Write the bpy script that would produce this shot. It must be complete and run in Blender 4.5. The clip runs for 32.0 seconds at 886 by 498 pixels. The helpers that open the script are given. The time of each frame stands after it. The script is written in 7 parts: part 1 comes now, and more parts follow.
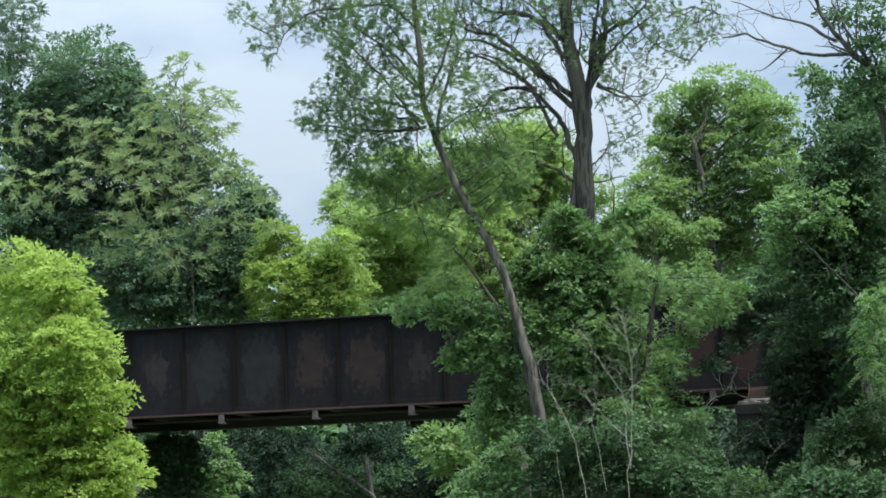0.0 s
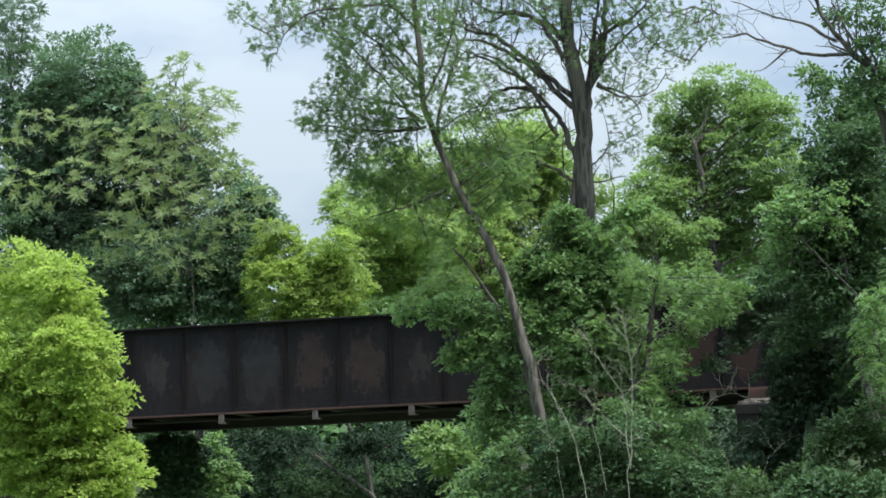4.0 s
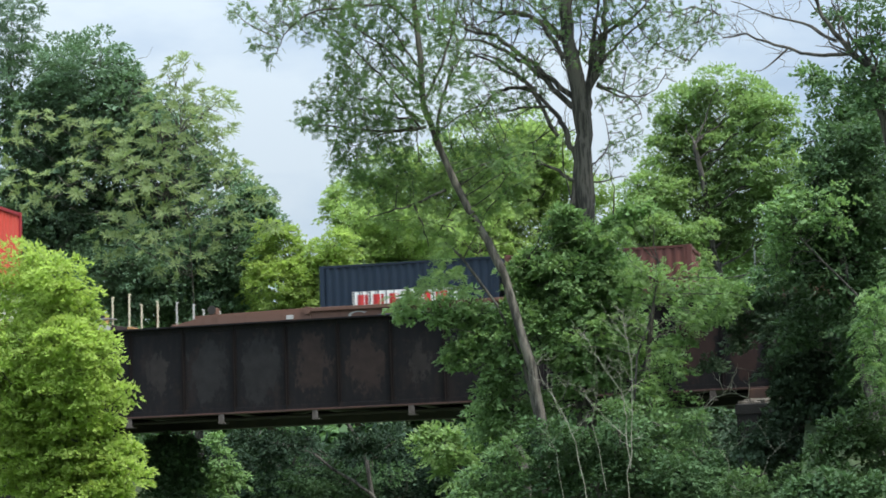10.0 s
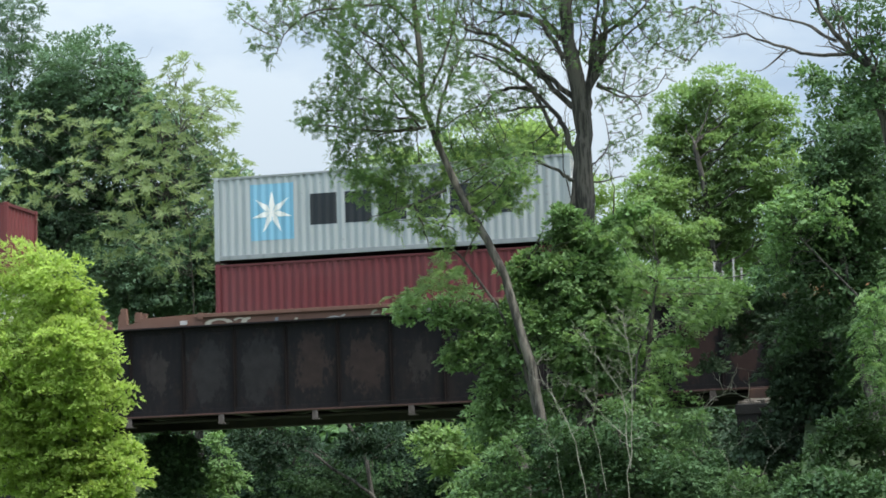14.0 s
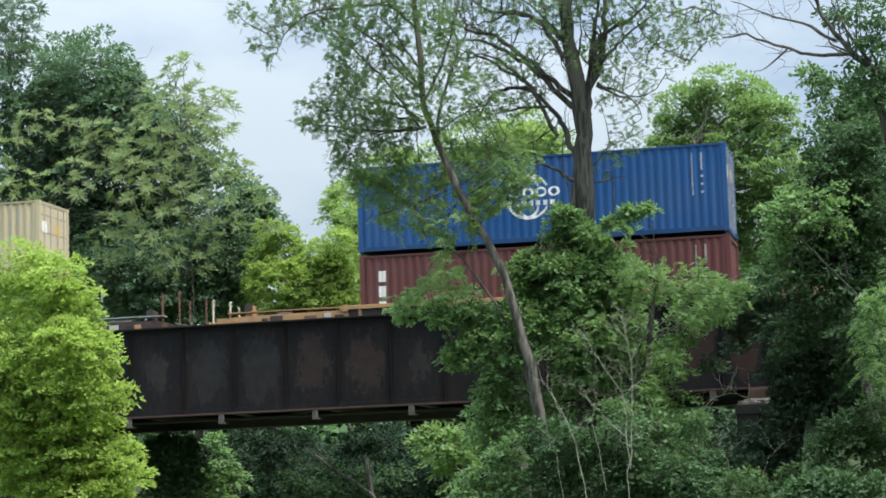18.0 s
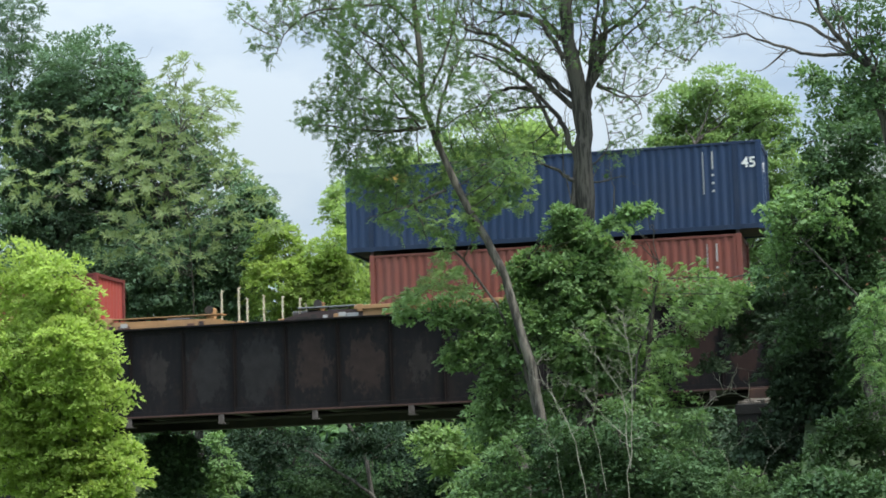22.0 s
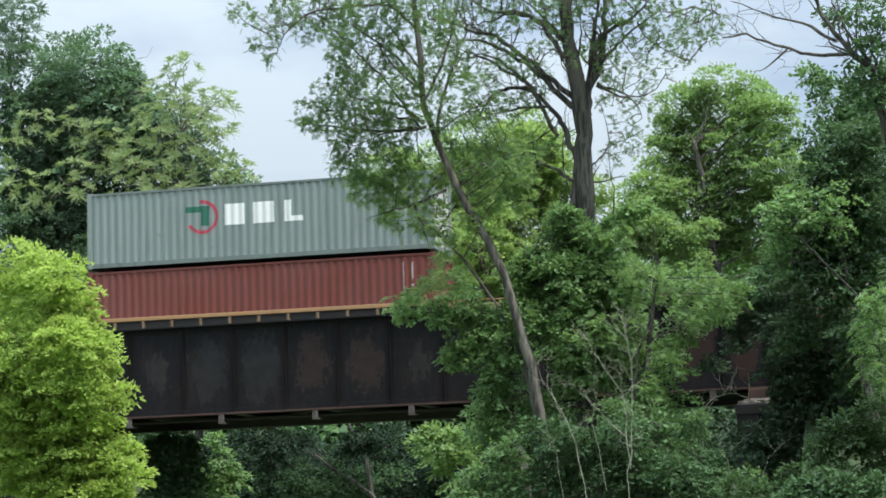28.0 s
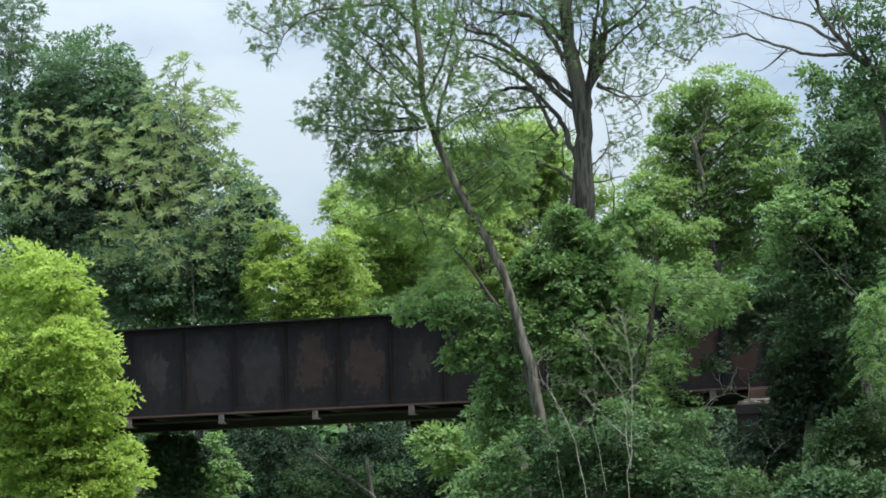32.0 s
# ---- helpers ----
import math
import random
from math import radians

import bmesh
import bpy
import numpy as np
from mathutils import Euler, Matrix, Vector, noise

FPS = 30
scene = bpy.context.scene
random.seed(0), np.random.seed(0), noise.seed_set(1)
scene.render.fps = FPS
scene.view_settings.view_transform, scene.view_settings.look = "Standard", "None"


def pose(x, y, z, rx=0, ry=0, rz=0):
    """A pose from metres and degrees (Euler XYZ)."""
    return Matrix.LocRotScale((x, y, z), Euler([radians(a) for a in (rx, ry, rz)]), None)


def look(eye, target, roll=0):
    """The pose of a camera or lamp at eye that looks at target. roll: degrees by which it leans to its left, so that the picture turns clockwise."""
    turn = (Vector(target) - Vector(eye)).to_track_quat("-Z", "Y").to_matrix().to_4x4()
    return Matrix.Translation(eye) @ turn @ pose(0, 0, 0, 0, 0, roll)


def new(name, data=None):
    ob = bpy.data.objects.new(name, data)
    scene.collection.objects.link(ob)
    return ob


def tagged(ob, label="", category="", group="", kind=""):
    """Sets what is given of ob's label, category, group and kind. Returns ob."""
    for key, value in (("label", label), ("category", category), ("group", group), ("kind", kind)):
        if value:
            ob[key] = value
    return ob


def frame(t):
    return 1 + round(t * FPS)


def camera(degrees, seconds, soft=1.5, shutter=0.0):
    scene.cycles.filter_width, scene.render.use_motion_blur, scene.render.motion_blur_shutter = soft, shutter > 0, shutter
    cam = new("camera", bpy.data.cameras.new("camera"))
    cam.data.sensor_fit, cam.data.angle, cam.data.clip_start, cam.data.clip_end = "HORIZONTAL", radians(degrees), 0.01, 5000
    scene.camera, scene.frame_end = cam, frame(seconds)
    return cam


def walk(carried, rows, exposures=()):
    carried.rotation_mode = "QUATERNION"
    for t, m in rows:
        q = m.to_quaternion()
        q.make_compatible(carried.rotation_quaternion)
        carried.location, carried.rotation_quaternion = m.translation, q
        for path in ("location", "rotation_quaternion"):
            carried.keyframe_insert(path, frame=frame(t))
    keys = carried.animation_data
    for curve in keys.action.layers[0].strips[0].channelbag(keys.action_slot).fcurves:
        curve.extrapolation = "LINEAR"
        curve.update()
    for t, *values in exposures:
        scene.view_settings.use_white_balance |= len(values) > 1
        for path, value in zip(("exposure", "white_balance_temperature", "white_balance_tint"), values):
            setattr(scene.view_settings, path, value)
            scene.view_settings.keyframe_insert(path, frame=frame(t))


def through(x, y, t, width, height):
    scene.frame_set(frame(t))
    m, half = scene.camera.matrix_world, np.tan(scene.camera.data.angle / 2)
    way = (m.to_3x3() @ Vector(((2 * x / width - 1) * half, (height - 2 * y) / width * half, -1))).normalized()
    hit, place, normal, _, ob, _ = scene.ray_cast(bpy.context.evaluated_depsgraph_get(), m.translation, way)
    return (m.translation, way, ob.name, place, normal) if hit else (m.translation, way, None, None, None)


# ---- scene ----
# ---- camera ----
cam = camera(23.98, 32.0, soft=1.68, shutter=0.06)
EYE = (0.0, 0.0, 1.6)
HEADING = look(EYE, (-23.174, 96.353, 14.984), -1.94)
walk(cam, [(0.0, HEADING), (32.0, HEADING)], exposures=[(0.0, -0.02, 6230, 10), (1.2, 0.0, 6340, 10), (3.4, 0.02, 6420, 10), (5.8, 0.05, 6480, 10), (32.0, 0.05, 6500, 10)])

# ---- world, sun, exposure ----
scene.view_settings.exposure = 0.0
SUN_ELEVATION, SUN_AZIMUTH = radians(60), radians(108)   # azimuth clockwise from +y
world = bpy.data.worlds.new("sky")
scene.world = world
world.use_nodes = True
wn, wl = world.node_tree.nodes, world.node_tree.links
wn.clear()
w_out = wn.new("ShaderNodeOutputWorld")
w_bg = wn.new("ShaderNodeBackground")
w_sky = wn.new("ShaderNodeTexSky")
w_sky.sky_type, w_sky.sun_disc = "NISHITA", False
w_sky.sun_elevation, w_sky.sun_rotation = SUN_ELEVATION, SUN_AZIMUTH
w_sky.air_density, w_sky.dust_density, w_sky.ozone_density = 1.0, 2.0, 1.0
w_co = wn.new("ShaderNodeTexCoord")
w_map = wn.new("ShaderNodeMapping")
w_map.inputs["Scale"].default_value = (2.2, 2.2, 6.0)
w_noise = wn.new("ShaderNodeTexNoise")
w_noise.inputs["Scale"].default_value, w_noise.inputs["Detail"].default_value = 2.6, 6.0
w_noise.inputs["Roughness"].default_value = 0.5
w_ramp = wn.new("ShaderNodeValToRGB")
w_ramp.color_ramp.elements[0].position, w_ramp.color_ramp.elements[0].color = 0.36, (0.42, 0.42, 0.42, 1)
w_ramp.color_ramp.elements[1].position, w_ramp.color_ramp.elements[1].color = 0.56, (0.97, 0.97, 0.97, 1)
w_mix = wn.new("ShaderNodeMix")
w_mix.data_type = "RGBA"
w_mix.inputs["B"].default_value = (6.9, 8.0, 8.95, 1)      # thin bright cloud
wl.new(w_co.outputs["Generated"], w_map.inputs["Vector"])
wl.new(w_map.outputs["Vector"], w_noise.inputs["Vector"])
wl.new(w_noise.outputs["Fac"], w_ramp.inputs["Fac"])
wl.new(w_ramp.outputs["Color"], w_mix.inputs["Factor"])
w_blue = wn.new("ShaderNodeVectorMath")
w_blue.operation = "MULTIPLY"
w_blue.inputs[1].default_value = (1.28, 1.38, 1.5)         # clear air between the clouds
wl.new(w_sky.outputs["Color"], w_blue.inputs[0])
wl.new(w_blue.outputs["Vector"], w_mix.inputs["A"])
# an overcast sky is about three times as bright overhead as near the horizon
w_sep = wn.new("ShaderNodeSeparateXYZ")
w_up = wn.new("ShaderNodeMapRange")
w_up.inputs["From Min"].default_value, w_up.inputs["From Max"].default_value = 0.0, 1.0
w_up.inputs["To Min"].default_value, w_up.inputs["To Max"].default_value = 0.865, 4.75
w_gain = wn.new("ShaderNodeVectorMath")
w_gain.operation = "SCALE"
wl.new(w_co.outputs["Generated"], w_sep.inputs["Vector"])
w_sq = wn.new("ShaderNodeMath")
w_sq.operation = "POWER"
w_sq.use_clamp, w_sq.inputs[1].default_value = True, 1.8
wl.new(w_sep.outputs["Z"], w_sq.inputs[0])
wl.new(w_sq.outputs["Value"], w_up.inputs["Value"])
wl.new(w_mix.outputs["Result"], w_gain.inputs[0])
wl.new(w_up.outputs["Result"], w_gain.inputs["Scale"])
wl.new(w_gain.outputs["Vector"], w_bg.inputs["Color"])
w_bg.inputs["Strength"].default_value = 0.095
wl.new(w_bg.outputs["Background"], w_out.inputs["Surface"])

sun_data = bpy.data.lights.new("sun", "SUN")
sun_data.energy, sun_data.angle, sun_data.color = 4.0, radians(10), (1.0, 0.95, 0.87)
sun = new("sun", sun_data)
sun_from = Vector((math.sin(SUN_AZIMUTH) * math.cos(SUN_ELEVATION), math.cos(SUN_AZIMUTH) * math.cos(SUN_ELEVATION), math.sin(SUN_ELEVATION)))
sun.matrix_world = look(sun_from * 60, (0, 0, 0))


# ---- materials ----
def mat_nodes(name):
    m = bpy.data.materials.new(name)
    m.use_nodes = True
    return m, m.node_tree.nodes, m.node_tree.links, m.node_tree.nodes["Principled BSDF"]


def noise_fac(n, l, scale, detail=5.0, lo=0.35, hi=0.65, stretch=(1, 1, 1), rough=0.6):
    co, mp, tx, rp = n.new("ShaderNodeTexCoord"), n.new("ShaderNodeMapping"), n.new("ShaderNodeTexNoise"), n.new("ShaderNodeMapRange")
    mp.inputs["Scale"].default_value = stretch
    tx.inputs["Scale"].default_value, tx.inputs["Detail"].default_value, tx.inputs["Roughness"].default_value = scale, detail, rough
    rp.inputs["From Min"].default_value, rp.inputs["From Max"].default_value = lo, hi
    l.new(co.outputs["Object"], mp.inputs["Vector"])
    l.new(mp.outputs["Vector"], tx.inputs["Vector"])
    l.new(tx.outputs["Fac"], rp.inputs["Value"])
    return rp.outputs["Result"]


def mixed(n, l, fac, a, b):
    m = n.new("ShaderNodeMix")
    m.data_type = "RGBA"
    for key, v in (("Factor", fac), ("A", a), ("B", b)):
        if isinstance(v, (tuple, list)):
            m.inputs[key].default_value = (*v[:3], 1)
        elif isinstance(v, (int, float)):
            m.inputs[key].default_value = v
        else:
            l.new(v, m.inputs[key])
    return m.outputs["Result"]


def bump(n, l, bsdf, height, strength=0.3, distance=0.02):
    b = n.new("ShaderNodeBump")
    b.inputs["Strength"].default_value, b.inputs["Distance"].default_value = strength, distance
    l.new(height, b.inputs["Height"])
    l.new(b.outputs["Normal"], bsdf.inputs["Normal"])


def surface(name, rgb, rgb2, scale=2.0, rough=0.7, metal=0.0, lo=0.35, hi=0.65, stretch=(1, 1, 1), fine=0.25, relief=0.2):
    """Two-scale mottled surface between two colours."""
    m, n, l, b = mat_nodes(name)
    big = noise_fac(n, l, scale, 6, lo, hi, stretch)
    small = noise_fac(n, l, scale * 14, 4, 0.3, 0.7, stretch)
    c = mixed(n, l, big, rgb, rgb2)
    dark = tuple(v * (1 - fine) for v in rgb)
    k = n.new("ShaderNodeMath")
    k.operation, k.inputs[1].default_value = "MULTIPLY", fine
    l.new(small, k.inputs[0])
    l.new(mixed(n, l, k.outputs[0], c, dark), b.inputs["Base Color"])
    b.inputs["Roughness"].default_value, b.inputs["Metallic"].default_value = rough, metal
    if relief:
        bump(n, l, b, small, relief, 0.01)
    return m


PAINTS = {}


def paint(rgb, wear=0.25, rough=0.5):
    """Sprayed steel with faded patches, grime streaks and a little rust."""
    key = (*rgb, wear, rough)
    if key in PAINTS:
        return PAINTS[key]
    m, n, l, b = mat_nodes("painted_steel")
    fade = noise_fac(n, l, 0.5, 4, 0.3, 0.7)
    streak = noise_fac(n, l, 2.2, 5, 0.52, 0.75, (1.6, 1.6, 0.16))
    rust = noise_fac(n, l, 3.5, 8, 0.66, 0.72)
    lum = sum(rgb) / 3
    pale = tuple(v * 0.86 + lum * 0.14 + min(0.012, lum * 0.15) for v in rgb)
    c = mixed(n, l, fade, rgb, pale)
    for fac, colour, amount in ((streak, tuple(v * 0.55 for v in rgb), wear), (rust, (0.09, 0.035, 0.015), wear)):
        k = n.new("ShaderNodeMath")
        k.operation, k.inputs[1].default_value = "MULTIPLY", amount
        l.new(fac, k.inputs[0])
        c = mixed(n, l, k.outputs[0], c, colour)
    l.new(c, b.inputs["Base Color"])
    b.inputs["Roughness"].default_value = rough
    b.inputs["Specular IOR Level"].default_value = 0.3
    PAINTS[key] = m
    return m


def leaf_material(name, rgb, through=0.35, vary=0.45, gloss=0.45, shine=0.26):
    """Leaves: reflect and let light through; tint varies leaf by leaf and branch by branch."""
    m, n, l, b = mat_nodes(name)
    geo = n.new("ShaderNodeNewGeometry")
    big = noise_fac(n, l, 0.55, 3, 0.3, 0.7)
    rgb = (rgb[0] * 1.04, rgb[1], rgb[2] * 1.06)
    a = tuple(v * (1 - vary) for v in rgb)
    c = tuple(v * (1 + vary) for v in rgb)
    c1 = mixed(n, l, geo.outputs["Random Per Island"], a, c)
    c2 = mixed(n, l, geo.outputs["Random Per Island"], tuple(v * 0.8 for v in a), rgb)
    col = mixed(n, l, big, c2, c1)
    l.new(col, b.inputs["Base Color"])
    b.inputs["Roughness"].default_value = gloss + 0.12
    b.inputs["Specular IOR Level"].default_value = shine
    t = n.new("ShaderNodeBsdfTranslucent")
    warm = mixed(n, l, 0.5, col, tuple(min(1, v * k) for v, k in zip(rgb, (1.5, 1.65, 0.8))))
    l.new(warm, t.inputs["Color"])
    mx = n.new("ShaderNodeMixShader")
    mx.inputs["Fac"].default_value = through
    l.new(b.outputs["BSDF"], mx.inputs[1])
    l.new(t.outputs["BSDF"], mx.inputs[2])
    l.new(mx.outputs["Shader"], n["Material Output"].inputs["Surface"])
    return m


M_BARK = surface("grey_bark", (0.18, 0.162, 0.132), (0.028, 0.025, 0.02), 2.6, 0.9, 0, 0.40, 0.56, (2.4, 2.4, 0.5), 0.6, 1.0)
M_BARK_DARK = surface("dark_bark", (0.13, 0.118, 0.10), (0.022, 0.02, 0.018), 5, 0.9, 0, 0.45, 0.57, (2, 2, 0.22), 0.45, 1.0)
M_BARK_PALE = surface("pale_bark", (0.20, 0.18, 0.15), (0.10, 0.088, 0.072), 4, 0.9, 0, 0.4, 0.6, (2, 2, 0.5), 0.4, 0.6)
M_TWIG = surface("dead_twig", (0.32, 0.315, 0.25), (0.18, 0.175, 0.135), 5, 0.9)
M_GRASS = surface("grass", (0.075, 0.12, 0.05), (0.10, 0.13, 0.06), 0.4, 0.9, 0, 0.3, 0.7, (1, 1, 1), 0.5, 0.6)
M_BALLAST = surface("ballast", (0.16, 0.15, 0.14), (0.09, 0.085, 0.08), 3, 0.95, 0, 0.3, 0.7, (1, 1, 1), 0.5, 0.8)
# near-black stone: the deep shade under the bridge is put into its colour
M_STONE = surface("shade_dark_stone", (0.016, 0.0155, 0.0155), (0.008, 0.0078, 0.0075), 1.2, 0.9, 0, 0.3, 0.7, (1, 1, 1), 0.4, 0.6)
M_TIE = surface("timber_tie", (0.06, 0.048, 0.038), (0.03, 0.025, 0.02), 2, 0.9)
M_RAIL = surface("rail_steel", (0.10, 0.06, 0.04), (0.16, 0.10, 0.07), 3, 0.5, 0.6)
M_RUST = surface("rusty_steel", (0.085, 0.042, 0.028), (0.045, 0.026, 0.02), 2.5, 0.8, 0, 0.35, 0.65, (1, 1, 1), 0.35, 0.3)
M_RUST_EDGE = surface("rusty_flange", (0.085, 0.036, 0.027), (0.045, 0.024, 0.02), 1.5, 0.75, 0, 0.35, 0.65, (1, 1, 1), 0.35, 0.3)
M_PLATE = surface("weathered_plate", (0.12, 0.10, 0.092), (0.06, 0.046, 0.04), 6, 0.8)
M_UNDER = surface("dark_running_gear", (0.02, 0.018, 0.016), (0.035, 0.027, 0.02), 3, 0.7)
M_WHEEL = surface("wheel_steel", (0.05, 0.038, 0.03), (0.09, 0.07, 0.05), 5, 0.6, 0.4)


def girder_material(name="girder_paint", patch=None, amount=1.0, reach=0.92):
    """Old black paint with rust bleeding through; a panel's middle may be chalked or flaked in one large ragged patch."""
    m, n, l, b = mat_nodes(name)
    rust = noise_fac(n, l, 0.95, 9, 0.53, 0.62, (1.2, 1.2, 0.7), 0.68)
    spots = noise_fac(n, l, 5.0, 6, 0.55, 0.7)
    streak = noise_fac(n, l, 3.0, 6, 0.45, 0.75, (2.0, 2.0, 0.12))
    c = mixed(n, l, streak, (0.0086, 0.0080, 0.0094), (0.0132, 0.0118, 0.0128))
    for fac, colour, k in ((rust, (0.034, 0.022, 0.019), 0.30), (spots, (0.040, 0.024, 0.020), 0.30)):
        w = n.new("ShaderNodeMath")
        w.operation, w.inputs[1].default_value = "MULTIPLY", k
        l.new(fac, w.inputs[0])
        c = mixed(n, l, w.outputs[0], c, colour)
    if patch:
        co, mp, ln = n.new("ShaderNodeTexCoord"), n.new("ShaderNodeMapping"), n.new("ShaderNodeVectorMath")
        mp.inputs["Location"].default_value, mp.inputs["Scale"].default_value = (-1.15, 0, -1.0), (2.2, 0, 2.0)
        ln.operation = "LENGTH"
        l.new(co.outputs["Generated"], mp.inputs["Vector"])
        l.new(mp.outputs["Vector"], ln.inputs[0])
        ragged = noise_fac(n, l, 2.3, 12, 0.25, 0.75, (1.2, 1.2, 0.7), 0.74)
        add = n.new("ShaderNodeMath")
        add.operation = "ADD"
        l.new(ln.outputs["Value"], add.inputs[0])
        l.new(ragged, add.inputs[1])
        edge = n.new("ShaderNodeMapRange")
        edge.inputs["From Min"].default_value, edge.inputs["From Max"].default_value = reach + 0.34, reach + 0.18
        edge.inputs["To Max"].default_value = amount
        fine = n.new("ShaderNodeMath")
        fine.operation = "MULTIPLY_ADD"
        fine.inputs[1].default_value = 0.55
        l.new(noise_fac(n, l, 6.0, 7, 0.3, 0.7, (1, 1, 0.45), 0.7), fine.inputs[0])
        l.new(add.outputs[0], fine.inputs[2])
        l.new(fine.outputs[0], edge.inputs["Value"])
        worn = mixed(n, l, noise_fac(n, l, 2.6, 8, 0.35, 0.65), patch, tuple(v * 0.66 for v in patch))
        c = mixed(n, l, edge.outputs["Result"], c, worn)
    l.new(c, b.inputs["Base Color"])
    b.inputs["Roughness"].default_value = 0.8
    b.inputs["Specular IOR Level"].default_value = 0.2
    bump(n, l, b, rust, 0.25, 0.006)
    return m


M_GIRDER = girder_material()
M_WEB_GREY = girder_material("chalked_girder_paint", (0.025, 0.0235, 0.0245), 0.9, 1.30)
M_WEB_BROWN = girder_material("flaked_girder_paint", (0.037, 0.025, 0.0225), 0.9, 1.22)
M_WEB_RED = girder_material("rusted_girder_paint", (0.046, 0.026, 0.022), 0.9, 1.3)
M_WEB_SPOT = girder_material("spotted_girder_paint", (0.033, 0.028, 0.027), 0.9, 0.95)
M_STIFF = surface("stiffener_paint", (0.012, 0.0105, 0.011), (0.02, 0.015, 0.014), 2.0, 0.85, 0, 0.35, 0.65, (2, 2, 0.3), 0.3, 0.2)
M_STIFF.node_tree.nodes["Principled BSDF"].inputs["Specular IOR Level"].default_value = 0.1


# ---- mesh helpers ----
def mesh_of(name, verts, faces, material, smooth=False):
    me = bpy.data.meshes.new(name)
    me.from_pydata([tuple(v) for v in verts], [], [tuple(f) for f in faces])
    if material:
        me.materials.append(material)
    if smooth:
        me.polygons.foreach_set("use_smooth", [True] * len(me.polygons))
    me.update()
    return me


def quads_mesh(name, verts, material, smooth=False):
    """Mesh from an (n, 4, 3) array of quads."""
    q = np.asarray(verts, dtype=np.float32).reshape(-1, 4, 3)
    count = len(q)
    me = bpy.data.meshes.new(name)
    me.vertices.add(count * 4)
    me.vertices.foreach_set("co", q.reshape(-1))
    me.loops.add(count * 4)
    me.loops.foreach_set("vertex_index", np.arange(count * 4, dtype=np.int32))
    me.polygons.add(count)
    me.polygons.foreach_set("loop_start", np.arange(count, dtype=np.int32) * 4)
    me.materials.append(material)
    me.update(calc_edges=True)
    return me


def part(name, data, material, parent, label="", m=None):
    """Links a bmesh or a mesh as one mesh object under a thing or a part."""
    if isinstance(data, bmesh.types.BMesh):
        me = bpy.data.meshes.new(name)
        data.to_mesh(me)
        data.free()
        me.materials.append(material)
        data = me
    ob = new(name, data)
    if parent is not None:
        ob.parent = parent
    if m is not None:
        ob.matrix_basis = m
    if label:
        tagged(ob, label)
    return ob


def add_box(bm, x0, x1, y0, y1, z0, z1, bevel=0.0):
    made = bmesh.ops.create_cube(bm, size=1.0, matrix=Matrix.Translation(((x0 + x1) / 2, (y0 + y1) / 2, (z0 + z1) / 2)) @ Matrix.Diagonal((x1 - x0, y1 - y0, z1 - z0, 1)))
    if bevel:
        edges = list({e for v in made["verts"] for e in v.link_edges})
        bmesh.ops.bevel(bm, geom=edges, offset=bevel, segments=2, affect="EDGES", profile=0.5)
    return bm


def box(x0, x1, y0, y1, z0, z1, bevel=0.0):
    return add_box(bmesh.new(), x0, x1, y0, y1, z0, z1, bevel)


def add_cyl(bm, p, q, r, seg=10, r2=None):
    p, q = Vector(p), Vector(q)
    turn = (q - p).to_track_quat("Z", "Y").to_matrix().to_4x4()
    bmesh.ops.create_cone(bm, cap_ends=True, segments=seg, radius1=r, radius2=r if r2 is None else r2, depth=(q - p).length, matrix=Matrix.Translation((p + q) / 2) @ turn)
    return bm


def cyl(p, q, r, seg=10, r2=None):
    return add_cyl(bmesh.new(), p, q, r, seg, r2)


def add_prism(bm, outline, y0, y1):
    """Extrudes an (x, z) outline from y0 to y1."""
    a = [bm.verts.new((x, y0, z)) for x, z in outline]
    b = [bm.verts.new((x, y1, z)) for x, z in outline]
    n = len(a)
    bm.faces.new(a)
    bm.faces.new(b[::-1])
    for i in range(n):
        j = (i + 1) % n
        bm.faces.new((a[j], a[i], b[i], b[j]))
    bmesh.ops.recalc_face_normals(bm, faces=bm.faces)
    return bm


def prism(outline, y0, y1, bevel=0.0):
    bm = add_prism(bmesh.new(), outline, y0, y1)
    if bevel:
        bmesh.ops.bevel(bm, geom=list(bm.edges), offset=bevel, segments=2, affect="EDGES", profile=0.5)
    return bm


def tube_arrays(points, radii, seg=7):
    """Quads of a tapered tube along a line of points."""
    pts = [Vector(p) for p in points]
    rings = []
    for i, p in enumerate(pts):
        d = (pts[min(i + 1, len(pts) - 1)] - pts[max(i - 1, 0)]).normalized()
        side = d.cross(Vector((0.31, 0.87, 0.38))).normalized()
        up = d.cross(side)
        rings.append([p + (side * math.cos(2 * math.pi * k / seg) + up * math.sin(2 * math.pi * k / seg)) * radii[i] for k in range(seg)])
    quads = []
    for a, b in zip(rings, rings[1:]):
        for k in range(seg):
            j = (k + 1) % seg
            quads.append((a[k], a[j], b[j], b[k]))
    return quads


def tubes_mesh(name, runs, material, seg=7):
    """One welded mesh of several tapered tubes: runs of (points, radii)."""
    verts, faces = [], []
    for points, radii in runs:
        for q in tube_arrays(points, radii, seg):
            base = len(verts)
            verts.extend(q)
            faces.append((base, base + 1, base + 2, base + 3))
    me = mesh_of(name, verts, faces, material)
    bm = bmesh.new()
    bm.from_mesh(me)
    bmesh.ops.remove_doubles(bm, verts=bm.verts, dist=0.0005)
    bm.to_mesh(me)
    bm.free()
    me.polygons.foreach_set("use_smooth", [True] * len(me.polygons))
    return me


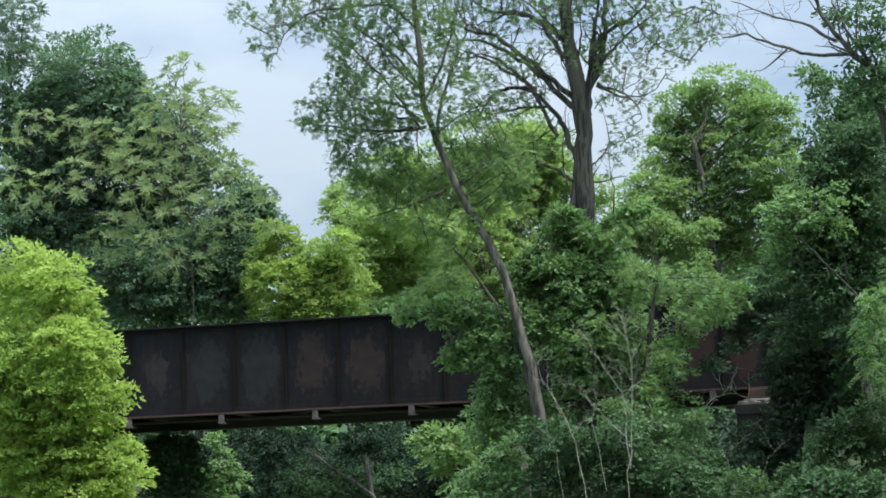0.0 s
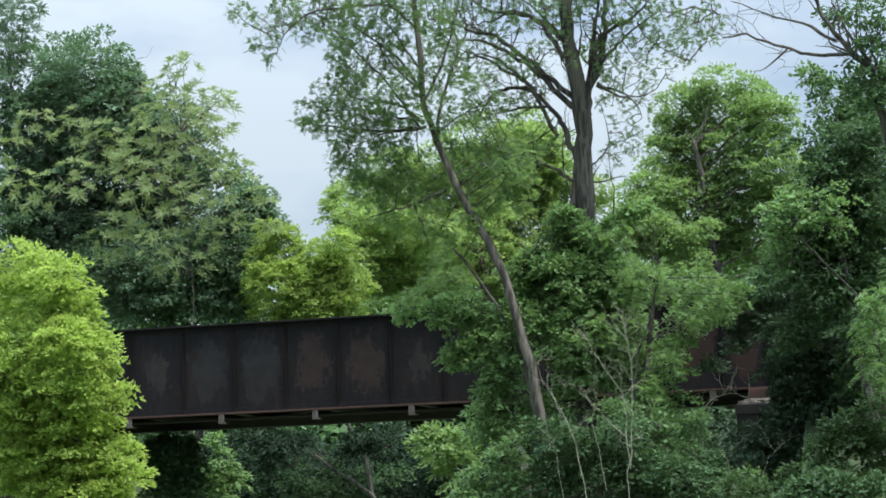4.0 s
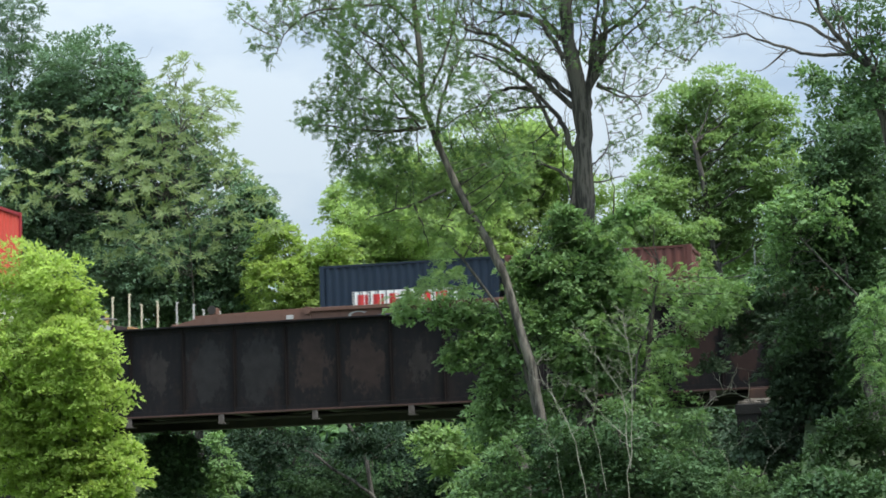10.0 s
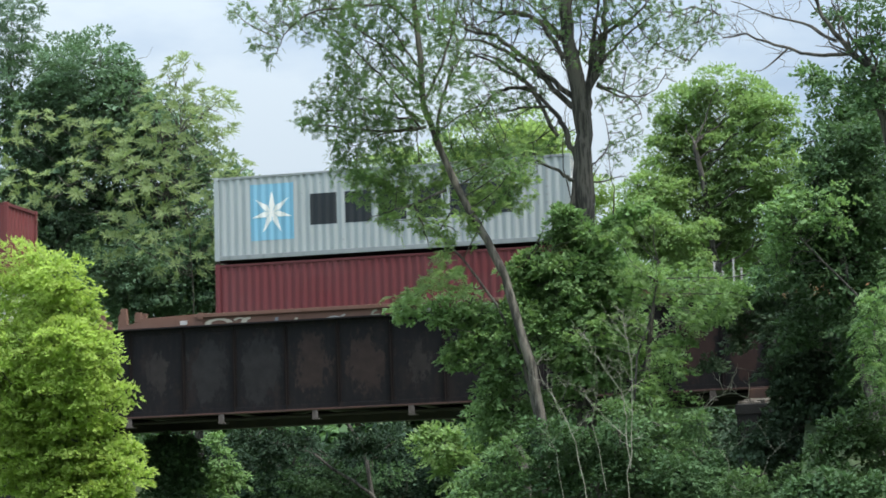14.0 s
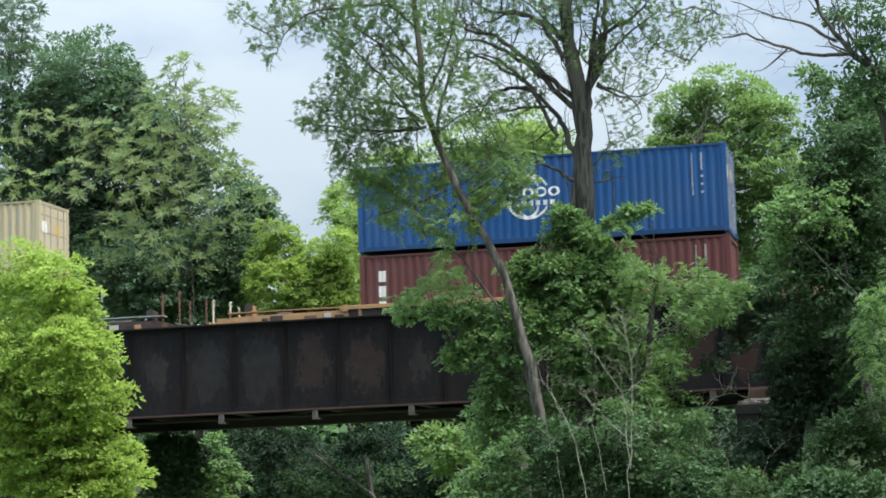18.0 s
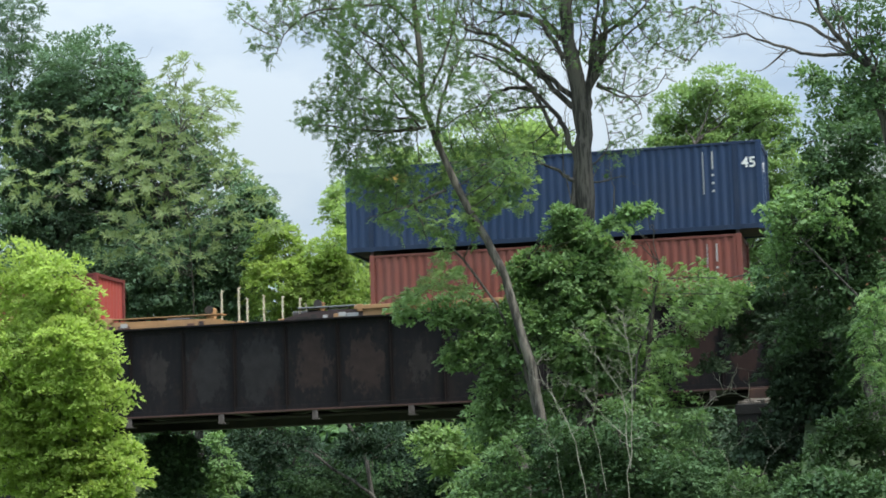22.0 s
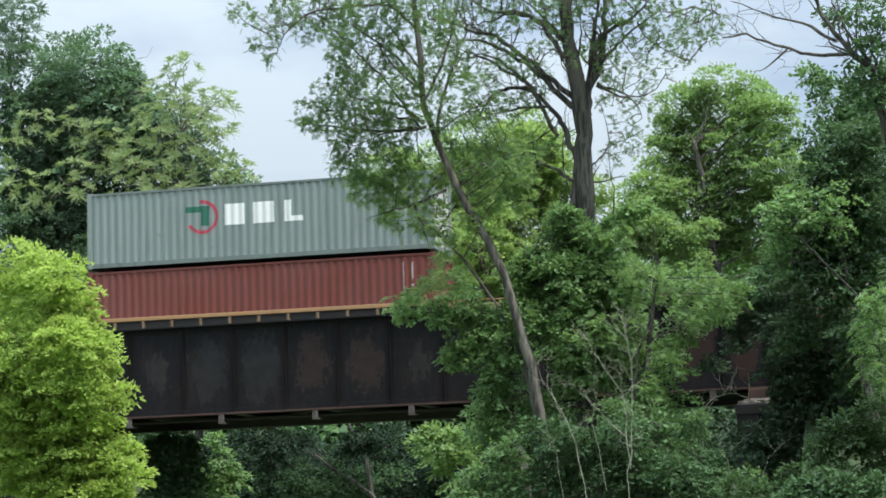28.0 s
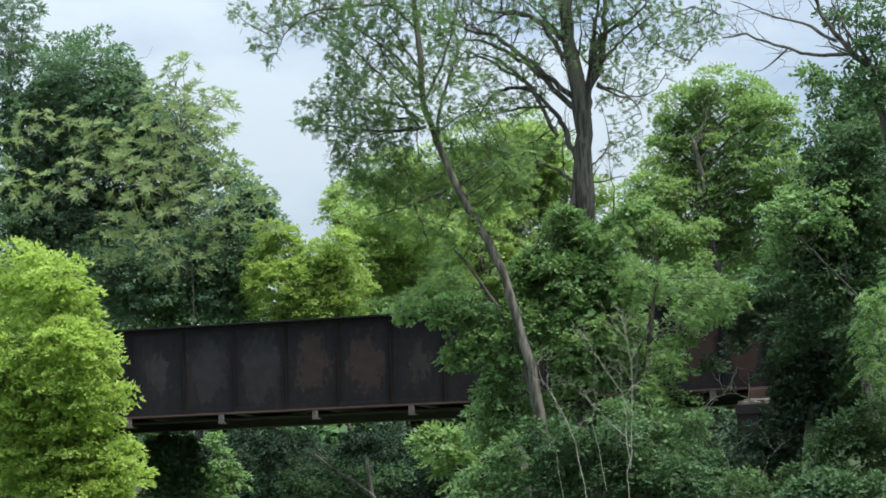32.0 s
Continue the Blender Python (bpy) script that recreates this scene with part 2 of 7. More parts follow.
# ---- ground, embankment, track ----
RAIL = 7.53            # top of rail
TRACK_Y = 66.85        # centre of the track
SPAN = (-29.2, -5.2)  # ends of the bridge
BED = RAIL - 0.62
GRADE = 0.25           # degrees by which the line falls towards +x


def rise(x):
    """How far the sloping line at x lies above its height near the middle of the bridge."""
    return -(x + 22.0) * math.tan(radians(GRADE))



def ground_z(x, y):
    """Height of the terrain: flat below, embankments beside the opening."""
    z = 0.10 * math.sin(x * 0.21 + 1.0) * math.sin(y * 0.17)
    if y > 112:
        z += min(13.0, (y - 112) * 0.36)      # added rise: blocks the sky behind gaps in the wood
    if math.hypot(x, y) < 6:
        z = 0.0
    if x < SPAN[0] - 1.2 or x > SPAN[1] + 1.2:
        z = max(z, min(BED, BED - (abs(y - TRACK_Y) - 4.0) / 1.7) + min(max(rise(x), -3.5), 6.0))
    return z


def build_ground():
    xs = [-2500, -1200, -900] + [-880 + 20 * i for i in range(40)] + [-70 + 2.0 * i for i in range(22)]
    xs += [SPAN[0] - 1.25, SPAN[0] - 1.15] + [-25.5 + 2 * i for i in range(10)] + [SPAN[1] + 1.15, SPAN[1] + 1.25] + [-2 + 3 * i for i in range(20)]
    xs += [60 + 20 * i for i in range(34)] + [900, 1200, 2500]
    ys = [-2500, -600, -200, -60] + [-20 + 4 * i for i in range(16)] + [45 + 1.5 * i for i in range(30)] + [92 + 8 * i for i in range(12)] + [260, 600, 2500]
    xs, ys = sorted(set(xs)), sorted(set(ys))
    verts = [(x, y, ground_z(x, y)) for x in xs for y in ys]
    n = len(ys)
    faces = [(i * n + j, (i + 1) * n + j, (i + 1) * n + j + 1, i * n + j + 1) for i in range(len(xs) - 1) for j in range(n - 1)]
    tagged(new("ground", mesh_of("ground", verts, faces, M_GRASS)), "rough grassy ground with wooded railway embankments", "ground", kind="structure")


build_ground()

bed = new("track_bed")
tagged(bed, "grey crushed-stone railway bed on the embankment", "track bed", kind="structure")
for a, b in ((-960, SPAN[0] - 0.4), (SPAN[1] + 0.4, 760)):
    part("ballast", prism([(-3.0, BED - 0.3), (3.0, BED - 0.3), (1.7, RAIL - 0.22), (-1.7, RAIL - 0.22)], 0, b - a), M_BALLAST, bed,
         m=pose(a, TRACK_Y, rise(a), 0, GRADE) @ Matrix.Rotation(-math.pi / 2, 4, "Z"))
track = new("railway_track")
tagged(track, "single railway track with rusty rails on timber ties", "railway track", kind="structure")
for side in (-0.755, 0.755):
    prof = [(-0.07, -0.17), (0.07, -0.17), (0.07, -0.15), (0.012, -0.13), (0.012, -0.045), (0.036, -0.035), (0.036, 0), (-0.036, 0), (-0.036, -0.035), (-0.012, -0.045), (-0.012, -0.13), (-0.07, -0.15)]
    part("rail", prism(prof, 0, 1720), M_RAIL, track, m=pose(-960, TRACK_Y + side, RAIL + rise(-960), 0, GRADE) @ Matrix.Rotation(-math.pi / 2, 4, "Z"))
tie_mesh = bpy.data.meshes.new("tie")
tb = box(-0.11, 0.11, -1.3, 1.3, -0.35, -0.17, 0.01)
tb.to_mesh(tie_mesh)
tb.free()
tie_mesh.materials.append(M_TIE)
for i in range(60):
    part("tie", tie_mesh, None, track, m=pose(-33 + 0.55 * i, TRACK_Y, RAIL + rise(-33 + 0.55 * i), 0, GRADE))


# ---- bridge ----
def build_bridge():
    g0, g1 = 5.62, 8.50
    near, far = 64.36, 69.34
    br = new("railway_bridge")
    br.location = (0, 0, 0)
    tagged(br, "dark rusting steel plate-girder railway bridge on stone abutments", "bridge")
    stiff = [-27.96, -26.2] + [-24.35 - 1.76 + 1.76 * i for i in range(1, 13)]
    stiff = [x for x in stiff if SPAN[0] < x < SPAN[1]] + [SPAN[1] - 0.12]
    for y, out in ((near, -1), (far, 1)):
        gir = part("girder", box(SPAN[0], SPAN[1], y - 0.006, y + 0.006, g0, g1), M_GIRDER, br)
        # web panels between stiffeners, slightly buckled
        edges = [SPAN[0]] + stiff
        kinds = [M_GIRDER, M_GIRDER, M_WEB_SPOT, M_WEB_GREY, M_WEB_GREY, M_WEB_BROWN, M_WEB_BROWN, M_WEB_SPOT, M_GIRDER, M_WEB_SPOT, M_GIRDER, M_WEB_SPOT, M_WEB_RED, M_WEB_RED, M_WEB_RED]
        for a, b in zip(edges, edges[1:]):
            if b - a < 0.4:
                continue
            worn = kinds.pop(0)
            bm = bmesh.new()
            nx, nz = 8, 10
            grid = []
            lean = random.uniform(-0.012, 0.012)
            for i in range(nx + 1):
                row = []
                for k in range(nz + 1):
                    u, v = i / nx, k / nz
                    d = lean * math.sin(math.pi * u) * math.sin(math.pi * v)
                    row.append(bm.verts.new((a + 0.01 + (b - a - 0.02) * u, y + out * (0.012 + d + 0.014 * (0 < u < 1)), g0 + 0.16 + (g1 - g0 - 0.30) * v)))
                grid.append(row)
            for i in range(nx):
                for k in range(nz):
                    q = (grid[i][k], grid[i + 1][k], grid[i + 1][k + 1], grid[i][k + 1])
                    bm.faces.new(q if out < 0 else q[::-1])
            part("web_panel", bm, worn, gir)
        part("top_flange", box(SPAN[0], SPAN[1], y - 0.20, y + 0.20, g1 - 0.02, g1 + 0.035, 0.006), M_GIRDER, gir)
        part("top_angle", box(SPAN[0], SPAN[1], y - 0.045, y + 0.045, g1 - 0.17, g1 - 0.021, 0.008), M_GIRDER, gir)
        part("bottom_flange", box(SPAN[0], SPAN[1], y - 0.20, y + 0.20, g0 - 0.035, g0 + 0.02, 0.006), M_RUST_EDGE, gir)
        part("bottom_angle", box(SPAN[0], SPAN[1], y - 0.045, y + 0.045, g0 + 0.021, g0 + 0.17, 0.008), M_GIRDER, gir)
        for x in stiff:
            bm = box(x - 0.075, x + 0.075, y + out * 0.028 - 0.012, y + out * 0.028 + 0.012, g0 + 0.02, g1 - 0.02)
            add_box(bm, x - 0.008, x + 0.008, min(y + out * 0.03, y + out * 0.095), max(y + out * 0.03, y + out * 0.095), g0 + 0.02, g1 - 0.02)
            part("stiffener", bm, M_STIFF, gir)
    # floor beams, stringers and deck
    x = SPAN[0] + 0.12
    beams = [-29.08, -26.22, -23.02, -19.84, -16.64, -13.45, -10.27, -7.08]
    for x in beams:
        fb = part("floor_beam", box(x - 0.008, x + 0.008, near + 0.03, far - 0.03, g0 + 0.06, g0 + 0.95), M_UNDER, br)
        part("beam_flange", box(x - 0.15, x + 0.15, near + 0.21, far - 0.21, g0 + 0.03, g0 + 0.06), M_UNDER, fb)
        for y in (near, far):
            part("hanger_plate", box(x - 0.10, x + 0.10, y - 0.19, y - 0.165, g0 - 0.30, g0 - 0.036, 0.006), M_PLATE, fb, "weathered pale gusset plate")
            part("hanger_foot", box(x - 0.12, x + 0.14, y - 0.19, y + 0.15, g0 - 0.34, g0 - 0.301, 0.006), M_PLATE, fb)
    for y in (near + 1.0, near + 2.0, far - 2.0, far - 1.0):
        part("stringer", box(SPAN[0], SPAN[1], y - 0.1, y + 0.1, g0 + 0.38, g0 + 0.96), M_UNDER, br)
    for i, (a, b) in enumerate(zip(beams, beams[1:])):
        ya, yb = (near + 0.3, far - 0.3) if i % 2 else (far - 0.3, near + 0.3)
        part("brace", cyl((a, ya, g0 + 0.02), (b, yb, g0 + 0.02), 0.06, 6), M_UNDER, br)
    part("deck", box(SPAN[0], SPAN[1], near + 0.02, far - 0.02, g0 + 0.97, RAIL - 0.36), M_UNDER, br)
    # utility conduit under the edge
    part("conduit", cyl((SPAN[0], near + 0.5, g0 - 0.16), (SPAN[1], near + 0.5, g0 - 0.16), 0.055, 8), M_UNDER, br)
    # added dark box that deepens the band below the far girder
    part("dark_band_box", box(SPAN[0], SPAN[1], far - 0.75, far - 0.22, g0 - 0.26, g0 + 0.02, 0.02), M_UNDER, br)
    return g0


G0 = build_bridge()


def build_abutment(x0, x1, face, name_label, drop):
    """Stone courses round a solid core; face is the x of the side towards the opening."""
    ab = new("abutment")
    tagged(ab, name_label, "abutment", "bridge abutments")
    top = G0 - drop
    y0, y1 = 62.6, 70.1
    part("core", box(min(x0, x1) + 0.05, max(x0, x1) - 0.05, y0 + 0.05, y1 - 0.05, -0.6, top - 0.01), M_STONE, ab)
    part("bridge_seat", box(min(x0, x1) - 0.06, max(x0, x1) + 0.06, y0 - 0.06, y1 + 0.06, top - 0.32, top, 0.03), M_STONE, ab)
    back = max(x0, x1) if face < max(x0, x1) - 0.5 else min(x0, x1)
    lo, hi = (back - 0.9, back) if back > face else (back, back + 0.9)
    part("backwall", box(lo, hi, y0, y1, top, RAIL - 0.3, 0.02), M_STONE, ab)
    rnd = random.Random(4)
    z = -0.3
    while z < top - 0.4:
        h = 0.42
        y = y0
        while y < y1 - 0.2:
            w = min(rnd.uniform(0.7, 1.2), y1 - y)
            d = rnd.uniform(0.0, 0.03)
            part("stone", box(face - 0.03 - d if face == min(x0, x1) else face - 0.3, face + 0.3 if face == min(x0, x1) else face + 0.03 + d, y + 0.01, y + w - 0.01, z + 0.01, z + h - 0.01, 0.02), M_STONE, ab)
            y += w
        x = min(x0, x1)
        while x < max(x0, x1) - 0.2:
            w = min(rnd.uniform(0.7, 1.2), max(x0, x1) - x)
            d = rnd.uniform(0.0, 0.03)
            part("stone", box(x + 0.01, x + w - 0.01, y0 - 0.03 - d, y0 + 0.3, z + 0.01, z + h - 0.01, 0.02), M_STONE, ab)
            x += w
        z += h
    for i in range(14 if drop > 0.5 else 0):
        s = rnd.uniform(0.06, 0.16)
        me = box(-s * 1.5, s * 1.5, -s, s, -s * 0.55, s * 0.55, s * 0.18)
        part("broken_stone", me, M_BARK_PALE, ab, m=Matrix.Translation((x0 + rnd.uniform(0.1, 1.7), y0 + rnd.uniform(-0.02, 0.7), top + s * 0.42)) @ Matrix.Rotation(rnd.uniform(0, 3), 4, "Z") @ Matrix.Rotation(rnd.uniform(-0.2, 0.2), 4, "X"))
    for y in (64.36, 69.34):
        xb = face + (0.5 if face == min(x0, x1) else -0.5)
        part("bearing", box(xb - 0.3, xb + 0.3, y - 0.25, y + 0.25, top + 0.001, G0 - 0.036, 0.02), M_RUST, ab)


build_abutment(-32.3, -28.7, -28.7, "shade-darkened stone bridge abutment half hidden by bushes", 0.14)
build_abutment(-6.2, -2.6, -6.2, "weathered, shade-darkened stone bridge abutment overgrown with brush", 0.58)


# ---- trees ----
def unit(v):
    return v / np.maximum(np.linalg.norm(v, axis=-1, keepdims=True), 1e-9)


def kites(base, way, side, length, width, sag):
    """Folded four-cornered leaves as an (n, 4, 3) array."""
    n = np.cross(way, side)
    mid = base + way * (length * 0.45)[:, None]
    lift = n * (width * 0.22)[:, None]
    tip = base + way * length[:, None] - n * (sag * length)[:, None]
    return np.stack((base, mid + side * (width * 0.5)[:, None] + lift, tip, mid - side * (width * 0.5)[:, None] + lift), axis=1)


def with_links(lobes):
    """The lobes of a crown and smaller ones that bridge near neighbours."""
    full = list(lobes)
    for i, a in enumerate(lobes):
        for b in lobes[i + 1:]:
            gap = math.dist(a[:3], b[:3])
            if 0.8 * (a[3] + b[3]) < gap < 1.2 * (a[3] + b[3]):
                full.append(tuple((p + q) / 2 for p, q in zip(a[:3], b[:3])) + (0.40 * (a[3] + b[3]),))
    return full


def pad_leaves(rng, lobes, subs, cover, size, pad, core, droop=0.45):
    """A crown of flat sprays: shingled leaves on drooping pads that cover every lobe, and shaded ones within."""
    base, way = [], []
    for x, y, z, r in with_links(lobes):
        c = np.array((x, y, z))
        k = max(7, int(subs * r * r * rng.uniform(0.85, 1.15)))
        d = unit(rng.normal(size=(k, 3)) + (0, -0.2, 0.12))
        total = 0
        for dd in d:
            pc = c + dd * r * rng.uniform(0.62, 1.0) * (1, 1, 0.92)
            sr = pad * rng.uniform(0.55, 1.25)
            n = max(5, int(cover * math.pi * sr * sr / (0.5 * size * size)))
            total += n
            a, rho = rng.uniform(0, 2 * math.pi, n), sr * np.sqrt(rng.uniform(0, 1, n))
            off = np.stack((np.cos(a) * rho, np.sin(a) * rho, -0.45 * rho * rho / sr + rng.normal(size=n) * 0.05 * pad / 0.4), axis=1)
            off[:, 2] -= 0.40 * (off[:, 0] * dd[0] + off[:, 1] * dd[1])
            base.append(pc + off)
            out = unit(off * (1, 1, 0.3) + 1e-6)
            way.append(unit(out * 0.6 + dd * 0.6 + rng.normal(size=(n, 3)) * 0.42 - (0, 0, droop)))
        n = int(core * total)
        if n:
            e = unit(rng.normal(size=(n, 3)))
            base.append(c + e * (r * 0.8 * rng.uniform(0.05, 1.0, (n, 1)) ** 0.4))
            way.append(unit(e + rng.normal(size=(n, 3)) * 0.5 - (0, 0, 0.3)))
    p, w = np.concatenate(base), np.concatenate(way)
    side = unit(np.cross(w, np.array((0, 0, 1.0)) + rng.normal(size=p.shape) * 0.3))
    ln = size * rng.uniform(0.6, 1.35, len(p))
    return kites(p, w, side, ln, ln * rng.uniform(0.55, 0.85, len(p)), rng.uniform(0.0, 0.25, len(p)))


def rosettes(rng, lobes, apart, per, length, pairs, leaflet, droop):
    """Star-shaped whorls of long feather leaves at the branch ends, spaced over the outside of the crown."""
    pts, axis = [], []
    for x, y, z, r in lobes:
        for _ in range(int(60 * r * r) + 8):
            d = unit(rng.normal(size=3) + (0, -0.4, 0.35))
            p = np.array((x, y, z)) + d * r * rng.uniform(0.45, 1.15)
            if all(np.linalg.norm(p - q) > apart for q in pts):
                pts.append(p)
                axis.append(unit(d * 0.6 + (0, -0.35, 0.6) + rng.normal(size=3) * 0.2))
    pts, axis = np.array(pts), np.array(axis)
    u = unit(np.cross(axis, rng.normal(size=axis.shape)))
    v = np.cross(axis, u)
    out = []
    grow = rng.uniform(0.75, 1.2, len(pts))
    for i in range(per):
        a = 2 * math.pi * i * 0.382 + rng.normal(size=len(pts)) * 0.15
        rise = 0.25 + 1.5 * i / per
        way = unit(u * np.cos(a)[:, None] + v * np.sin(a)[:, None] + axis * rise)
        side = unit(np.cross(way, axis))
        ln = length * (1.1 - 0.35 * i / per) * grow * rng.uniform(0.85, 1.15, len(pts))
        for k in range(pairs):
            t = 0.15 + 0.85 * (k + 0.5) / pairs
            at = pts + way * (ln * t)[:, None] - np.array((0, 0, 1.0)) * (droop * ln * t * t)[:, None]
            for sgn in (-1, 1):
                lw = unit(way * 1.0 + side * sgn * 0.75 + rng.normal(size=way.shape) * 0.08 - np.array((0, 0, 0.12)))
                ll = leaflet * (1.25 - 0.9 * abs(t - 0.45)) * rng.uniform(0.85, 1.15, len(pts))
                out.append(kites(at, lw, unit(np.cross(lw, axis)), ll, ll * 0.55, np.full(len(pts), 0.1)))
    return np.concatenate(out)


def fronds(rng, points, facing, per, length, pairs, leaflet, droop, flat=0.35):
    """Feather-shaped leaves: pairs of leaflets along stalks that spring from each clump point."""
    n = len(points) * per
    p = np.repeat(points, per, axis=0)
    f = np.repeat(facing, per, axis=0)
    way = unit(f * 0.55 + rng.normal(size=(n, 3)) * 0.8 + (0, 0, 0.15))
    ln = length * rng.uniform(0.6, 1.2, n)
    side = unit(np.cross(way, np.array((0, 0, 1.0)) + rng.normal(size=(n, 3)) * flat))
    out = []
    for k in range(pairs):
        u = 0.18 + 0.82 * (k + 0.5) / pairs
        at = p + way * (ln * u)[:, None] - np.array((0, 0, 1.0)) * (droop * ln * u * u)[:, None]
        for s in (-1, 1):
            lw = unit(way * 0.45 + side * s + rng.normal(size=(n, 3)) * 0.12 - np.array((0, 0, 0.35 * droop + 0.1)))
            ll = leaflet * (1.15 - 0.6 * abs(u - 0.45)) * rng.uniform(0.8, 1.2, n)
            out.append(kites(at, lw, unit(np.cross(lw, np.cross(side, way)) + 1e-6), ll, ll * 0.42, np.full(n, 0.12)))
    return np.concatenate(out)


def bent(rng, a, b, steps, wander):
    """Points of a slightly crooked branch from a to b."""
    a, b = Vector(a), Vector(b)
    pts = []
    for i in range(steps + 1):
        u = i / steps
        w = wander * (b - a).length * math.sin(math.pi * u)
        pts.append(a.lerp(b, u) + Vector((rng.uniform(-w, w), rng.uniform(-w, w), rng.uniform(-w, w) + 0.25 * w)))
    return pts


def smooth_line(points, steps, rng, wander):
    """A rounded line through the points, a little crooked."""
    p = [Vector(q) for q in points]
    p = [p[0] * 2 - p[1]] + p + [p[-1] * 2 - p[-2]]
    out = []
    for i in range(1, len(p) - 2):
        a, b, c, d = p[i - 1:i + 3]
        for k in range(steps):
            u = k / steps
            q = 0.5 * (2 * b + (c - a) * u + (2 * a - 5 * b + 4 * c - d) * u * u + (3 * b - a - 3 * c + d) * u ** 3)
            out.append(q + Vector(rng.normal(size=3)) * wander)
    return out + [p[-2]]


def branch_runs(rng, trunk, lobes, r_base, twigs, reach, r_twig=0.012):
    """Limbs from the trunk to every lobe, with twigs that fan out inside it."""
    runs = []
    for x, y, z, r in lobes:
        c = Vector((x, y, z))
        low = [p for p in trunk if p.z < c.z + 0.2] or [trunk[0]]
        start = min(low, key=lambda p: (p - c).length + 0.6 * abs(p.z - (c.z - (c - p).length * 0.6)))
        r0 = max(0.018, r_base * 0.32 * min(1.0, r / 1.5))
        pts = bent(rng, start, c, 6, 0.06)
        runs.append((pts, [r0 * (1 - 0.12 * i) for i in range(7)]))
        for _ in range(max(3, min(24, int(twigs * (r / 0.9) ** 2)))):
            d = Vector((rng.normal(), rng.normal(), rng.normal() * 0.7 + 0.35)).normalized()
            s = pts[int(rng.integers(3, 7))]
            e = s + d * r * rng.uniform(0.5, reach)
            tw = bent(rng, s, e, 4, 0.09)
            runs.append((tw, [r_twig * 1.5, r_twig * 1.2, r_twig, r_twig * 0.7, r_twig * 0.4]))
    return runs


def ramify(rng, starts, lobes, density, step=0.14, kill=0.17):
    """Twigs that grow from the limbs towards points strewn through the crown: places, parents, and how many tips each carries."""
    aim = []
    for x, y, z, r in lobes:
        n = max(6, int(density * 4.19 * r ** 3))
        aim.append(np.array((x, y, z)) + unit(rng.normal(size=(n, 3))) * (r * 1.1 * rng.uniform(0, 1, (n, 1)) ** 0.40))
    aim = np.concatenate(aim)
    node, parent = np.array([tuple(p) for p in starts]), np.full(len(starts), -1)
    gap, nearest = np.full(len(aim), 1e9), np.zeros(len(aim), int)
    fresh = np.arange(len(node))
    for _ in range(60):
        d = np.linalg.norm(aim[:, None, :] - node[None, fresh, :], axis=2)
        j = d.argmin(axis=1)
        m = d[np.arange(len(aim)), j]
        better = m < gap
        gap[better], nearest[better] = m[better], fresh[j[better]]
        live = gap > kill
        aim, gap, nearest = aim[live], gap[live], nearest[live]
        if not len(aim):
            break
        hub, inv = np.unique(nearest, return_inverse=True)
        pull = np.zeros((len(hub), 3))
        np.add.at(pull, inv, unit(aim - node[nearest]))
        grown = node[hub] + unit(pull + rng.normal(size=pull.shape) * 0.35 + 1e-6) * step
        fresh = np.arange(len(node), len(node) + len(grown))
        node, parent = np.concatenate((node, grown)), np.concatenate((parent, hub))
    load = np.zeros(len(node))
    for i in range(len(node) - 1, -1, -1):
        load[i] = max(load[i], 1.0)
        if parent[i] >= 0:
            load[parent[i]] += load[i]
    return node, parent, load


def twig_quads(node, parent, load, r_tip, r_most, sides=4):
    """Thin tapered twigs, one short tube from each place to its parent."""
    i = np.nonzero(parent >= 0)[0]
    a, b = node[parent[i]], node[i]
    rb = np.minimum(r_most, r_tip * load[i] ** 0.42)
    ra = np.where(parent[parent[i]] >= 0, np.minimum(r_most, r_tip * load[parent[i]] ** 0.42), rb * 1.2)
    ra = np.minimum(ra, rb * 1.5)
    d = unit(b - a)
    u = unit(np.cross(d, (0.31, 0.87, 0.38)))
    v = np.cross(d, u)
    rings = []
    for k in range(sides + 1):
        t = 2 * math.pi * k / sides
        o = u * math.cos(t) + v * math.sin(t)
        rings.append((a + o * ra[:, None], b + o * rb[:, None]))
    return np.concatenate([np.stack((p[0], q[0], q[1], p[1]), axis=1) for p, q in zip(rings, rings[1:])])


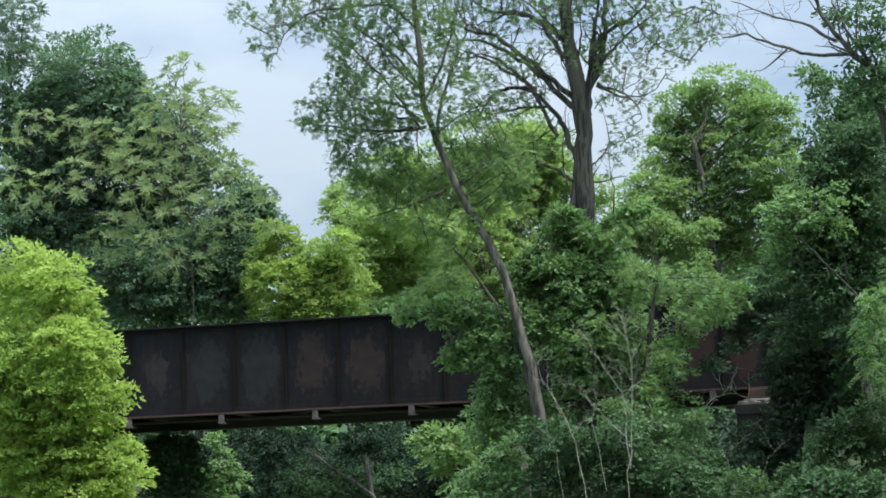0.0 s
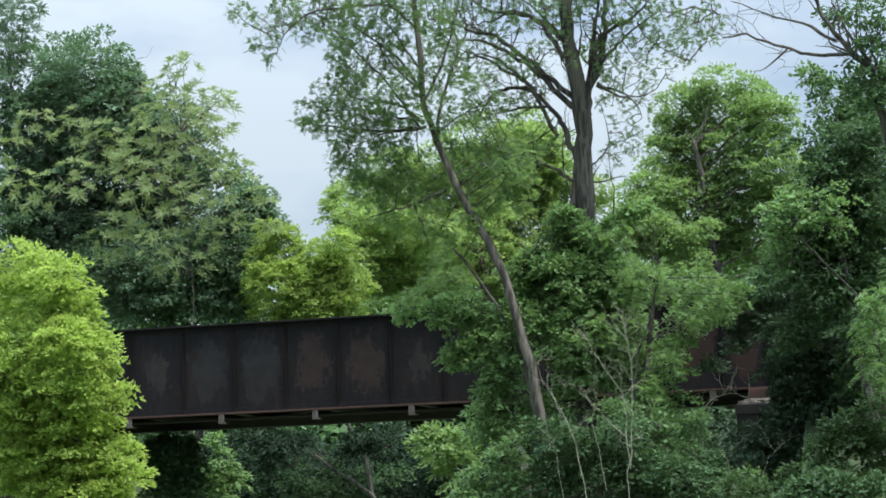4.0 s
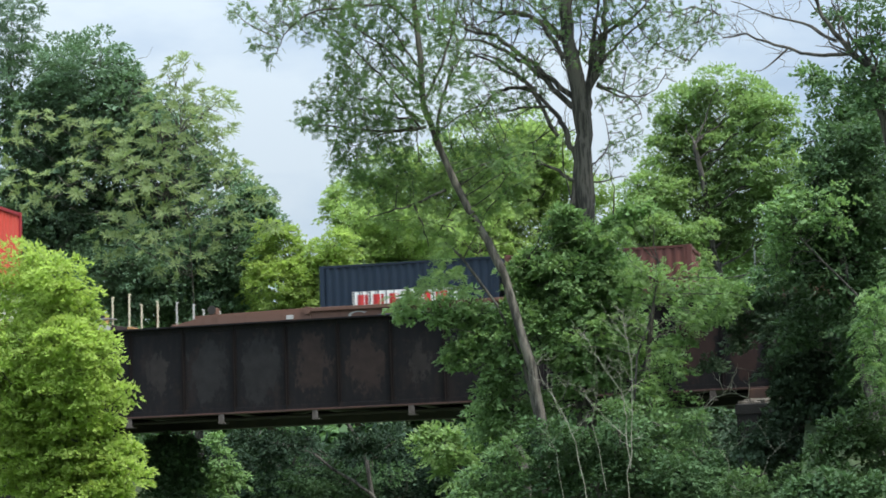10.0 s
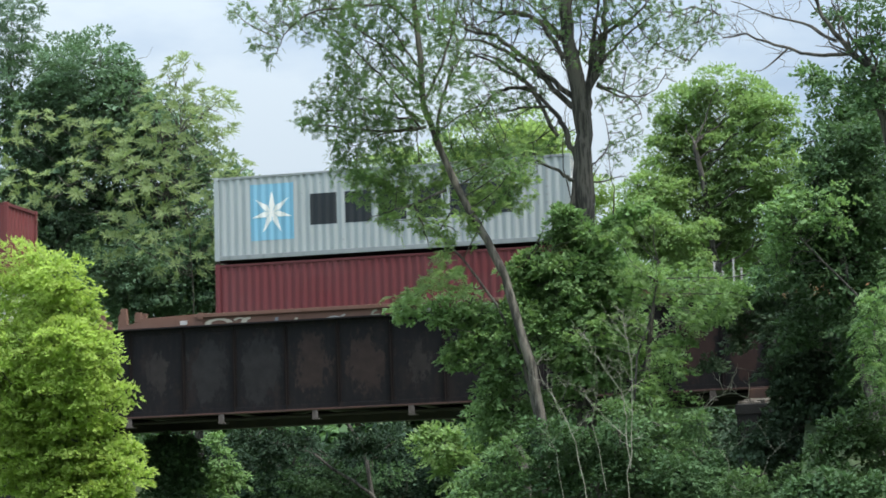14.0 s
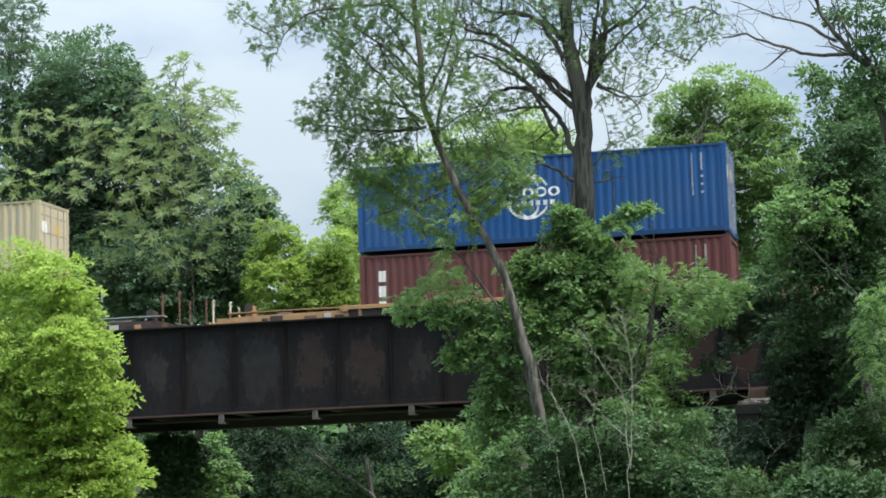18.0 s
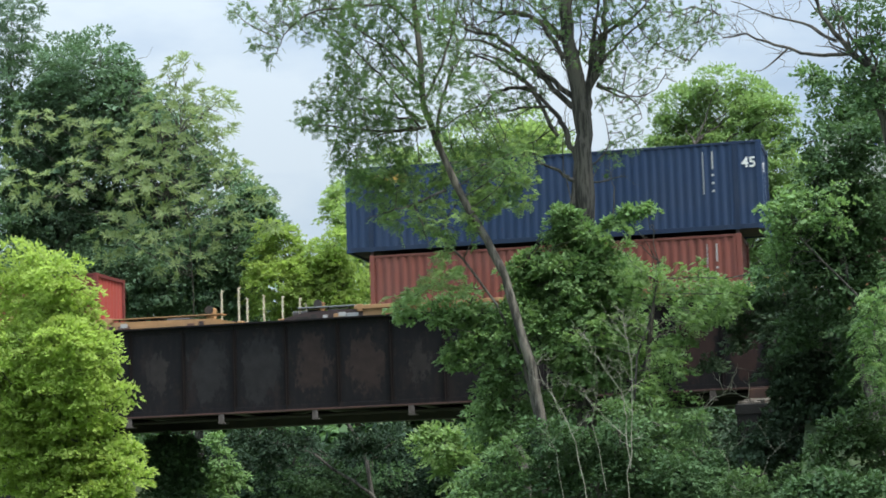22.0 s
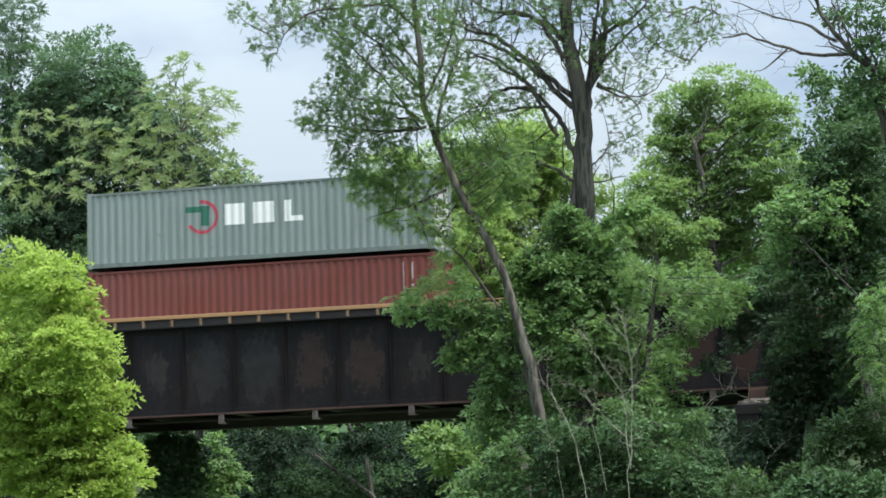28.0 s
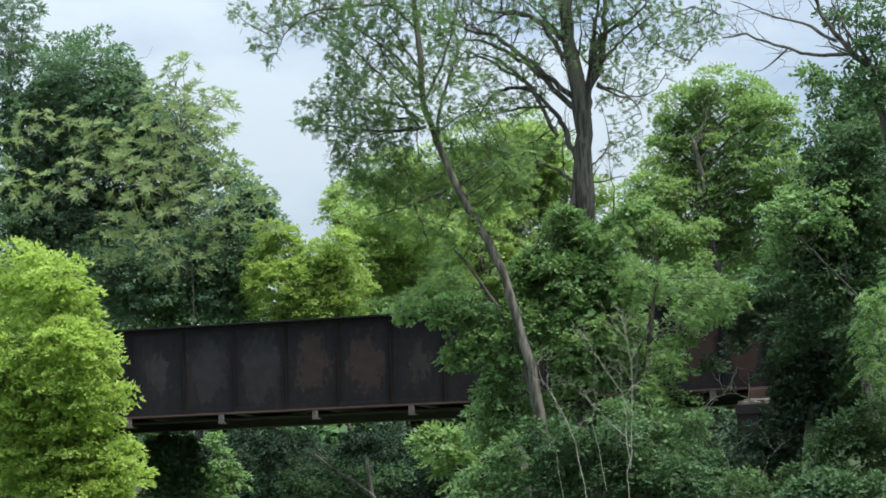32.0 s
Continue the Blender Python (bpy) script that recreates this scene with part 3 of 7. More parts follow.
def tree(name, label, category, lobes, leaf, base, style, seed, trunk=None, radius=0.18, bark=None, group="", subs=20, cover=1.2,
         per=7, size=0.14, spread=0.09, pairs=6, length=0.5, droop=0.35, twigs=4, limbs=(), r_twig=0.012, core=0.3, pad=0.38, bare=2.0, density=30, leaf_label=""):
    """A tree or shrub: trunk with limbs and twigs, and a crown of single leaves."""
    rng = np.random.default_rng(seed)
    bark = bark or M_BARK
    ob = new(name)
    tagged(ob, label, category, group)
    bx, by = base
    bz = ground_z(bx, by) - 0.12
    if trunk is None:
        cx, cy = np.mean([q[0] for q in lobes]), np.mean([q[1] for q in lobes])
        top = max(q[2] for q in lobes)
        trunk = bent(rng, (bx, by, bz), (cx, cy, bz + (top - bz) * 0.86), 8, 0.02)
    else:
        trunk = [Vector((bx, by, bz))] + [Vector(p) for p in trunk]
    n = len(trunk)
    fine = []
    for a, b in zip(trunk, trunk[1:]):
        fine += [a.lerp(b, k / 3) for k in range(3)]
    fine.append(trunk[-1])
    fine = [p if i < 2 else p + Vector(rng.normal(size=3)) * 0.07 * radius for i, p in enumerate(fine)]
    taper = [radius * (1.25 if i == 0 else rng.uniform(0.93, 1.07)) * (1 - 0.52 * i / (len(fine) - 1)) for i in range(len(fine))]
    part("trunk", tubes_mesh("trunk", [(fine, taper)], bark, 10), None, ob)
    lace = style == "lace"
    runs = [] if lace else branch_runs(rng, fine, lobes, radius, twigs, 1.0, r_twig)
    low = min(q[2] - q[3] for q in lobes)
    starts = [p for p in fine if p.z > low - 1.0] or fine[-2:]
    for number, (line, r0) in enumerate(limbs):
        fan = (number % 3 - 1) * 0.16
        line = [(x, y + fan * math.dist((x, z), (line[0][0], line[0][2])), z) for x, y, z in line]
        pts = smooth_line(line, 4, rng, 0.012 + 0.12 * r0)
        starts += pts[2:]
        runs.append((pts, [r0 * (1 - 0.78 * i / (len(pts) - 1)) for i in range(len(pts))]))
        reach = sum((q - p).length for p, q in zip(pts, pts[1:]))
        for _ in range(int(reach * bare)):
            i = int(rng.integers(1, len(pts) - 1))
            d = (pts[i + 1] - pts[i]).normalized()
            e = pts[i] + (d * 0.8 + Vector(rng.normal(size=3)) * 0.55 + Vector((0, 0, 0.35))).normalized() * rng.uniform(0.4, 1.5)
            tw = bent(rng, pts[i], e, 5, 0.07)
            r1 = max(0.008, 0.35 * r0 * (1 - 0.6 * i / len(pts)))
            runs.append((tw, [r1 * (1 - 0.16 * j) for j in range(6)]))
            for k in range(2):
                s = tw[2 + k]
                e2 = s + Vector(rng.normal(size=3)).normalized() * rng.uniform(0.25, 0.7)
                runs.append((bent(rng, s, e2, 3, 0.08), [r1 * 0.5, r1 * 0.4, r1 * 0.3, r1 * 0.2]))
    if runs:
        tagged(part("branchwork", tubes_mesh("branchwork", runs, bark, 6), None, ob), kind="stuff")
    if lace:
        node, parent, load = ramify(rng, starts, lobes, density)
        tagged(part("twigwork", quads_mesh("twigwork", twig_quads(node, parent, load, r_twig, 0.05), bark), None, ob), kind="stuff")
        tip = np.nonzero((parent >= 0) & (load <= twigs) & (rng.uniform(size=len(node)) < cover))[0]
        q = fronds(rng, node[tip] + rng.normal(size=(len(tip), 3)) * spread, unit(node[tip] - node[parent[tip]]), per, length, pairs, size, droop)
    elif style == "rosette":
        q = rosettes(rng, lobes, spread, per, length, pairs, size, droop)
    else:
        q = pad_leaves(rng, lobes, subs, cover, size, pad, core)
    tagged(part("crown", quads_mesh("crown", q, leaf), None, ob, leaf_label), kind="stuff")
    return ob


L_AILANTHUS = leaf_material("tree_of_heaven_leaves", (0.265, 0.355, 0.155), 0.36, 0.25, 0.5)
L_COOL = leaf_material("cool_green_leaves", (0.125, 0.215, 0.122), 0.36, 0.45, 0.5)
L_LIME = leaf_material("yellow_green_leaves", (0.33, 0.45, 0.115), 0.52, 0.28, 0.55, 0.10)
L_LIMEFAR = leaf_material("far_yellow_green_leaves", (0.285, 0.395, 0.115), 0.58, 0.15, 0.5)
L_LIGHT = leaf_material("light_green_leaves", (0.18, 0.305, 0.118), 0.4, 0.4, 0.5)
L_PALE = leaf_material("pale_green_leaves", (0.275, 0.39, 0.15), 0.64, 0.22, 0.5)
L_MID = leaf_material("mid_green_leaves", (0.145, 0.252, 0.102), 0.36, 0.45, 0.45)
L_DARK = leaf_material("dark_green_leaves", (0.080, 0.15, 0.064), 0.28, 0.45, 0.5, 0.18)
# brush leaves darkened to stand for the shade inside thickets
L_DEEP = leaf_material("shade_dark_brush_leaves", (0.078, 0.132, 0.076), 0.3, 0.4, 0.6, 0.2)
L_LOCUST = leaf_material("locust_leaves", (0.13, 0.222, 0.09), 0.5, 0.4, 0.5)
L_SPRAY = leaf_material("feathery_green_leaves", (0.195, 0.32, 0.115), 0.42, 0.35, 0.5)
L_CROWN = leaf_material("clear_green_leaves", (0.235, 0.36, 0.14), 0.5, 0.4, 0.5)
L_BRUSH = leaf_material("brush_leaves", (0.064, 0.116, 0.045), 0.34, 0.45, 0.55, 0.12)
# brighter copy of the locust leaves, for its sunlit lower sprays
L_LIT_LOCUST = leaf_material("lit_locust_leaves", (0.24, 0.36, 0.15), 0.55, 0.3, 0.5)
# very dark leaves: shade beneath and beyond the bridge is put into the colour
L_SHADE = leaf_material("shade_darkened_leaves", (0.036, 0.066, 0.038), 0.25, 0.5, 0.6, 0.08)
L_FAR = leaf_material("far_leaves", (0.11, 0.21, 0.08), 0.32, 0.4, 0.55)

# behind the track
tree("maple_tree", "large dense dark green broadleaf tree behind the track", "tree",
     [(-31.17, 82.51, 19.06, 1.33), (-29.53, 82.82, 17.27, 0.91), (-27.76, 81.24, 15.57, 0.7), (-37.97, 83.2, 22.17, 1.84), (-34.75, 81.27, 21.79, 1.88), (-37.9, 82.41, 19.45, 2.09), (-33.38, 81.02, 19.81, 1.43), (-39.34, 82.62, 17.84, 2.22), (-38.93, 81.16, 14.4, 2.17), (-36.94, 82.5, 13.46, 2.19), (-31.04, 82.54, 12.85, 1.91), (-29.04, 82.64, 13.7, 1.38), (-28.92, 81.86, 11.93, 1.22), (-34.51, 82.88, 12.62, 1.94), (-33.3, 83.17, 15.02, 1.94), (-29.2, 81.08, 15.06, 1.17), (-28.06, 82.04, 14.63, 0.61), (-31.94, 83.1, 17.62, 1.7), (-35.63, 82.57, 16.82, 1.95), (-36.42, 81.87, 11.17, 1.44), (-32.45, 81.53, 10.91, 1.42), (-31.02, 83.09, 10.98, 1.2), (-28.15, 81.0, 10.74, 1.05), (-28.0, 82.63, 12.67, 0.66), (-33.36, 82.12, 20.81, 1.11), (-28.09, 82.24, 16.35, 0.62), (-27.42, 82.3, 15.66, 0.62), (-27.15, 82.44, 14.51, 0.66), (-27.41, 82.24, 13.42, 0.71), (-34.25, 82.87, 22.19, 0.93), (-33.86, 83.90, 21.61, 0.84), (-36.97, 83.98, 23.35, 1.00), (-37.85, 84.08, 21.02, 1.50), (-35.68, 82.76, 19.33, 1.71), (-33.65, 84.21, 19.44, 1.36), (-38.13, 82.85, 16.05, 1.96), (-34.08, 83.25, 17.06, 1.71), (-31.40, 83.68, 16.68, 1.46), (-32.40, 84.17, 14.60, 1.71), (-35.68, 83.24, 14.45, 1.95), (-38.77, 84.18, 12.52, 1.98), (-30.15, 83.57, 12.91, 1.21), (-28.52, 83.20, 11.80, 0.86), (-28.19, 82.56, 11.12, 0.80), (-27.59, 82.61, 10.86, 0.61), (-28.46, 80.37, 14.32, 1.02), (-27.75, 80.51, 13.35, 0.88), (-28.01, 80.36, 12.30, 0.88), (-29.08, 80.52, 13.44, 1.02), (-27.52, 80.65, 11.83, 0.65), (-31.10, 80.72, 12.18, 1.17), (-32.47, 80.40, 12.93, 1.17), (-34.01, 80.48, 12.80, 1.18), (-29.75, 80.34, 11.12, 0.93), (-32.92, 80.85, 11.35, 1.04)], L_COOL, (-30.5, 83.0), "broad", 10, radius=0.22, bark=M_BARK_DARK, subs=9, cover=1.1, size=0.18, pad=0.44, core=0.6)
tree("tree_of_heaven", "feathery-leaved tree with olive green rosettes of long leaves", "tree",
     [(-29.28, 77.94, 20.57, 0.55), (-29.1, 78.07, 19.83, 0.64), (-29.04, 78.51, 18.98, 0.83), (-27.87, 77.96, 19.01, 0.55), (-27.79, 78.01, 17.63, 0.59), (-30.91, 78.1, 18.47, 1.01), (-29.69, 77.62, 17.59, 1.14), (-35.88, 78.01, 18.73, 0.7), (-34.19, 78.16, 18.39, 0.79), (-32.92, 78.35, 17.57, 1.11), (-36.65, 77.51, 17.88, 0.69), (-26.3, 76.01, 15.7, 0.44), (-27.77, 76.52, 15.55, 0.93), (-25.64, 76.52, 14.68, 0.49), (-25.22, 76.72, 13.65, 0.44), (-30.37, 75.92, 15.42, 1.24), (-28.53, 75.98, 14.18, 1.02), (-33.46, 75.88, 15.64, 1.03), (-35.45, 75.97, 15.79, 0.81), (-31.86, 76.58, 13.58, 1.03), (-29.68, 75.86, 12.9, 0.88), (-28.7, 76.34, 12.23, 0.75), (-26.69, 76.05, 14.28, 0.7), (-29.73, 76.54, 19.23, 0.49), (-29.3, 76.35, 18.47, 0.76), (-29.87, 76.21, 17.24, 0.89), (-28.12, 76.31, 17.46, 0.8), (-27.83, 77.06, 16.66, 0.76), (-28.29, 77.5, 19.42, 0.36), (-28.39, 76.33, 16.24, 0.89), (-26.94, 76.17, 15.44, 0.62), (-29.78, 77.48, 16.08, 1), (-31.21, 76.85, 16.54, 0.9), (-27.66, 76.74, 13.1, 0.67), (-26.69, 76.69, 13.7, 0.53), (-27.3, 77.38, 18.74, 0.41), (-27.01, 76.15, 17.12, 0.4), (-26.45, 76.79, 15.83, 0.31), (-29.26, 77.06, 20.45, 0.45), (-29.76, 77.59, 20.02, 0.55), (-29.28, 77.57, 19.40, 0.64), (-28.55, 77.53, 18.98, 0.50), (-29.01, 77.43, 18.19, 0.77), (-27.82, 77.50, 18.80, 0.45), (-27.21, 76.80, 18.84, 0.27), (-27.78, 77.30, 17.38, 0.45), (-28.15, 77.00, 17.25, 0.58), (-27.01, 77.38, 16.08, 0.40), (-27.51, 77.15, 16.31, 0.54), (-26.50, 77.25, 15.57, 0.31)], L_AILANTHUS, (-29.5, 79.5), "rosette", 11, radius=0.03, bark=M_BARK, spread=0.56, per=17, length=0.42, pairs=7, size=0.062, droop=0.3, twigs=5, r_twig=0.016)
tree("tree_of_heaven", "slender feathery-leaved tree top beside the larger one", "tree",
     [(-38.95, 82.74, 24.78, 1.0), (-37.95, 82.6, 25.03, 0.55), (-39.98, 82.9, 23.5, 1.5), (-40.69, 82.65, 20.97, 1.99), (-39.20, 82.97, 23.96, 1.00), (-39.29, 82.01, 22.24, 1.23), (-38.28, 82.74, 24.33, 0.60), (-39.08, 82.16, 24.78, 0.99), (-38.41, 82.99, 23.00, 0.60)], L_COOL, (-34.5, 82.0), "rosette", 12, radius=0.14, spread=0.40, per=13, length=0.44, pairs=7, size=0.07, droop=0.2)
tree("small_tree", "small yellow-green leafy tree behind the bridge", "tree",
     [(-23.68, 79.11, 11.55, 0.94), (-24.81, 79.8, 12.57, 0.91), (-23.13, 79.79, 10.57, 0.77), (-25.84, 80.06, 12.94, 1.01), (-25.88, 79.0, 11.56, 1.42), (-24.26, 79.07, 11.24, 1.24), (-26.16, 78.94, 13.97, 0.57), (-23.33, 79.06, 10.62, 0.92), (-25.4, 79.87, 13.81, 0.48), (-23.22, 78.91, 13.09, 0.85), (-23.62, 79.55, 12.32, 0.81), (-22.65, 79.04, 11.48, 0.85), (-26.75, 79.17, 12.66, 0.68), (-26.51, 79.75, 10.76, 0.82), (-25.19, 79.32, 10.30, 0.68), (-27.05, 79.62, 11.58, 0.69), (-24.52, 79.81, 10.19, 0.64)], L_LIMEFAR, (-21.6, 80.0), "broad", 13, radius=0.10, bark=M_BARK_DARK, subs=36, cover=1.15, size=0.13, pad=0.30, core=0.2)
tree("broadleaf_tree", "light green broad-crowned tree behind the bridge", "tree",
     [(-24.22, 84.2, 15.88, 1.08), (-22.91, 85.0, 17.01, 1.33), (-22.56, 85.3, 14.7, 1.93), (-21.31, 86.1, 13.38, 2.06), (-22.19, 85.4, 11.65, 1.66), (-20.33, 86.5, 15.82, 1.95), (-18.95, 85.5, 13.15, 2.03), (-17.79, 86.7, 18.02, 1.34), (-16.58, 88.1, 17.92, 1.23), (-18.4, 86.8, 15.73, 1.95), (-16.95, 87.9, 14.06, 2.08), (-24.66, 83.1, 15.03, 0.66), (-15.78, 87.8, 12.0, 2.19), (-13.87, 88.1, 14.62, 1.17), (-19.67, 86.2, 11.34, 1.54), (-23.59, 84.4, 13.92, 1.1), (-22.5, 83.9, 12.47, 1.19), (-20.66, 85.0, 17.21, 1.2), (-18.97, 85.9, 18.46, 1.11), (-16.05, 88.3, 16.53, 1.38), (-17.06, 87.6, 19.12, 0.88), (-13.91, 88.0, 16.08, 0.58), (-13.49, 89.3, 13.51, 1.48), (-24.65, 83.1, 15.63, 0.71), (-15.89, 87.8, 18.06, 1.03), (-15.47, 87.2, 16.69, 0.92), (-16.74, 86.4, 18.01, 1.06), (-23.74, 82.41, 14.27, 0.94), (-23.03, 81.44, 12.46, 0.92), (-22.85, 82.39, 11.15, 0.84), (-20.80, 82.26, 14.05, 1.16), (-19.19, 81.42, 13.37, 1.14), (-19.64, 82.06, 11.62, 1.15), (-17.86, 81.92, 14.27, 1.15), (-22.84, 81.86, 14.61, 0.93), (-21.94, 82.79, 13.02, 1.03)], L_PALE, (-17.0, 86.0), "broad", 14, radius=0.25, bark=M_BARK_DARK, subs=21, cover=1.1, size=0.145, pad=0.35, core=0.25)
tree("broadleaf_tree", "round-crowned mid green tree beyond the track", "tree",
     [(-8.03, 80.05, 18.62, 0.92), (-9.66, 80.74, 17.71, 1.16), (-7.54, 81.11, 17.5, 1.33), (-6.06, 79.5, 16.96, 1.17), (-6.89, 80.64, 18.37, 0.75), (-10.32, 80.49, 15.91, 1.15), (-8.22, 80.39, 15.62, 1.45), (-5.97, 79.06, 14.8, 1.33), (-10.83, 78.86, 14.35, 0.91), (-9.22, 79.72, 13.7, 1.31), (-6.95, 80.59, 13.12, 1.53), (-5.32, 79.41, 17.33, 0.54), (-11.59, 80.0, 13.35, 0.93), (-11.65, 79.56, 14.45, 0.57), (-10.21, 80.83, 12.25, 1.33), (-8.04, 81.07, 11.92, 1.32), (-5.49, 79.76, 12.9, 1.21), (-11.91, 77.66, 12.73, 0.60), (-11.05, 77.75, 13.05, 0.64), (-10.08, 77.64, 12.82, 0.60), (-9.30, 77.51, 12.21, 0.55), (-10.67, 77.79, 12.08, 0.64), (-8.87, 77.66, 11.45, 0.51), (-11.76, 77.82, 11.87, 0.51), (-9.83, 77.73, 11.63, 0.55), (-8.52, 77.87, 12.63, 0.47)], L_CROWN, (-7.0, 80.0), "broad", 15, radius=0.2, bark=M_BARK_DARK, subs=40, cover=1.15, size=0.135, pad=0.27, core=0.45)
tree("broadleaf_tree", "tall mid green tree at the wood's edge", "tree",
     [(-3.69, 83.65, 18.24, 1.09), (-2.21, 83.3, 18.63, 1.26), (-3.39, 84.3, 16.37, 1.71), (-1.94, 83.14, 15.61, 1.67), (-4.59, 84.07, 14.81, 1.5), (-2.64, 83.73, 13.48, 1.68), (-4.72, 83.12, 19.26, 0.5)], L_MID, (-2.0, 84.0), "broad", 16, radius=0.25, subs=14, cover=1.2, size=0.19, pad=0.44, core=0.4)
tree("shrub", "tangled undergrowth with shade-dark leaves beyond the bridge opening", "shrub",
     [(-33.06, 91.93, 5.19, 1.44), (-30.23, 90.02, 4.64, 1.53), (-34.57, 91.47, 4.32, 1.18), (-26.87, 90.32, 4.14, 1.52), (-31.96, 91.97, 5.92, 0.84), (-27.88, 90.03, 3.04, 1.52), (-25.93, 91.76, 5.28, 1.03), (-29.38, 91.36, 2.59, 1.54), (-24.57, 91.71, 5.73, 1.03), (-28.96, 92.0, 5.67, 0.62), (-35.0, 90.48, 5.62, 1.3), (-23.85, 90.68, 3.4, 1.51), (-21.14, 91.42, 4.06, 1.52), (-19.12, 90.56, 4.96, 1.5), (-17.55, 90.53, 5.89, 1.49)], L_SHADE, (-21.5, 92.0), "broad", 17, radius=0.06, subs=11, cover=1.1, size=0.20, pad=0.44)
# the sunlight on this patch is put into its brighter leaf colour
tree("shrub", "yellow-green undergrowth coloured as sunlit beyond the bridge opening", "shrub",
     [(-19.03, 78.12, 4.93, 0.96), (-19.96, 78.24, 4.86, 0.74), (-17.94, 78.3, 5.21, 0.74), (-19.42, 78.44, 5.46, 0.52), (-18.53, 78.24, 3.94, 0.87)], L_CROWN, (-15.2, 78.2), "broad", 18, radius=0.06, subs=14, cover=1.1, size=0.18, pad=0.42)

tree("shrub", "shaded green brush in the bridge opening", "shrub",
     [(-27.63, 82.97, 3.65, 0.7), (-26.37, 82.9, 4.07, 0.75), (-25.35, 82.71, 3.33, 0.79), (-24.3, 83.29, 3.81, 0.75), (-23.08, 82.61, 4.16, 0.6), (-24.92, 83.0, 4.57, 0.42), (-26.77, 83.32, 3.08, 0.7), (-22.19, 82.66, 3.95, 0.6), (-23.52, 83.04, 3.08, 0.7)], L_DARK, (-17.8, 83.0), "broad", 38, radius=0.05, bark=M_BARK_DARK, subs=20, cover=1.1, size=0.16, pad=0.36, core=0.2)
tree("small_tree", "shade-dark tree with spreading boughs beyond the bridge", "tree",
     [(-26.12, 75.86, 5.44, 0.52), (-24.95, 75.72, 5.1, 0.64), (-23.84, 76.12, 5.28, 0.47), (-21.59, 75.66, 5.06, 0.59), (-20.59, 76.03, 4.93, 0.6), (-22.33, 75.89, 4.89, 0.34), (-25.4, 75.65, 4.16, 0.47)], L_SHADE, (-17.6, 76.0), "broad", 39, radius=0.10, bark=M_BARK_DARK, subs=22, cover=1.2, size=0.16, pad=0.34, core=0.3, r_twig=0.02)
# added brush: darkens the gap under the bridge beside the abutment
tree("shrub", "added dark brush filling the gap beside the abutment", "shrub",
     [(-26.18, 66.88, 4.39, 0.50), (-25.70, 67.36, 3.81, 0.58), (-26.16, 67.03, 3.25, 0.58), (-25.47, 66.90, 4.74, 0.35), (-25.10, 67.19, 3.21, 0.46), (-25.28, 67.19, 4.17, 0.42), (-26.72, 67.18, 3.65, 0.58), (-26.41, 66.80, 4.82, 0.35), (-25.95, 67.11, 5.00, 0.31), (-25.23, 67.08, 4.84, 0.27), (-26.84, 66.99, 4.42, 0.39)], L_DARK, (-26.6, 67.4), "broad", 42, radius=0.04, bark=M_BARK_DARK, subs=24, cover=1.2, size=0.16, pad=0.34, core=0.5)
tree("shrub", "mid green bush at the foot of the abutment", "shrub",
     [(-26.98, 73.62, 3.76, 0.63), (-26.52, 73.74, 4.48, 0.67), (-26.45, 73.8, 3.33, 0.76), (-26.05, 73.94, 3.94, 0.5), (-26.62, 73.74, 5.21, 0.42)], L_LIGHT, (-24.5, 73.5), "broad", 19, radius=0.05, subs=22, cover=1.3, size=0.15, pad=0.34)

# in front of the bridge
tree("bushy_tree", "bright yellow-green bushy tree in front of the bridge", "tree",
     [(-23.16, 48.93, 8.78, 0.9), (-21.13, 47.02, 8.08, 0.72), (-22.33, 48.47, 7.17, 1.14), (-20.6, 47.32, 7.18, 0.62), (-21.18, 48.97, 6.14, 0.94), (-19.68, 47.03, 6.13, 0.49), (-22.48, 48.76, 5.34, 1.31), (-20.63, 48.36, 4.81, 0.84), (-22.16, 48.71, 3.62, 1.3), (-20.39, 49, 3.55, 0.79), (-19.32, 47.48, 3.27, 0.49), (-20.66, 47.68, 2.57, 1.1), (-23.16, 48.42, 6.49, 1.07), (-22.84, 47.56, 3.9, 1.11), (-19.46, 47.53, 5.26, 0.28), (-22.07, 47.93, 8.74, 0.51), (-21.25, 48.32, 8.45, 0.43), (-20.61, 47.52, 7.8, 0.5), (-20.19, 47.46, 6.89, 0.39), (-20.49, 48.59, 5.52, 0.42), (-20.2, 48.38, 6.05, 0.31), (-20.04, 47.84, 4.55, 0.39), (-19.71, 48.34, 3.79, 0.31), (-20.84, 47.44, 4.08, 0.83), (-20.21, 47.71, 4.07, 0.55), (-20.23, 48.24, 2.98, 0.56), (-22.9, 48.32, 2.8, 1.13), (-21.3, 47.89, 7.34, 0.7), (-22.74, 47.67, 5.01, 0.98), (-20.65, 46.41, 6.34, 0.73), (-21.77, 46.93, 6.31, 0.83), (-21.06, 46.81, 5.30, 0.74), (-20.30, 46.91, 5.27, 0.55), (-22.26, 47.00, 5.51, 0.83), (-20.27, 46.54, 6.20, 0.54)], L_LIME, (-20.5, 49.0), "broad", 21, radius=0.10, subs=44, cover=1.15, size=0.11, pad=0.23, core=0.1)
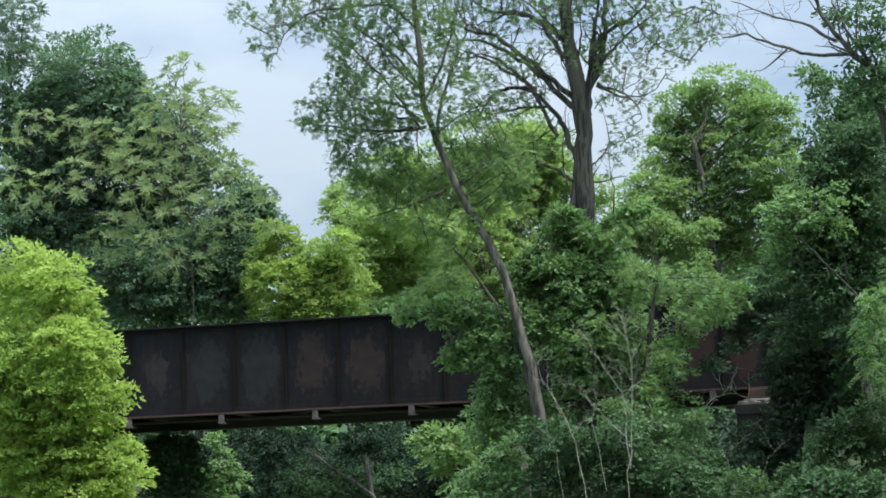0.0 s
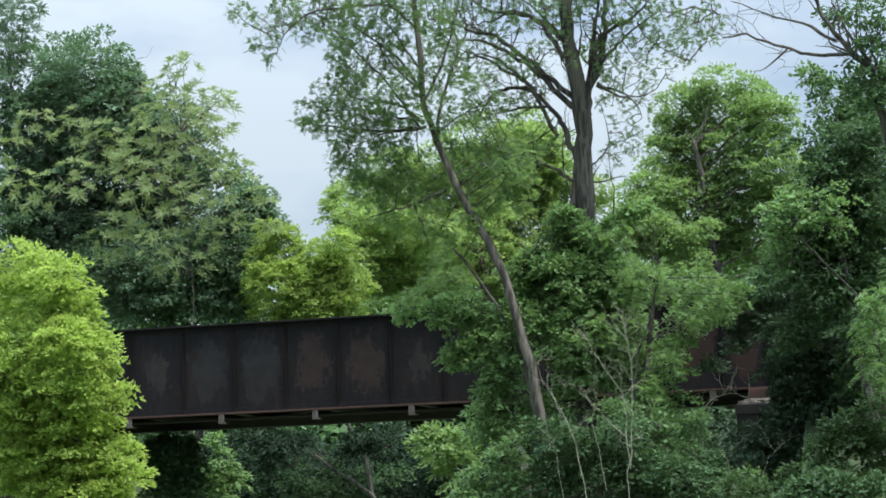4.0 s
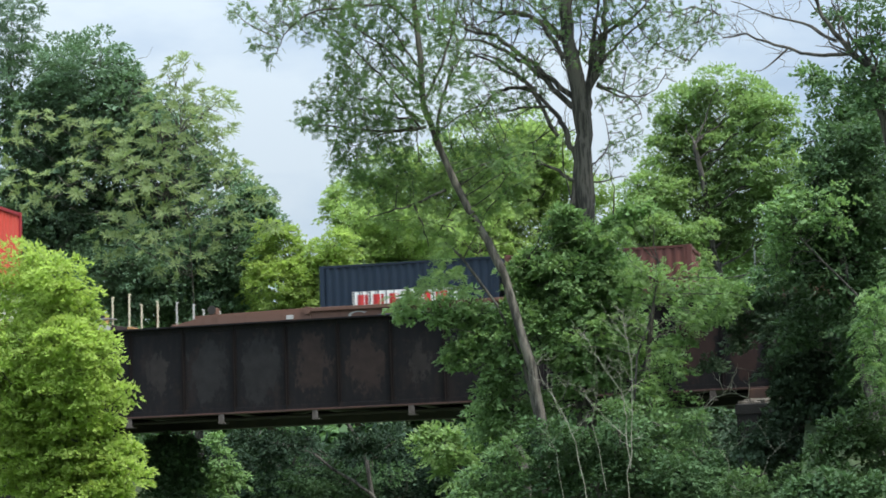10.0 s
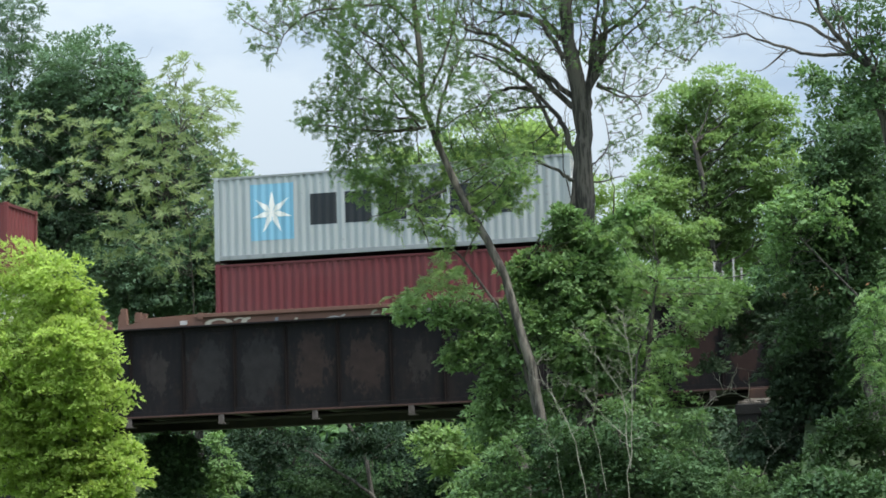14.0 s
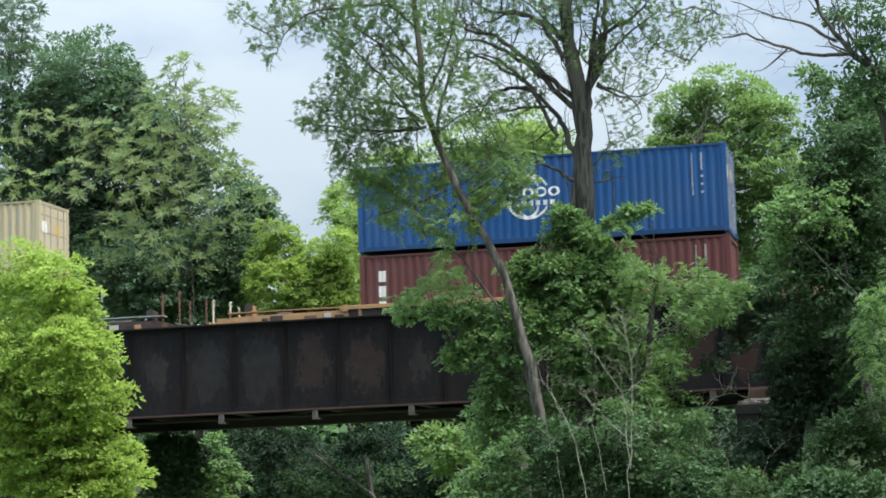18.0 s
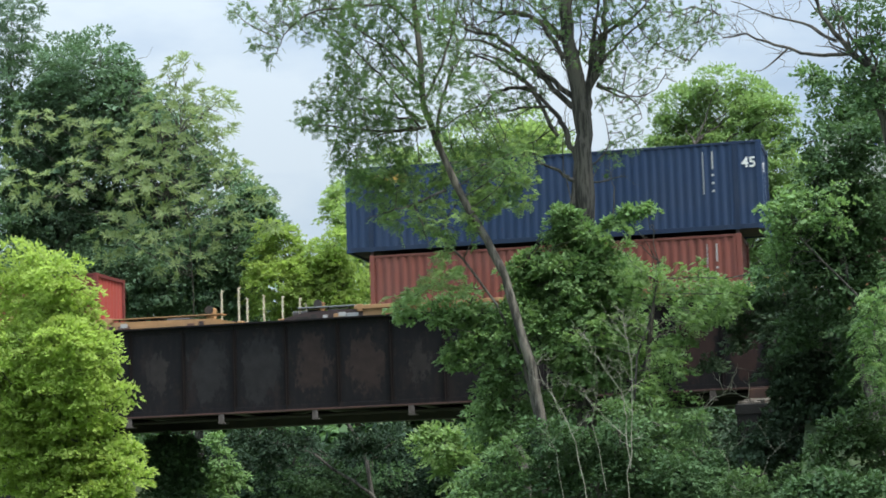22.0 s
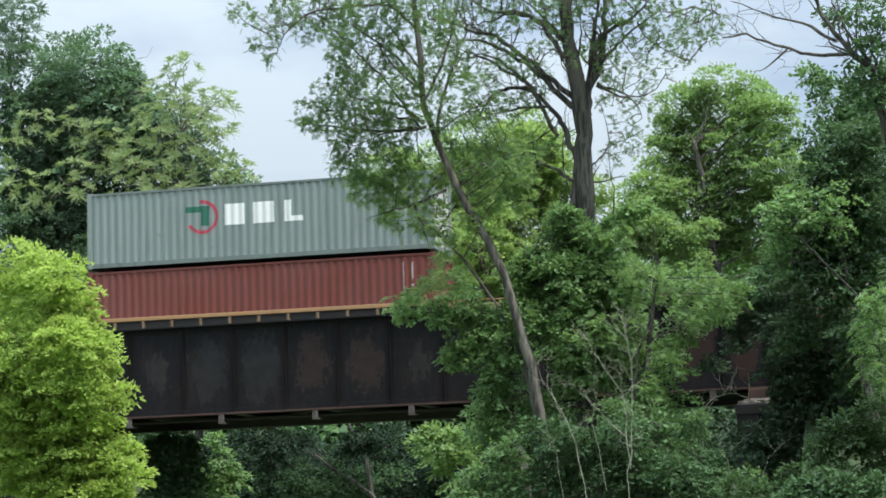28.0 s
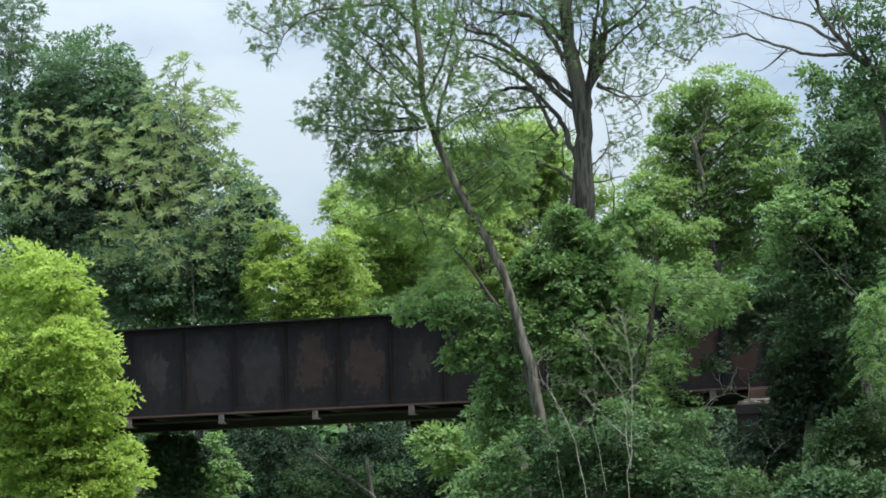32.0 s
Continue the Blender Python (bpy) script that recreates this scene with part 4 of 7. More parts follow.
tree("locust_tree", "slender locust with a curved grey trunk and airy crown", "tree",
     [(-18.94, 55.27, 16.43, 0.42), (-18.61, 55.53, 15.88, 0.49), (-18.41, 55.65, 15.31, 0.36), (-17.98, 55.97, 16.59, 0.65), (-17.08, 55.53, 16.15, 0.64), (-16.44, 55.93, 16.43, 0.73), (-15.72, 53.96, 15.02, 0.50), (-15.33, 54.92, 15.61, 0.79), (-16.00, 55.98, 14.75, 0.72), (-16.33, 55.33, 13.92, 0.57), (-17.01, 55.88, 13.43, 0.55), (-16.90, 54.15, 12.82, 0.28), (-16.07, 54.93, 13.01, 0.71), (-15.26, 54.44, 13.57, 0.70), (-14.59, 55.10, 14.77, 0.79), (-14.41, 55.16, 15.90, 0.71), (-14.32, 53.93, 13.24, 0.69), (-15.10, 54.38, 12.60, 0.70), (-15.81, 54.51, 12.12, 0.53), (-16.56, 55.92, 11.85, 0.32), (-14.62, 55.58, 12.61, 0.71), (-13.59, 54.25, 13.71, 0.62), (-13.58, 55.65, 15.13, 0.63), (-13.35, 54.21, 15.74, 0.56), (-12.86, 55.26, 14.17, 0.56), (-12.73, 54.18, 15.04, 0.56), (-12.90, 53.90, 12.80, 0.55), (-12.55, 55.82, 13.13, 0.47), (-12.03, 54.36, 13.60, 0.52), (-15.29, 54.37, 11.66, 0.53), (-14.45, 56.06, 11.88, 0.54), (-11.94, 55.82, 12.21, 0.69), (-11.14, 54.54, 11.22, 0.55), (-13.12, 56.02, 11.93, 0.57), (-12.13, 55.09, 11.23, 0.46), (-16.10, 55.39, 16.93, 0.80), (-14.17, 54.35, 16.49, 0.78)], L_LOCUST, (-10.43, 55.0), "lace", 22, trunk=[(-10.59, 55.0, 3.98), (-10.9, 55.0, 5.88), (-11.24, 55.0, 7.28), (-11.54, 55.0, 8.37), (-11.99, 55.0, 9.41), (-12.49, 55.0, 10.27), (-12.9, 55.0, 11.27), (-13.3, 55.0, 12.25), (-13.64, 55.0, 13.23), (-13.7, 55.0, 14.67), (-13.82, 55.0, 16.13), (-13.85, 55.0, 17.59)], radius=0.14, bark=M_BARK, cover=0.9, per=4, spread=0.06, length=0.23, pairs=7, size=0.055, droop=0.2, twigs=3, r_twig=0.007, bare=0.4, density=78, limbs=[([(-13.79, 55.00, 12.68), (-14.59, 55.00, 13.95), (-15.38, 55.00, 14.82), (-16.02, 55.00, 15.52), (-16.67, 55.00, 15.91)], 0.04), ([(-13.77, 55.20, 13.28), (-13.17, 55.20, 14.35), (-12.81, 55.20, 15.28), (-12.58, 55.20, 16.23)], 0.055), ([(-13.60, 54.80, 12.79), (-14.56, 54.80, 13.03), (-15.37, 54.80, 13.33), (-16.02, 54.80, 13.38)], 0.04), ([(-13.79, 55.00, 14.36), (-14.38, 55.00, 15.38), (-15.01, 55.00, 16.08)], 0.035), ([(-13.66, 54.70, 12.57), (-14.39, 54.70, 12.57), (-15.04, 54.70, 12.41), (-15.70, 54.70, 12.19)], 0.035), ([(-13.42, 55.30, 12.47), (-12.75, 55.30, 12.97), (-12.10, 55.30, 13.32), (-11.44, 55.30, 13.74)], 0.03), ([(-13.7, 55.0, 13.71), (-14.32, 55.0, 14.65), (-15.2, 55.0, 15.42), (-16.17, 55.0, 16.03)], 0.05), ([(-13.73, 55.0, 15.4), (-14.52, 55.0, 16.17), (-15.67, 55.0, 16.27), (-16.83, 55.0, 16.22), (-17.6, 55.0, 15.67), (-17.86, 55.0, 15.12)], 0.05), ([(-13.28, 55.0, 12.47), (-13.2, 55.0, 13.27), (-12.9, 55.0, 14.22), (-12.69, 55.0, 15.02), (-12.93, 55.0, 15.57)], 0.06), ([(-13.58, 55.0, 12.67), (-14.13, 55.0, 12.63), (-14.96, 55.0, 12.6), (-16.09, 55.0, 12.82), (-17.0, 55.0, 12.89)], 0.05), ([(-13.67, 55.0, 12.77), (-14.38, 55.0, 13.37), (-15.19, 55.0, 13.52), (-16.07, 55.0, 13.83)], 0.05), ([(-13.09, 55.0, 10.86), (-14.02, 55.0, 10.56), (-14.75, 55.0, 10.44), (-15.51, 55.0, 10.27)], 0.04), ([(-14.02, 55.0, 10.53), (-13.72, 55.0, 9.84), (-13.58, 55.0, 9.31)], 0.035), ([(-13.81, 55.0, 13.85), (-14.35, 55.0, 14.34), (-14.88, 55.0, 15.03), (-15.37, 55.0, 15.3)], 0.04)])
tree("locust_tree", "old locust with a thick dark forked trunk and bare inner limbs", "tree",
     [(-13.60, 58.66, 16.48, 0.67), (-12.77, 58.06, 16.60, 0.66), (-12.61, 58.72, 15.72, 0.67), (-13.27, 58.54, 15.23, 0.56), (-11.98, 57.12, 14.32, 0.58), (-11.62, 57.27, 15.81, 0.65), (-11.08, 56.80, 14.67, 0.58), (-10.85, 56.75, 16.11, 0.64), (-11.73, 56.56, 13.37, 0.54), (-12.50, 57.12, 13.54, 0.48), (-11.49, 57.85, 13.76, 0.49), (-10.49, 56.41, 15.18, 0.57), (-10.34, 58.03, 16.37, 0.65), (-9.46, 57.21, 16.17, 0.58), (-8.81, 57.14, 16.01, 0.64), (-9.21, 58.36, 15.34, 0.55), (-8.42, 57.55, 15.42, 0.64), (-8.56, 57.16, 14.36, 0.54), (-7.90, 57.55, 16.03, 0.64), (-7.70, 58.09, 15.14, 0.58), (-6.99, 56.54, 15.38, 0.63), (-7.99, 58.74, 14.48, 0.49), (-8.03, 56.45, 13.21, 0.44), (-8.63, 58.20, 12.94, 0.42), (-8.95, 58.43, 12.18, 0.39), (-7.91, 56.44, 12.24, 0.34), (-6.92, 58.29, 14.95, 0.48), (-6.45, 57.28, 15.50, 0.57), (-6.05, 57.79, 15.09, 0.41), (-5.72, 56.42, 15.48, 0.50), (-6.90, 56.51, 13.92, 0.34), (-8.71, 56.83, 13.50, 0.44), (-11.14, 58.69, 14.40, 0.49), (-9.78, 56.87, 14.90, 0.45), (-9.26, 58.21, 11.68, 0.29), (-11.11, 58.63, 12.63, 0.59), (-10.34, 58.66, 17.37, 0.99), (-8.95, 57.23, 16.87, 0.96), (-7.50, 57.25, 16.74, 0.80), (-11.65, 57.66, 17.24, 0.98), (-13.47, 58.26, 17.57, 1.00)], L_LOCUST, (-10.12, 58.0), "lace", 23, trunk=[(-9.91, 58.0, 5.24), (-9.82, 58.0, 8.76), (-9.73, 58.0, 10.89), (-9.72, 58.0, 12.33), (-9.72, 58.0, 13.48), (-9.94, 58.0, 14.79), (-10.06, 58.0, 15.92), (-10.08, 58.0, 16.67), (-10.16, 58.0, 17.85)], radius=0.335, bark=M_BARK_DARK, cover=0.7, per=3, spread=0.06, length=0.23, pairs=7, size=0.055, droop=0.2, twigs=2, r_twig=0.0095, bare=1.1, density=75,
     limbs=[([(-10.15, 58.00, 14.93), (-10.74, 58.00, 15.90), (-11.40, 58.00, 16.36), (-12.09, 58.00, 16.39), (-12.67, 58.00, 16.75)], 0.09), ([(-10.45, 57.80, 12.68), (-11.06, 57.80, 13.97), (-11.69, 57.80, 14.73), (-12.26, 57.80, 15.15), (-12.84, 57.80, 15.29)], 0.07), ([(-11.10, 57.60, 14.10), (-11.81, 57.60, 14.15), (-12.30, 57.60, 13.91), (-12.69, 57.60, 13.55)], 0.045), ([(-9.41, 58.00, 14.78), (-9.04, 58.00, 15.48), (-8.14, 58.00, 15.87), (-7.46, 58.00, 16.46)], 0.085), ([(-8.00, 57.90, 15.77), (-7.68, 57.90, 15.26), (-7.10, 57.90, 14.84), (-6.57, 57.90, 14.54)], 0.03), ([(-9.27, 58.00, 14.06), (-8.77, 58.00, 13.82), (-8.25, 58.00, 13.56), (-8.04, 58.00, 13.08)], 0.05), ([(-9.59, 58.30, 13.86), (-9.33, 58.30, 15.34), (-9.16, 58.30, 16.15), (-9.03, 58.30, 16.81)], 0.1), ([(-9.95, 58.20, 14.70), (-9.67, 58.20, 15.51), (-9.73, 58.20, 16.35)], 0.05), ([(-10.03, 58.10, 13.53), (-11.01, 58.10, 14.64), (-11.82, 58.10, 15.31), (-12.64, 58.10, 15.82), (-13.48, 58.10, 15.96)], 0.1), ([(-7.11, 57.60, 15.80), (-6.30, 57.60, 15.97), (-5.60, 57.60, 15.66)], 0.025), ([(-9.66, 58.0, 13.23), (-9.54, 58.0, 13.88), (-9.29, 58.0, 14.54), (-9.02, 58.0, 15.46), (-8.93, 58.0, 16.56), (-8.77, 58.0, 17.22)], 0.17), ([(-10.06, 57.8, 10.69), (-9.98, 57.8, 11.97), (-10.27, 57.8, 12.73), (-10.43, 57.8, 13.26), (-10.96, 57.8, 13.89), (-11.41, 57.8, 14.41), (-11.94, 57.8, 14.82), (-12.67, 57.8, 15.35), (-13.26, 57.8, 15.57)], 0.11), ([(-9.84, 58.0, 13.66), (-10.51, 58.0, 14.28), (-11.23, 58.0, 14.99), (-12.05, 58.0, 15.63), (-12.7, 58.0, 15.82), (-13.37, 58.0, 16.22), (-13.96, 58.0, 16.27)], 0.1), ([(-10.87, 57.8, 13.84), (-11.42, 57.8, 14.16), (-12.07, 57.8, 14.08), (-12.55, 57.8, 13.66), (-12.75, 57.8, 13.31), (-12.81, 57.8, 12.95)], 0.06), ([(-10.6, 57.6, 13.48), (-11.4, 57.6, 13.53), (-12.11, 57.6, 13.49), (-12.62, 57.6, 13.39)], 0.045), ([(-10.02, 57.8, 11.34), (-10.4, 57.8, 11.6), (-10.94, 57.8, 11.92), (-11.38, 57.8, 12.06)], 0.07), ([(-10.07, 58.0, 15.33), (-10.45, 58.0, 15.77), (-10.91, 58.0, 16.18), (-11.74, 58.0, 16.41), (-12.32, 58.0, 16.22), (-13.03, 58.0, 16.19)], 0.07), ([(-9.31, 58.0, 14.27), (-9.0, 58.0, 14.89), (-8.52, 58.0, 15.41), (-7.98, 58.0, 15.81), (-7.31, 58.0, 16.25)], 0.06), ([(-9.23, 58.0, 14.07), (-8.59, 58.0, 13.8), (-8.08, 58.0, 13.61), (-7.51, 58.0, 13.79)], 0.045), ([(-9.51, 58.0, 11.79), (-9.12, 58.0, 12.12), (-8.98, 58.0, 12.49), (-9.12, 58.0, 13.32), (-9.25, 58.0, 13.61)], 0.025), ([(-9.49, 58.0, 11.3), (-8.93, 58.0, 11.36), (-8.51, 58.0, 11.42)], 0.03), ([(-8.99, 58.0, 10.08), (-8.88, 58.0, 10.96), (-8.93, 58.0, 11.36), (-8.99, 58.0, 12.19)], 0.025), ([(-10.07, 57.5, 10.81), (-10.26, 57.5, 11.96), (-10.14, 57.5, 12.93), (-10.0, 57.5, 14.07), (-10.04, 57.5, 14.56)], 0.022), ([(-9.97, 58.0, 15.33), (-10.76, 58.0, 16.23), (-11.73, 58.0, 17.16)], 0.06)])
tree("broadleaf_tree", "dense green vine-covered tree leaning over the girder", "tree",
     [(-12.5, 57.2, 5.32, 0.73), (-12.89, 58.08, 4.42, 0.71), (-10.26, 57.95, 8.14, 0.9), (-9.65, 57.99, 9.39, 0.64), (-10.56, 57.62, 9.25, 0.67), (-11.19, 58.12, 8.21, 0.77), (-10.3, 57.01, 6.93, 1.04), (-9.89, 57.09, 5.82, 0.88), (-12.48, 57.28, 6.28, 0.64), (-13.25, 57.54, 6.98, 0.58), (-14.04, 56.8, 7.68, 0.38), (-14.75, 57.7, 8.05, 0.45), (-15.23, 57.93, 7.97, 0.33), (-13.66, 57.42, 6.35, 0.35), (-10.55, 57.87, 4.94, 0.83), (-13.31, 57.6, 8.12, 0.64), (-12.58, 57.92, 7.46, 0.55), (-11.89, 56.89, 6.77, 0.73), (-12.15, 57.17, 5.86, 0.73), (-11.98, 57.35, 4.91, 0.73), (-11.44, 56.77, 7.45, 0.63), (-10.53, 57.62, 10.05, 0.48), (-9.89, 56.71, 8.55, 0.66), (-10.80, 56.83, 8.85, 0.41), (-9.06, 57.17, 9.01, 0.38), (-9.94, 57.52, 10.13, 0.41), (-10.29, 56.87, 10.38, 0.25), (-9.39, 56.83, 9.71, 0.35), (-9.29, 56.98, 8.21, 0.53), (-11.82, 57.33, 8.81, 0.35), (-11.51, 57.24, 8.06, 0.41), (-11.93, 57.20, 7.52, 0.38), (-11.30, 57.65, 9.21, 0.32)], L_LIGHT, (-13.0, 58.5), "broad", 24, radius=0.12, bark=M_BARK_DARK, subs=28, cover=1.3, size=0.13, pad=0.28, core=0.4)
tree("broadleaf_tree", "leafy light green sapling thicket beside the bridge", "tree",
     [(-4.19, 56.82, 8.74, 0.55), (-9.21, 58.27, 7.46, 0.99), (-9.4, 57.12, 6.11, 0.94), (-8.36, 58.77, 6.65, 0.9), (-7.85, 56.83, 8.19, 0.72), (-7.26, 58.56, 7.14, 0.67), (-6.06, 57.28, 7.5, 0.56), (-7.42, 57.48, 5.87, 0.56), (-7.76, 57.36, 4.95, 0.81), (-9.17, 57.33, 8.48, 0.69), (-6.63, 58.41, 8.28, 0.54), (-5.69, 58.33, 7.90, 0.54), (-8.67, 58.29, 8.88, 0.48), (-8.81, 56.98, 9.98, 0.20), (-8.35, 56.86, 10.21, 0.17), (-7.83, 56.86, 10.30, 0.19)], L_LIGHT, (-9.0, 57.5), "broad", 25, radius=0.12, subs=26, cover=1.35, size=0.13, pad=0.33, core=0.4)
tree("shrub", "dense dark green bush below the bridge", "shrub",
     [(-8.29, 53.4, 3.89, 0.87), (-9.53, 53.62, 3.37, 0.79), (-10.59, 54.35, 2.69, 0.83), (-8.94, 53.43, 2.47, 1.02), (-8.05, 53.52, 3.02, 0.73), (-7.52, 53.67, 2.28, 0.87), (-6.81, 52.87, 2.81, 0.71), (-5.91, 53.52, 2.36, 0.63), (-10.72, 53.76, 4.16, 0.44), (-6.21, 54.09, 3.39, 0.5), (-9.78, 52.69, 3.93, 0.49)], L_DARK, (-12.0, 54.0), "broad", 26, radius=0.06, subs=30, cover=1.3, size=0.12, pad=0.27, core=0.4)
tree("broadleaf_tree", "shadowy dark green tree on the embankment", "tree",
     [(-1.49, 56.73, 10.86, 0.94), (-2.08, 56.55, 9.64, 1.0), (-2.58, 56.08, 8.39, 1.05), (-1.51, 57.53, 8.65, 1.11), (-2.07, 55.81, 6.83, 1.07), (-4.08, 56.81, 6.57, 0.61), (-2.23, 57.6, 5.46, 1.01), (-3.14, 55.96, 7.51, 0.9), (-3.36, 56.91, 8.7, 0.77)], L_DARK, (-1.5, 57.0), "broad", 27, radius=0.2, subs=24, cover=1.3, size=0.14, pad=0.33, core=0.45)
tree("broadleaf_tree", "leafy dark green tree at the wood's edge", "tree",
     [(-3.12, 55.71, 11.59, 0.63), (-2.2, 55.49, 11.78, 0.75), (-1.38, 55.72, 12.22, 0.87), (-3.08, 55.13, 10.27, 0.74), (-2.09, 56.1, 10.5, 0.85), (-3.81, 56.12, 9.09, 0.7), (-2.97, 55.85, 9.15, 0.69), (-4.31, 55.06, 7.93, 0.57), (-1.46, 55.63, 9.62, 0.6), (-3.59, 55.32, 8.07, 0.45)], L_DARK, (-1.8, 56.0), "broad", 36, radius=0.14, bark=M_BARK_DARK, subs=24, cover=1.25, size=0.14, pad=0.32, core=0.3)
# extra boughs whose lighter leaf colour stands for sun on the foliage
tree("broadleaf_tree", "light green boughs coloured as sunlit at the edge of the wood", "tree",
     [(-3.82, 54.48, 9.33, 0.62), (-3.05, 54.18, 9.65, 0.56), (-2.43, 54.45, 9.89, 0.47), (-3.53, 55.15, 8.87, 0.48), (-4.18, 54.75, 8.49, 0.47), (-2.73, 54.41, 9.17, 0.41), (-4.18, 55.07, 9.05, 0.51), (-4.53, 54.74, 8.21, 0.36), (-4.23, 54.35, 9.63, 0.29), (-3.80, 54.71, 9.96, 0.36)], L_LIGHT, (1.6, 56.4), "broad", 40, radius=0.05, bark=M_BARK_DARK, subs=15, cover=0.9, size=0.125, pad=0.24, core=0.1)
# shaded inside of the thicket, its shade put into the leaf colour
tree("shrub", "brush with shade-dark leaves against the abutment", "shrub",
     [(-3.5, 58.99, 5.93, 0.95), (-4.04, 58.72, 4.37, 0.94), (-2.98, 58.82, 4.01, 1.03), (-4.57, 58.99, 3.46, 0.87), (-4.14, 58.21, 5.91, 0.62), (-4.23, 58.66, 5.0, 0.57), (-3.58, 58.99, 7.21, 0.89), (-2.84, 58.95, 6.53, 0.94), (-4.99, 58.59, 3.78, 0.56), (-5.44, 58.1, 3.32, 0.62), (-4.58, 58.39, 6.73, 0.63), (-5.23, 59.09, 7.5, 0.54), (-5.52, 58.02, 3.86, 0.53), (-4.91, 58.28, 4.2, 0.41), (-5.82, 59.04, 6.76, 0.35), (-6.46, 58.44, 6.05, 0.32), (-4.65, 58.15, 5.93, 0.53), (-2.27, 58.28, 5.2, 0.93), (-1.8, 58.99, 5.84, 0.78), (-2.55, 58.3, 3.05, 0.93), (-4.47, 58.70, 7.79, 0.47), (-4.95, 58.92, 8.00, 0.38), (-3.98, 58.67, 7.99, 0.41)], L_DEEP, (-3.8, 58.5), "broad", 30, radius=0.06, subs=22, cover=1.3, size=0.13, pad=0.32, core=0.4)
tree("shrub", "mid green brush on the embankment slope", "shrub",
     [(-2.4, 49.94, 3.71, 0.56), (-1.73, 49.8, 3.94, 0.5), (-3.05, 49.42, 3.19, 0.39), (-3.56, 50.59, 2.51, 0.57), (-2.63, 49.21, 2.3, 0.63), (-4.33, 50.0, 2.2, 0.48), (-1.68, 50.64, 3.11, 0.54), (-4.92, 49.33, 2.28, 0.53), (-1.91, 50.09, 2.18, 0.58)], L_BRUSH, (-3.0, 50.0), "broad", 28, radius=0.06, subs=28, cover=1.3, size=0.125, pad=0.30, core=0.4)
tree("broadleaf_tree", "overhanging tree with dark crooked branches", "tree",
     [(-1.31, 45.67, 12.27, 0.57), (-2.0, 46.55, 12.93, 0.43), (-0.93, 45.55, 11.52, 0.64), (-0.94, 46.25, 12.69, 0.63), (-0.55, 45.5, 10.85, 0.73), (-1.26, 45.7, 11.07, 0.59), (-1.85, 46.6, 11.18, 0.43), (-1.06, 45.65, 10.42, 0.62)], L_DARK, (1.5, 46.0), "broad", 29, radius=0.2, bark=M_BARK_DARK, subs=12, cover=0.8, size=0.13, pad=0.30, core=0.05, bare=2.5, limbs=[([(-0.16, 46.0, 9.53), (-0.92, 46.0, 10.98), (-1.67, 46.0, 11.74), (-2.18, 46.0, 12.49), (-2.38, 46.0, 13.28)], 0.11), ([(-1.67, 46.0, 11.74), (-2.47, 46.0, 11.77), (-3.01, 46.0, 11.99), (-3.56, 46.0, 12.18), (-3.95, 46.0, 12.39), (-4.31, 46.0, 12.35), (-4.66, 46.0, 12.51)], 0.045), ([(-1.96, 46.0, 12.02), (-2.67, 46.0, 12.54), (-3.28, 46.0, 12.79), (-4.26, 46.0, 13.27)], 0.04), ([(-3.01, 46.0, 11.99), (-3.47, 46.0, 11.58), (-3.79, 46.0, 11.48)], 0.025), ([(-1.25, 46.0, 11.51), (-1.7, 46.0, 12.19), (-1.9, 46.0, 12.98)], 0.05)])

tree("shrub", "mid green layered brush below the bridge", "shrub",
     [(-12.11, 54.69, 2.9, 0.75), (-12.78, 54.51, 2.47, 0.66), (-11.47, 54.69, 3.7, 0.54), (-11.49, 54.25, 2.72, 0.66), (-7.18, 54.98, 3.9, 0.63), (-7.75, 54.99, 4.52, 0.51), (-6.47, 54.78, 4.23, 0.36), (-5.1, 54.19, 2.63, 0.52), (-8.75, 54.62, 4.55, 0.51), (-6.84, 54.39, 3.28, 0.5)], L_MID, (-12.6, 54.8), "broad", 35, radius=0.05, subs=26, cover=1.2, size=0.12, pad=0.30, core=0.3)
tree("shrub", "dark green leafy sprays at the foot of the slope", "shrub",
     [(-3.36, 47.58, 2.31, 0.28), (-2.9, 47.52, 2.49, 0.3), (-2.47, 47.38, 2.32, 0.33), (-2.01, 47.82, 2.13, 0.33), (-3.6, 47.3, 2.09, 0.23), (-2.74, 47.6, 2.12, 0.33), (-1.74, 47.84, 2.4, 0.25)], L_DARK, (-2.1, 48.0), "broad", 51, radius=0.04, subs=26, cover=1.2, size=0.12, pad=0.28, core=0.3)
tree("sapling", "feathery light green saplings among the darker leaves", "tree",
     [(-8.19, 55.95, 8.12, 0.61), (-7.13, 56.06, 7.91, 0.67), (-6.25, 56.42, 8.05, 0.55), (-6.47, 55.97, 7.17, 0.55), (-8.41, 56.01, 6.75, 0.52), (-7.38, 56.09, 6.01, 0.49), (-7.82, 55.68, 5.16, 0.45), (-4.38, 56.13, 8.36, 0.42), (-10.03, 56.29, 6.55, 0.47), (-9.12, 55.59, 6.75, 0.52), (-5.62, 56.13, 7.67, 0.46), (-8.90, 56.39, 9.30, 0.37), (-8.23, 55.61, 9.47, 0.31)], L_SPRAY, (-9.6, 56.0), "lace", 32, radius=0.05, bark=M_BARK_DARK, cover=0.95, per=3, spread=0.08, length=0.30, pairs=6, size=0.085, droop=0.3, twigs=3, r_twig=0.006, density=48)
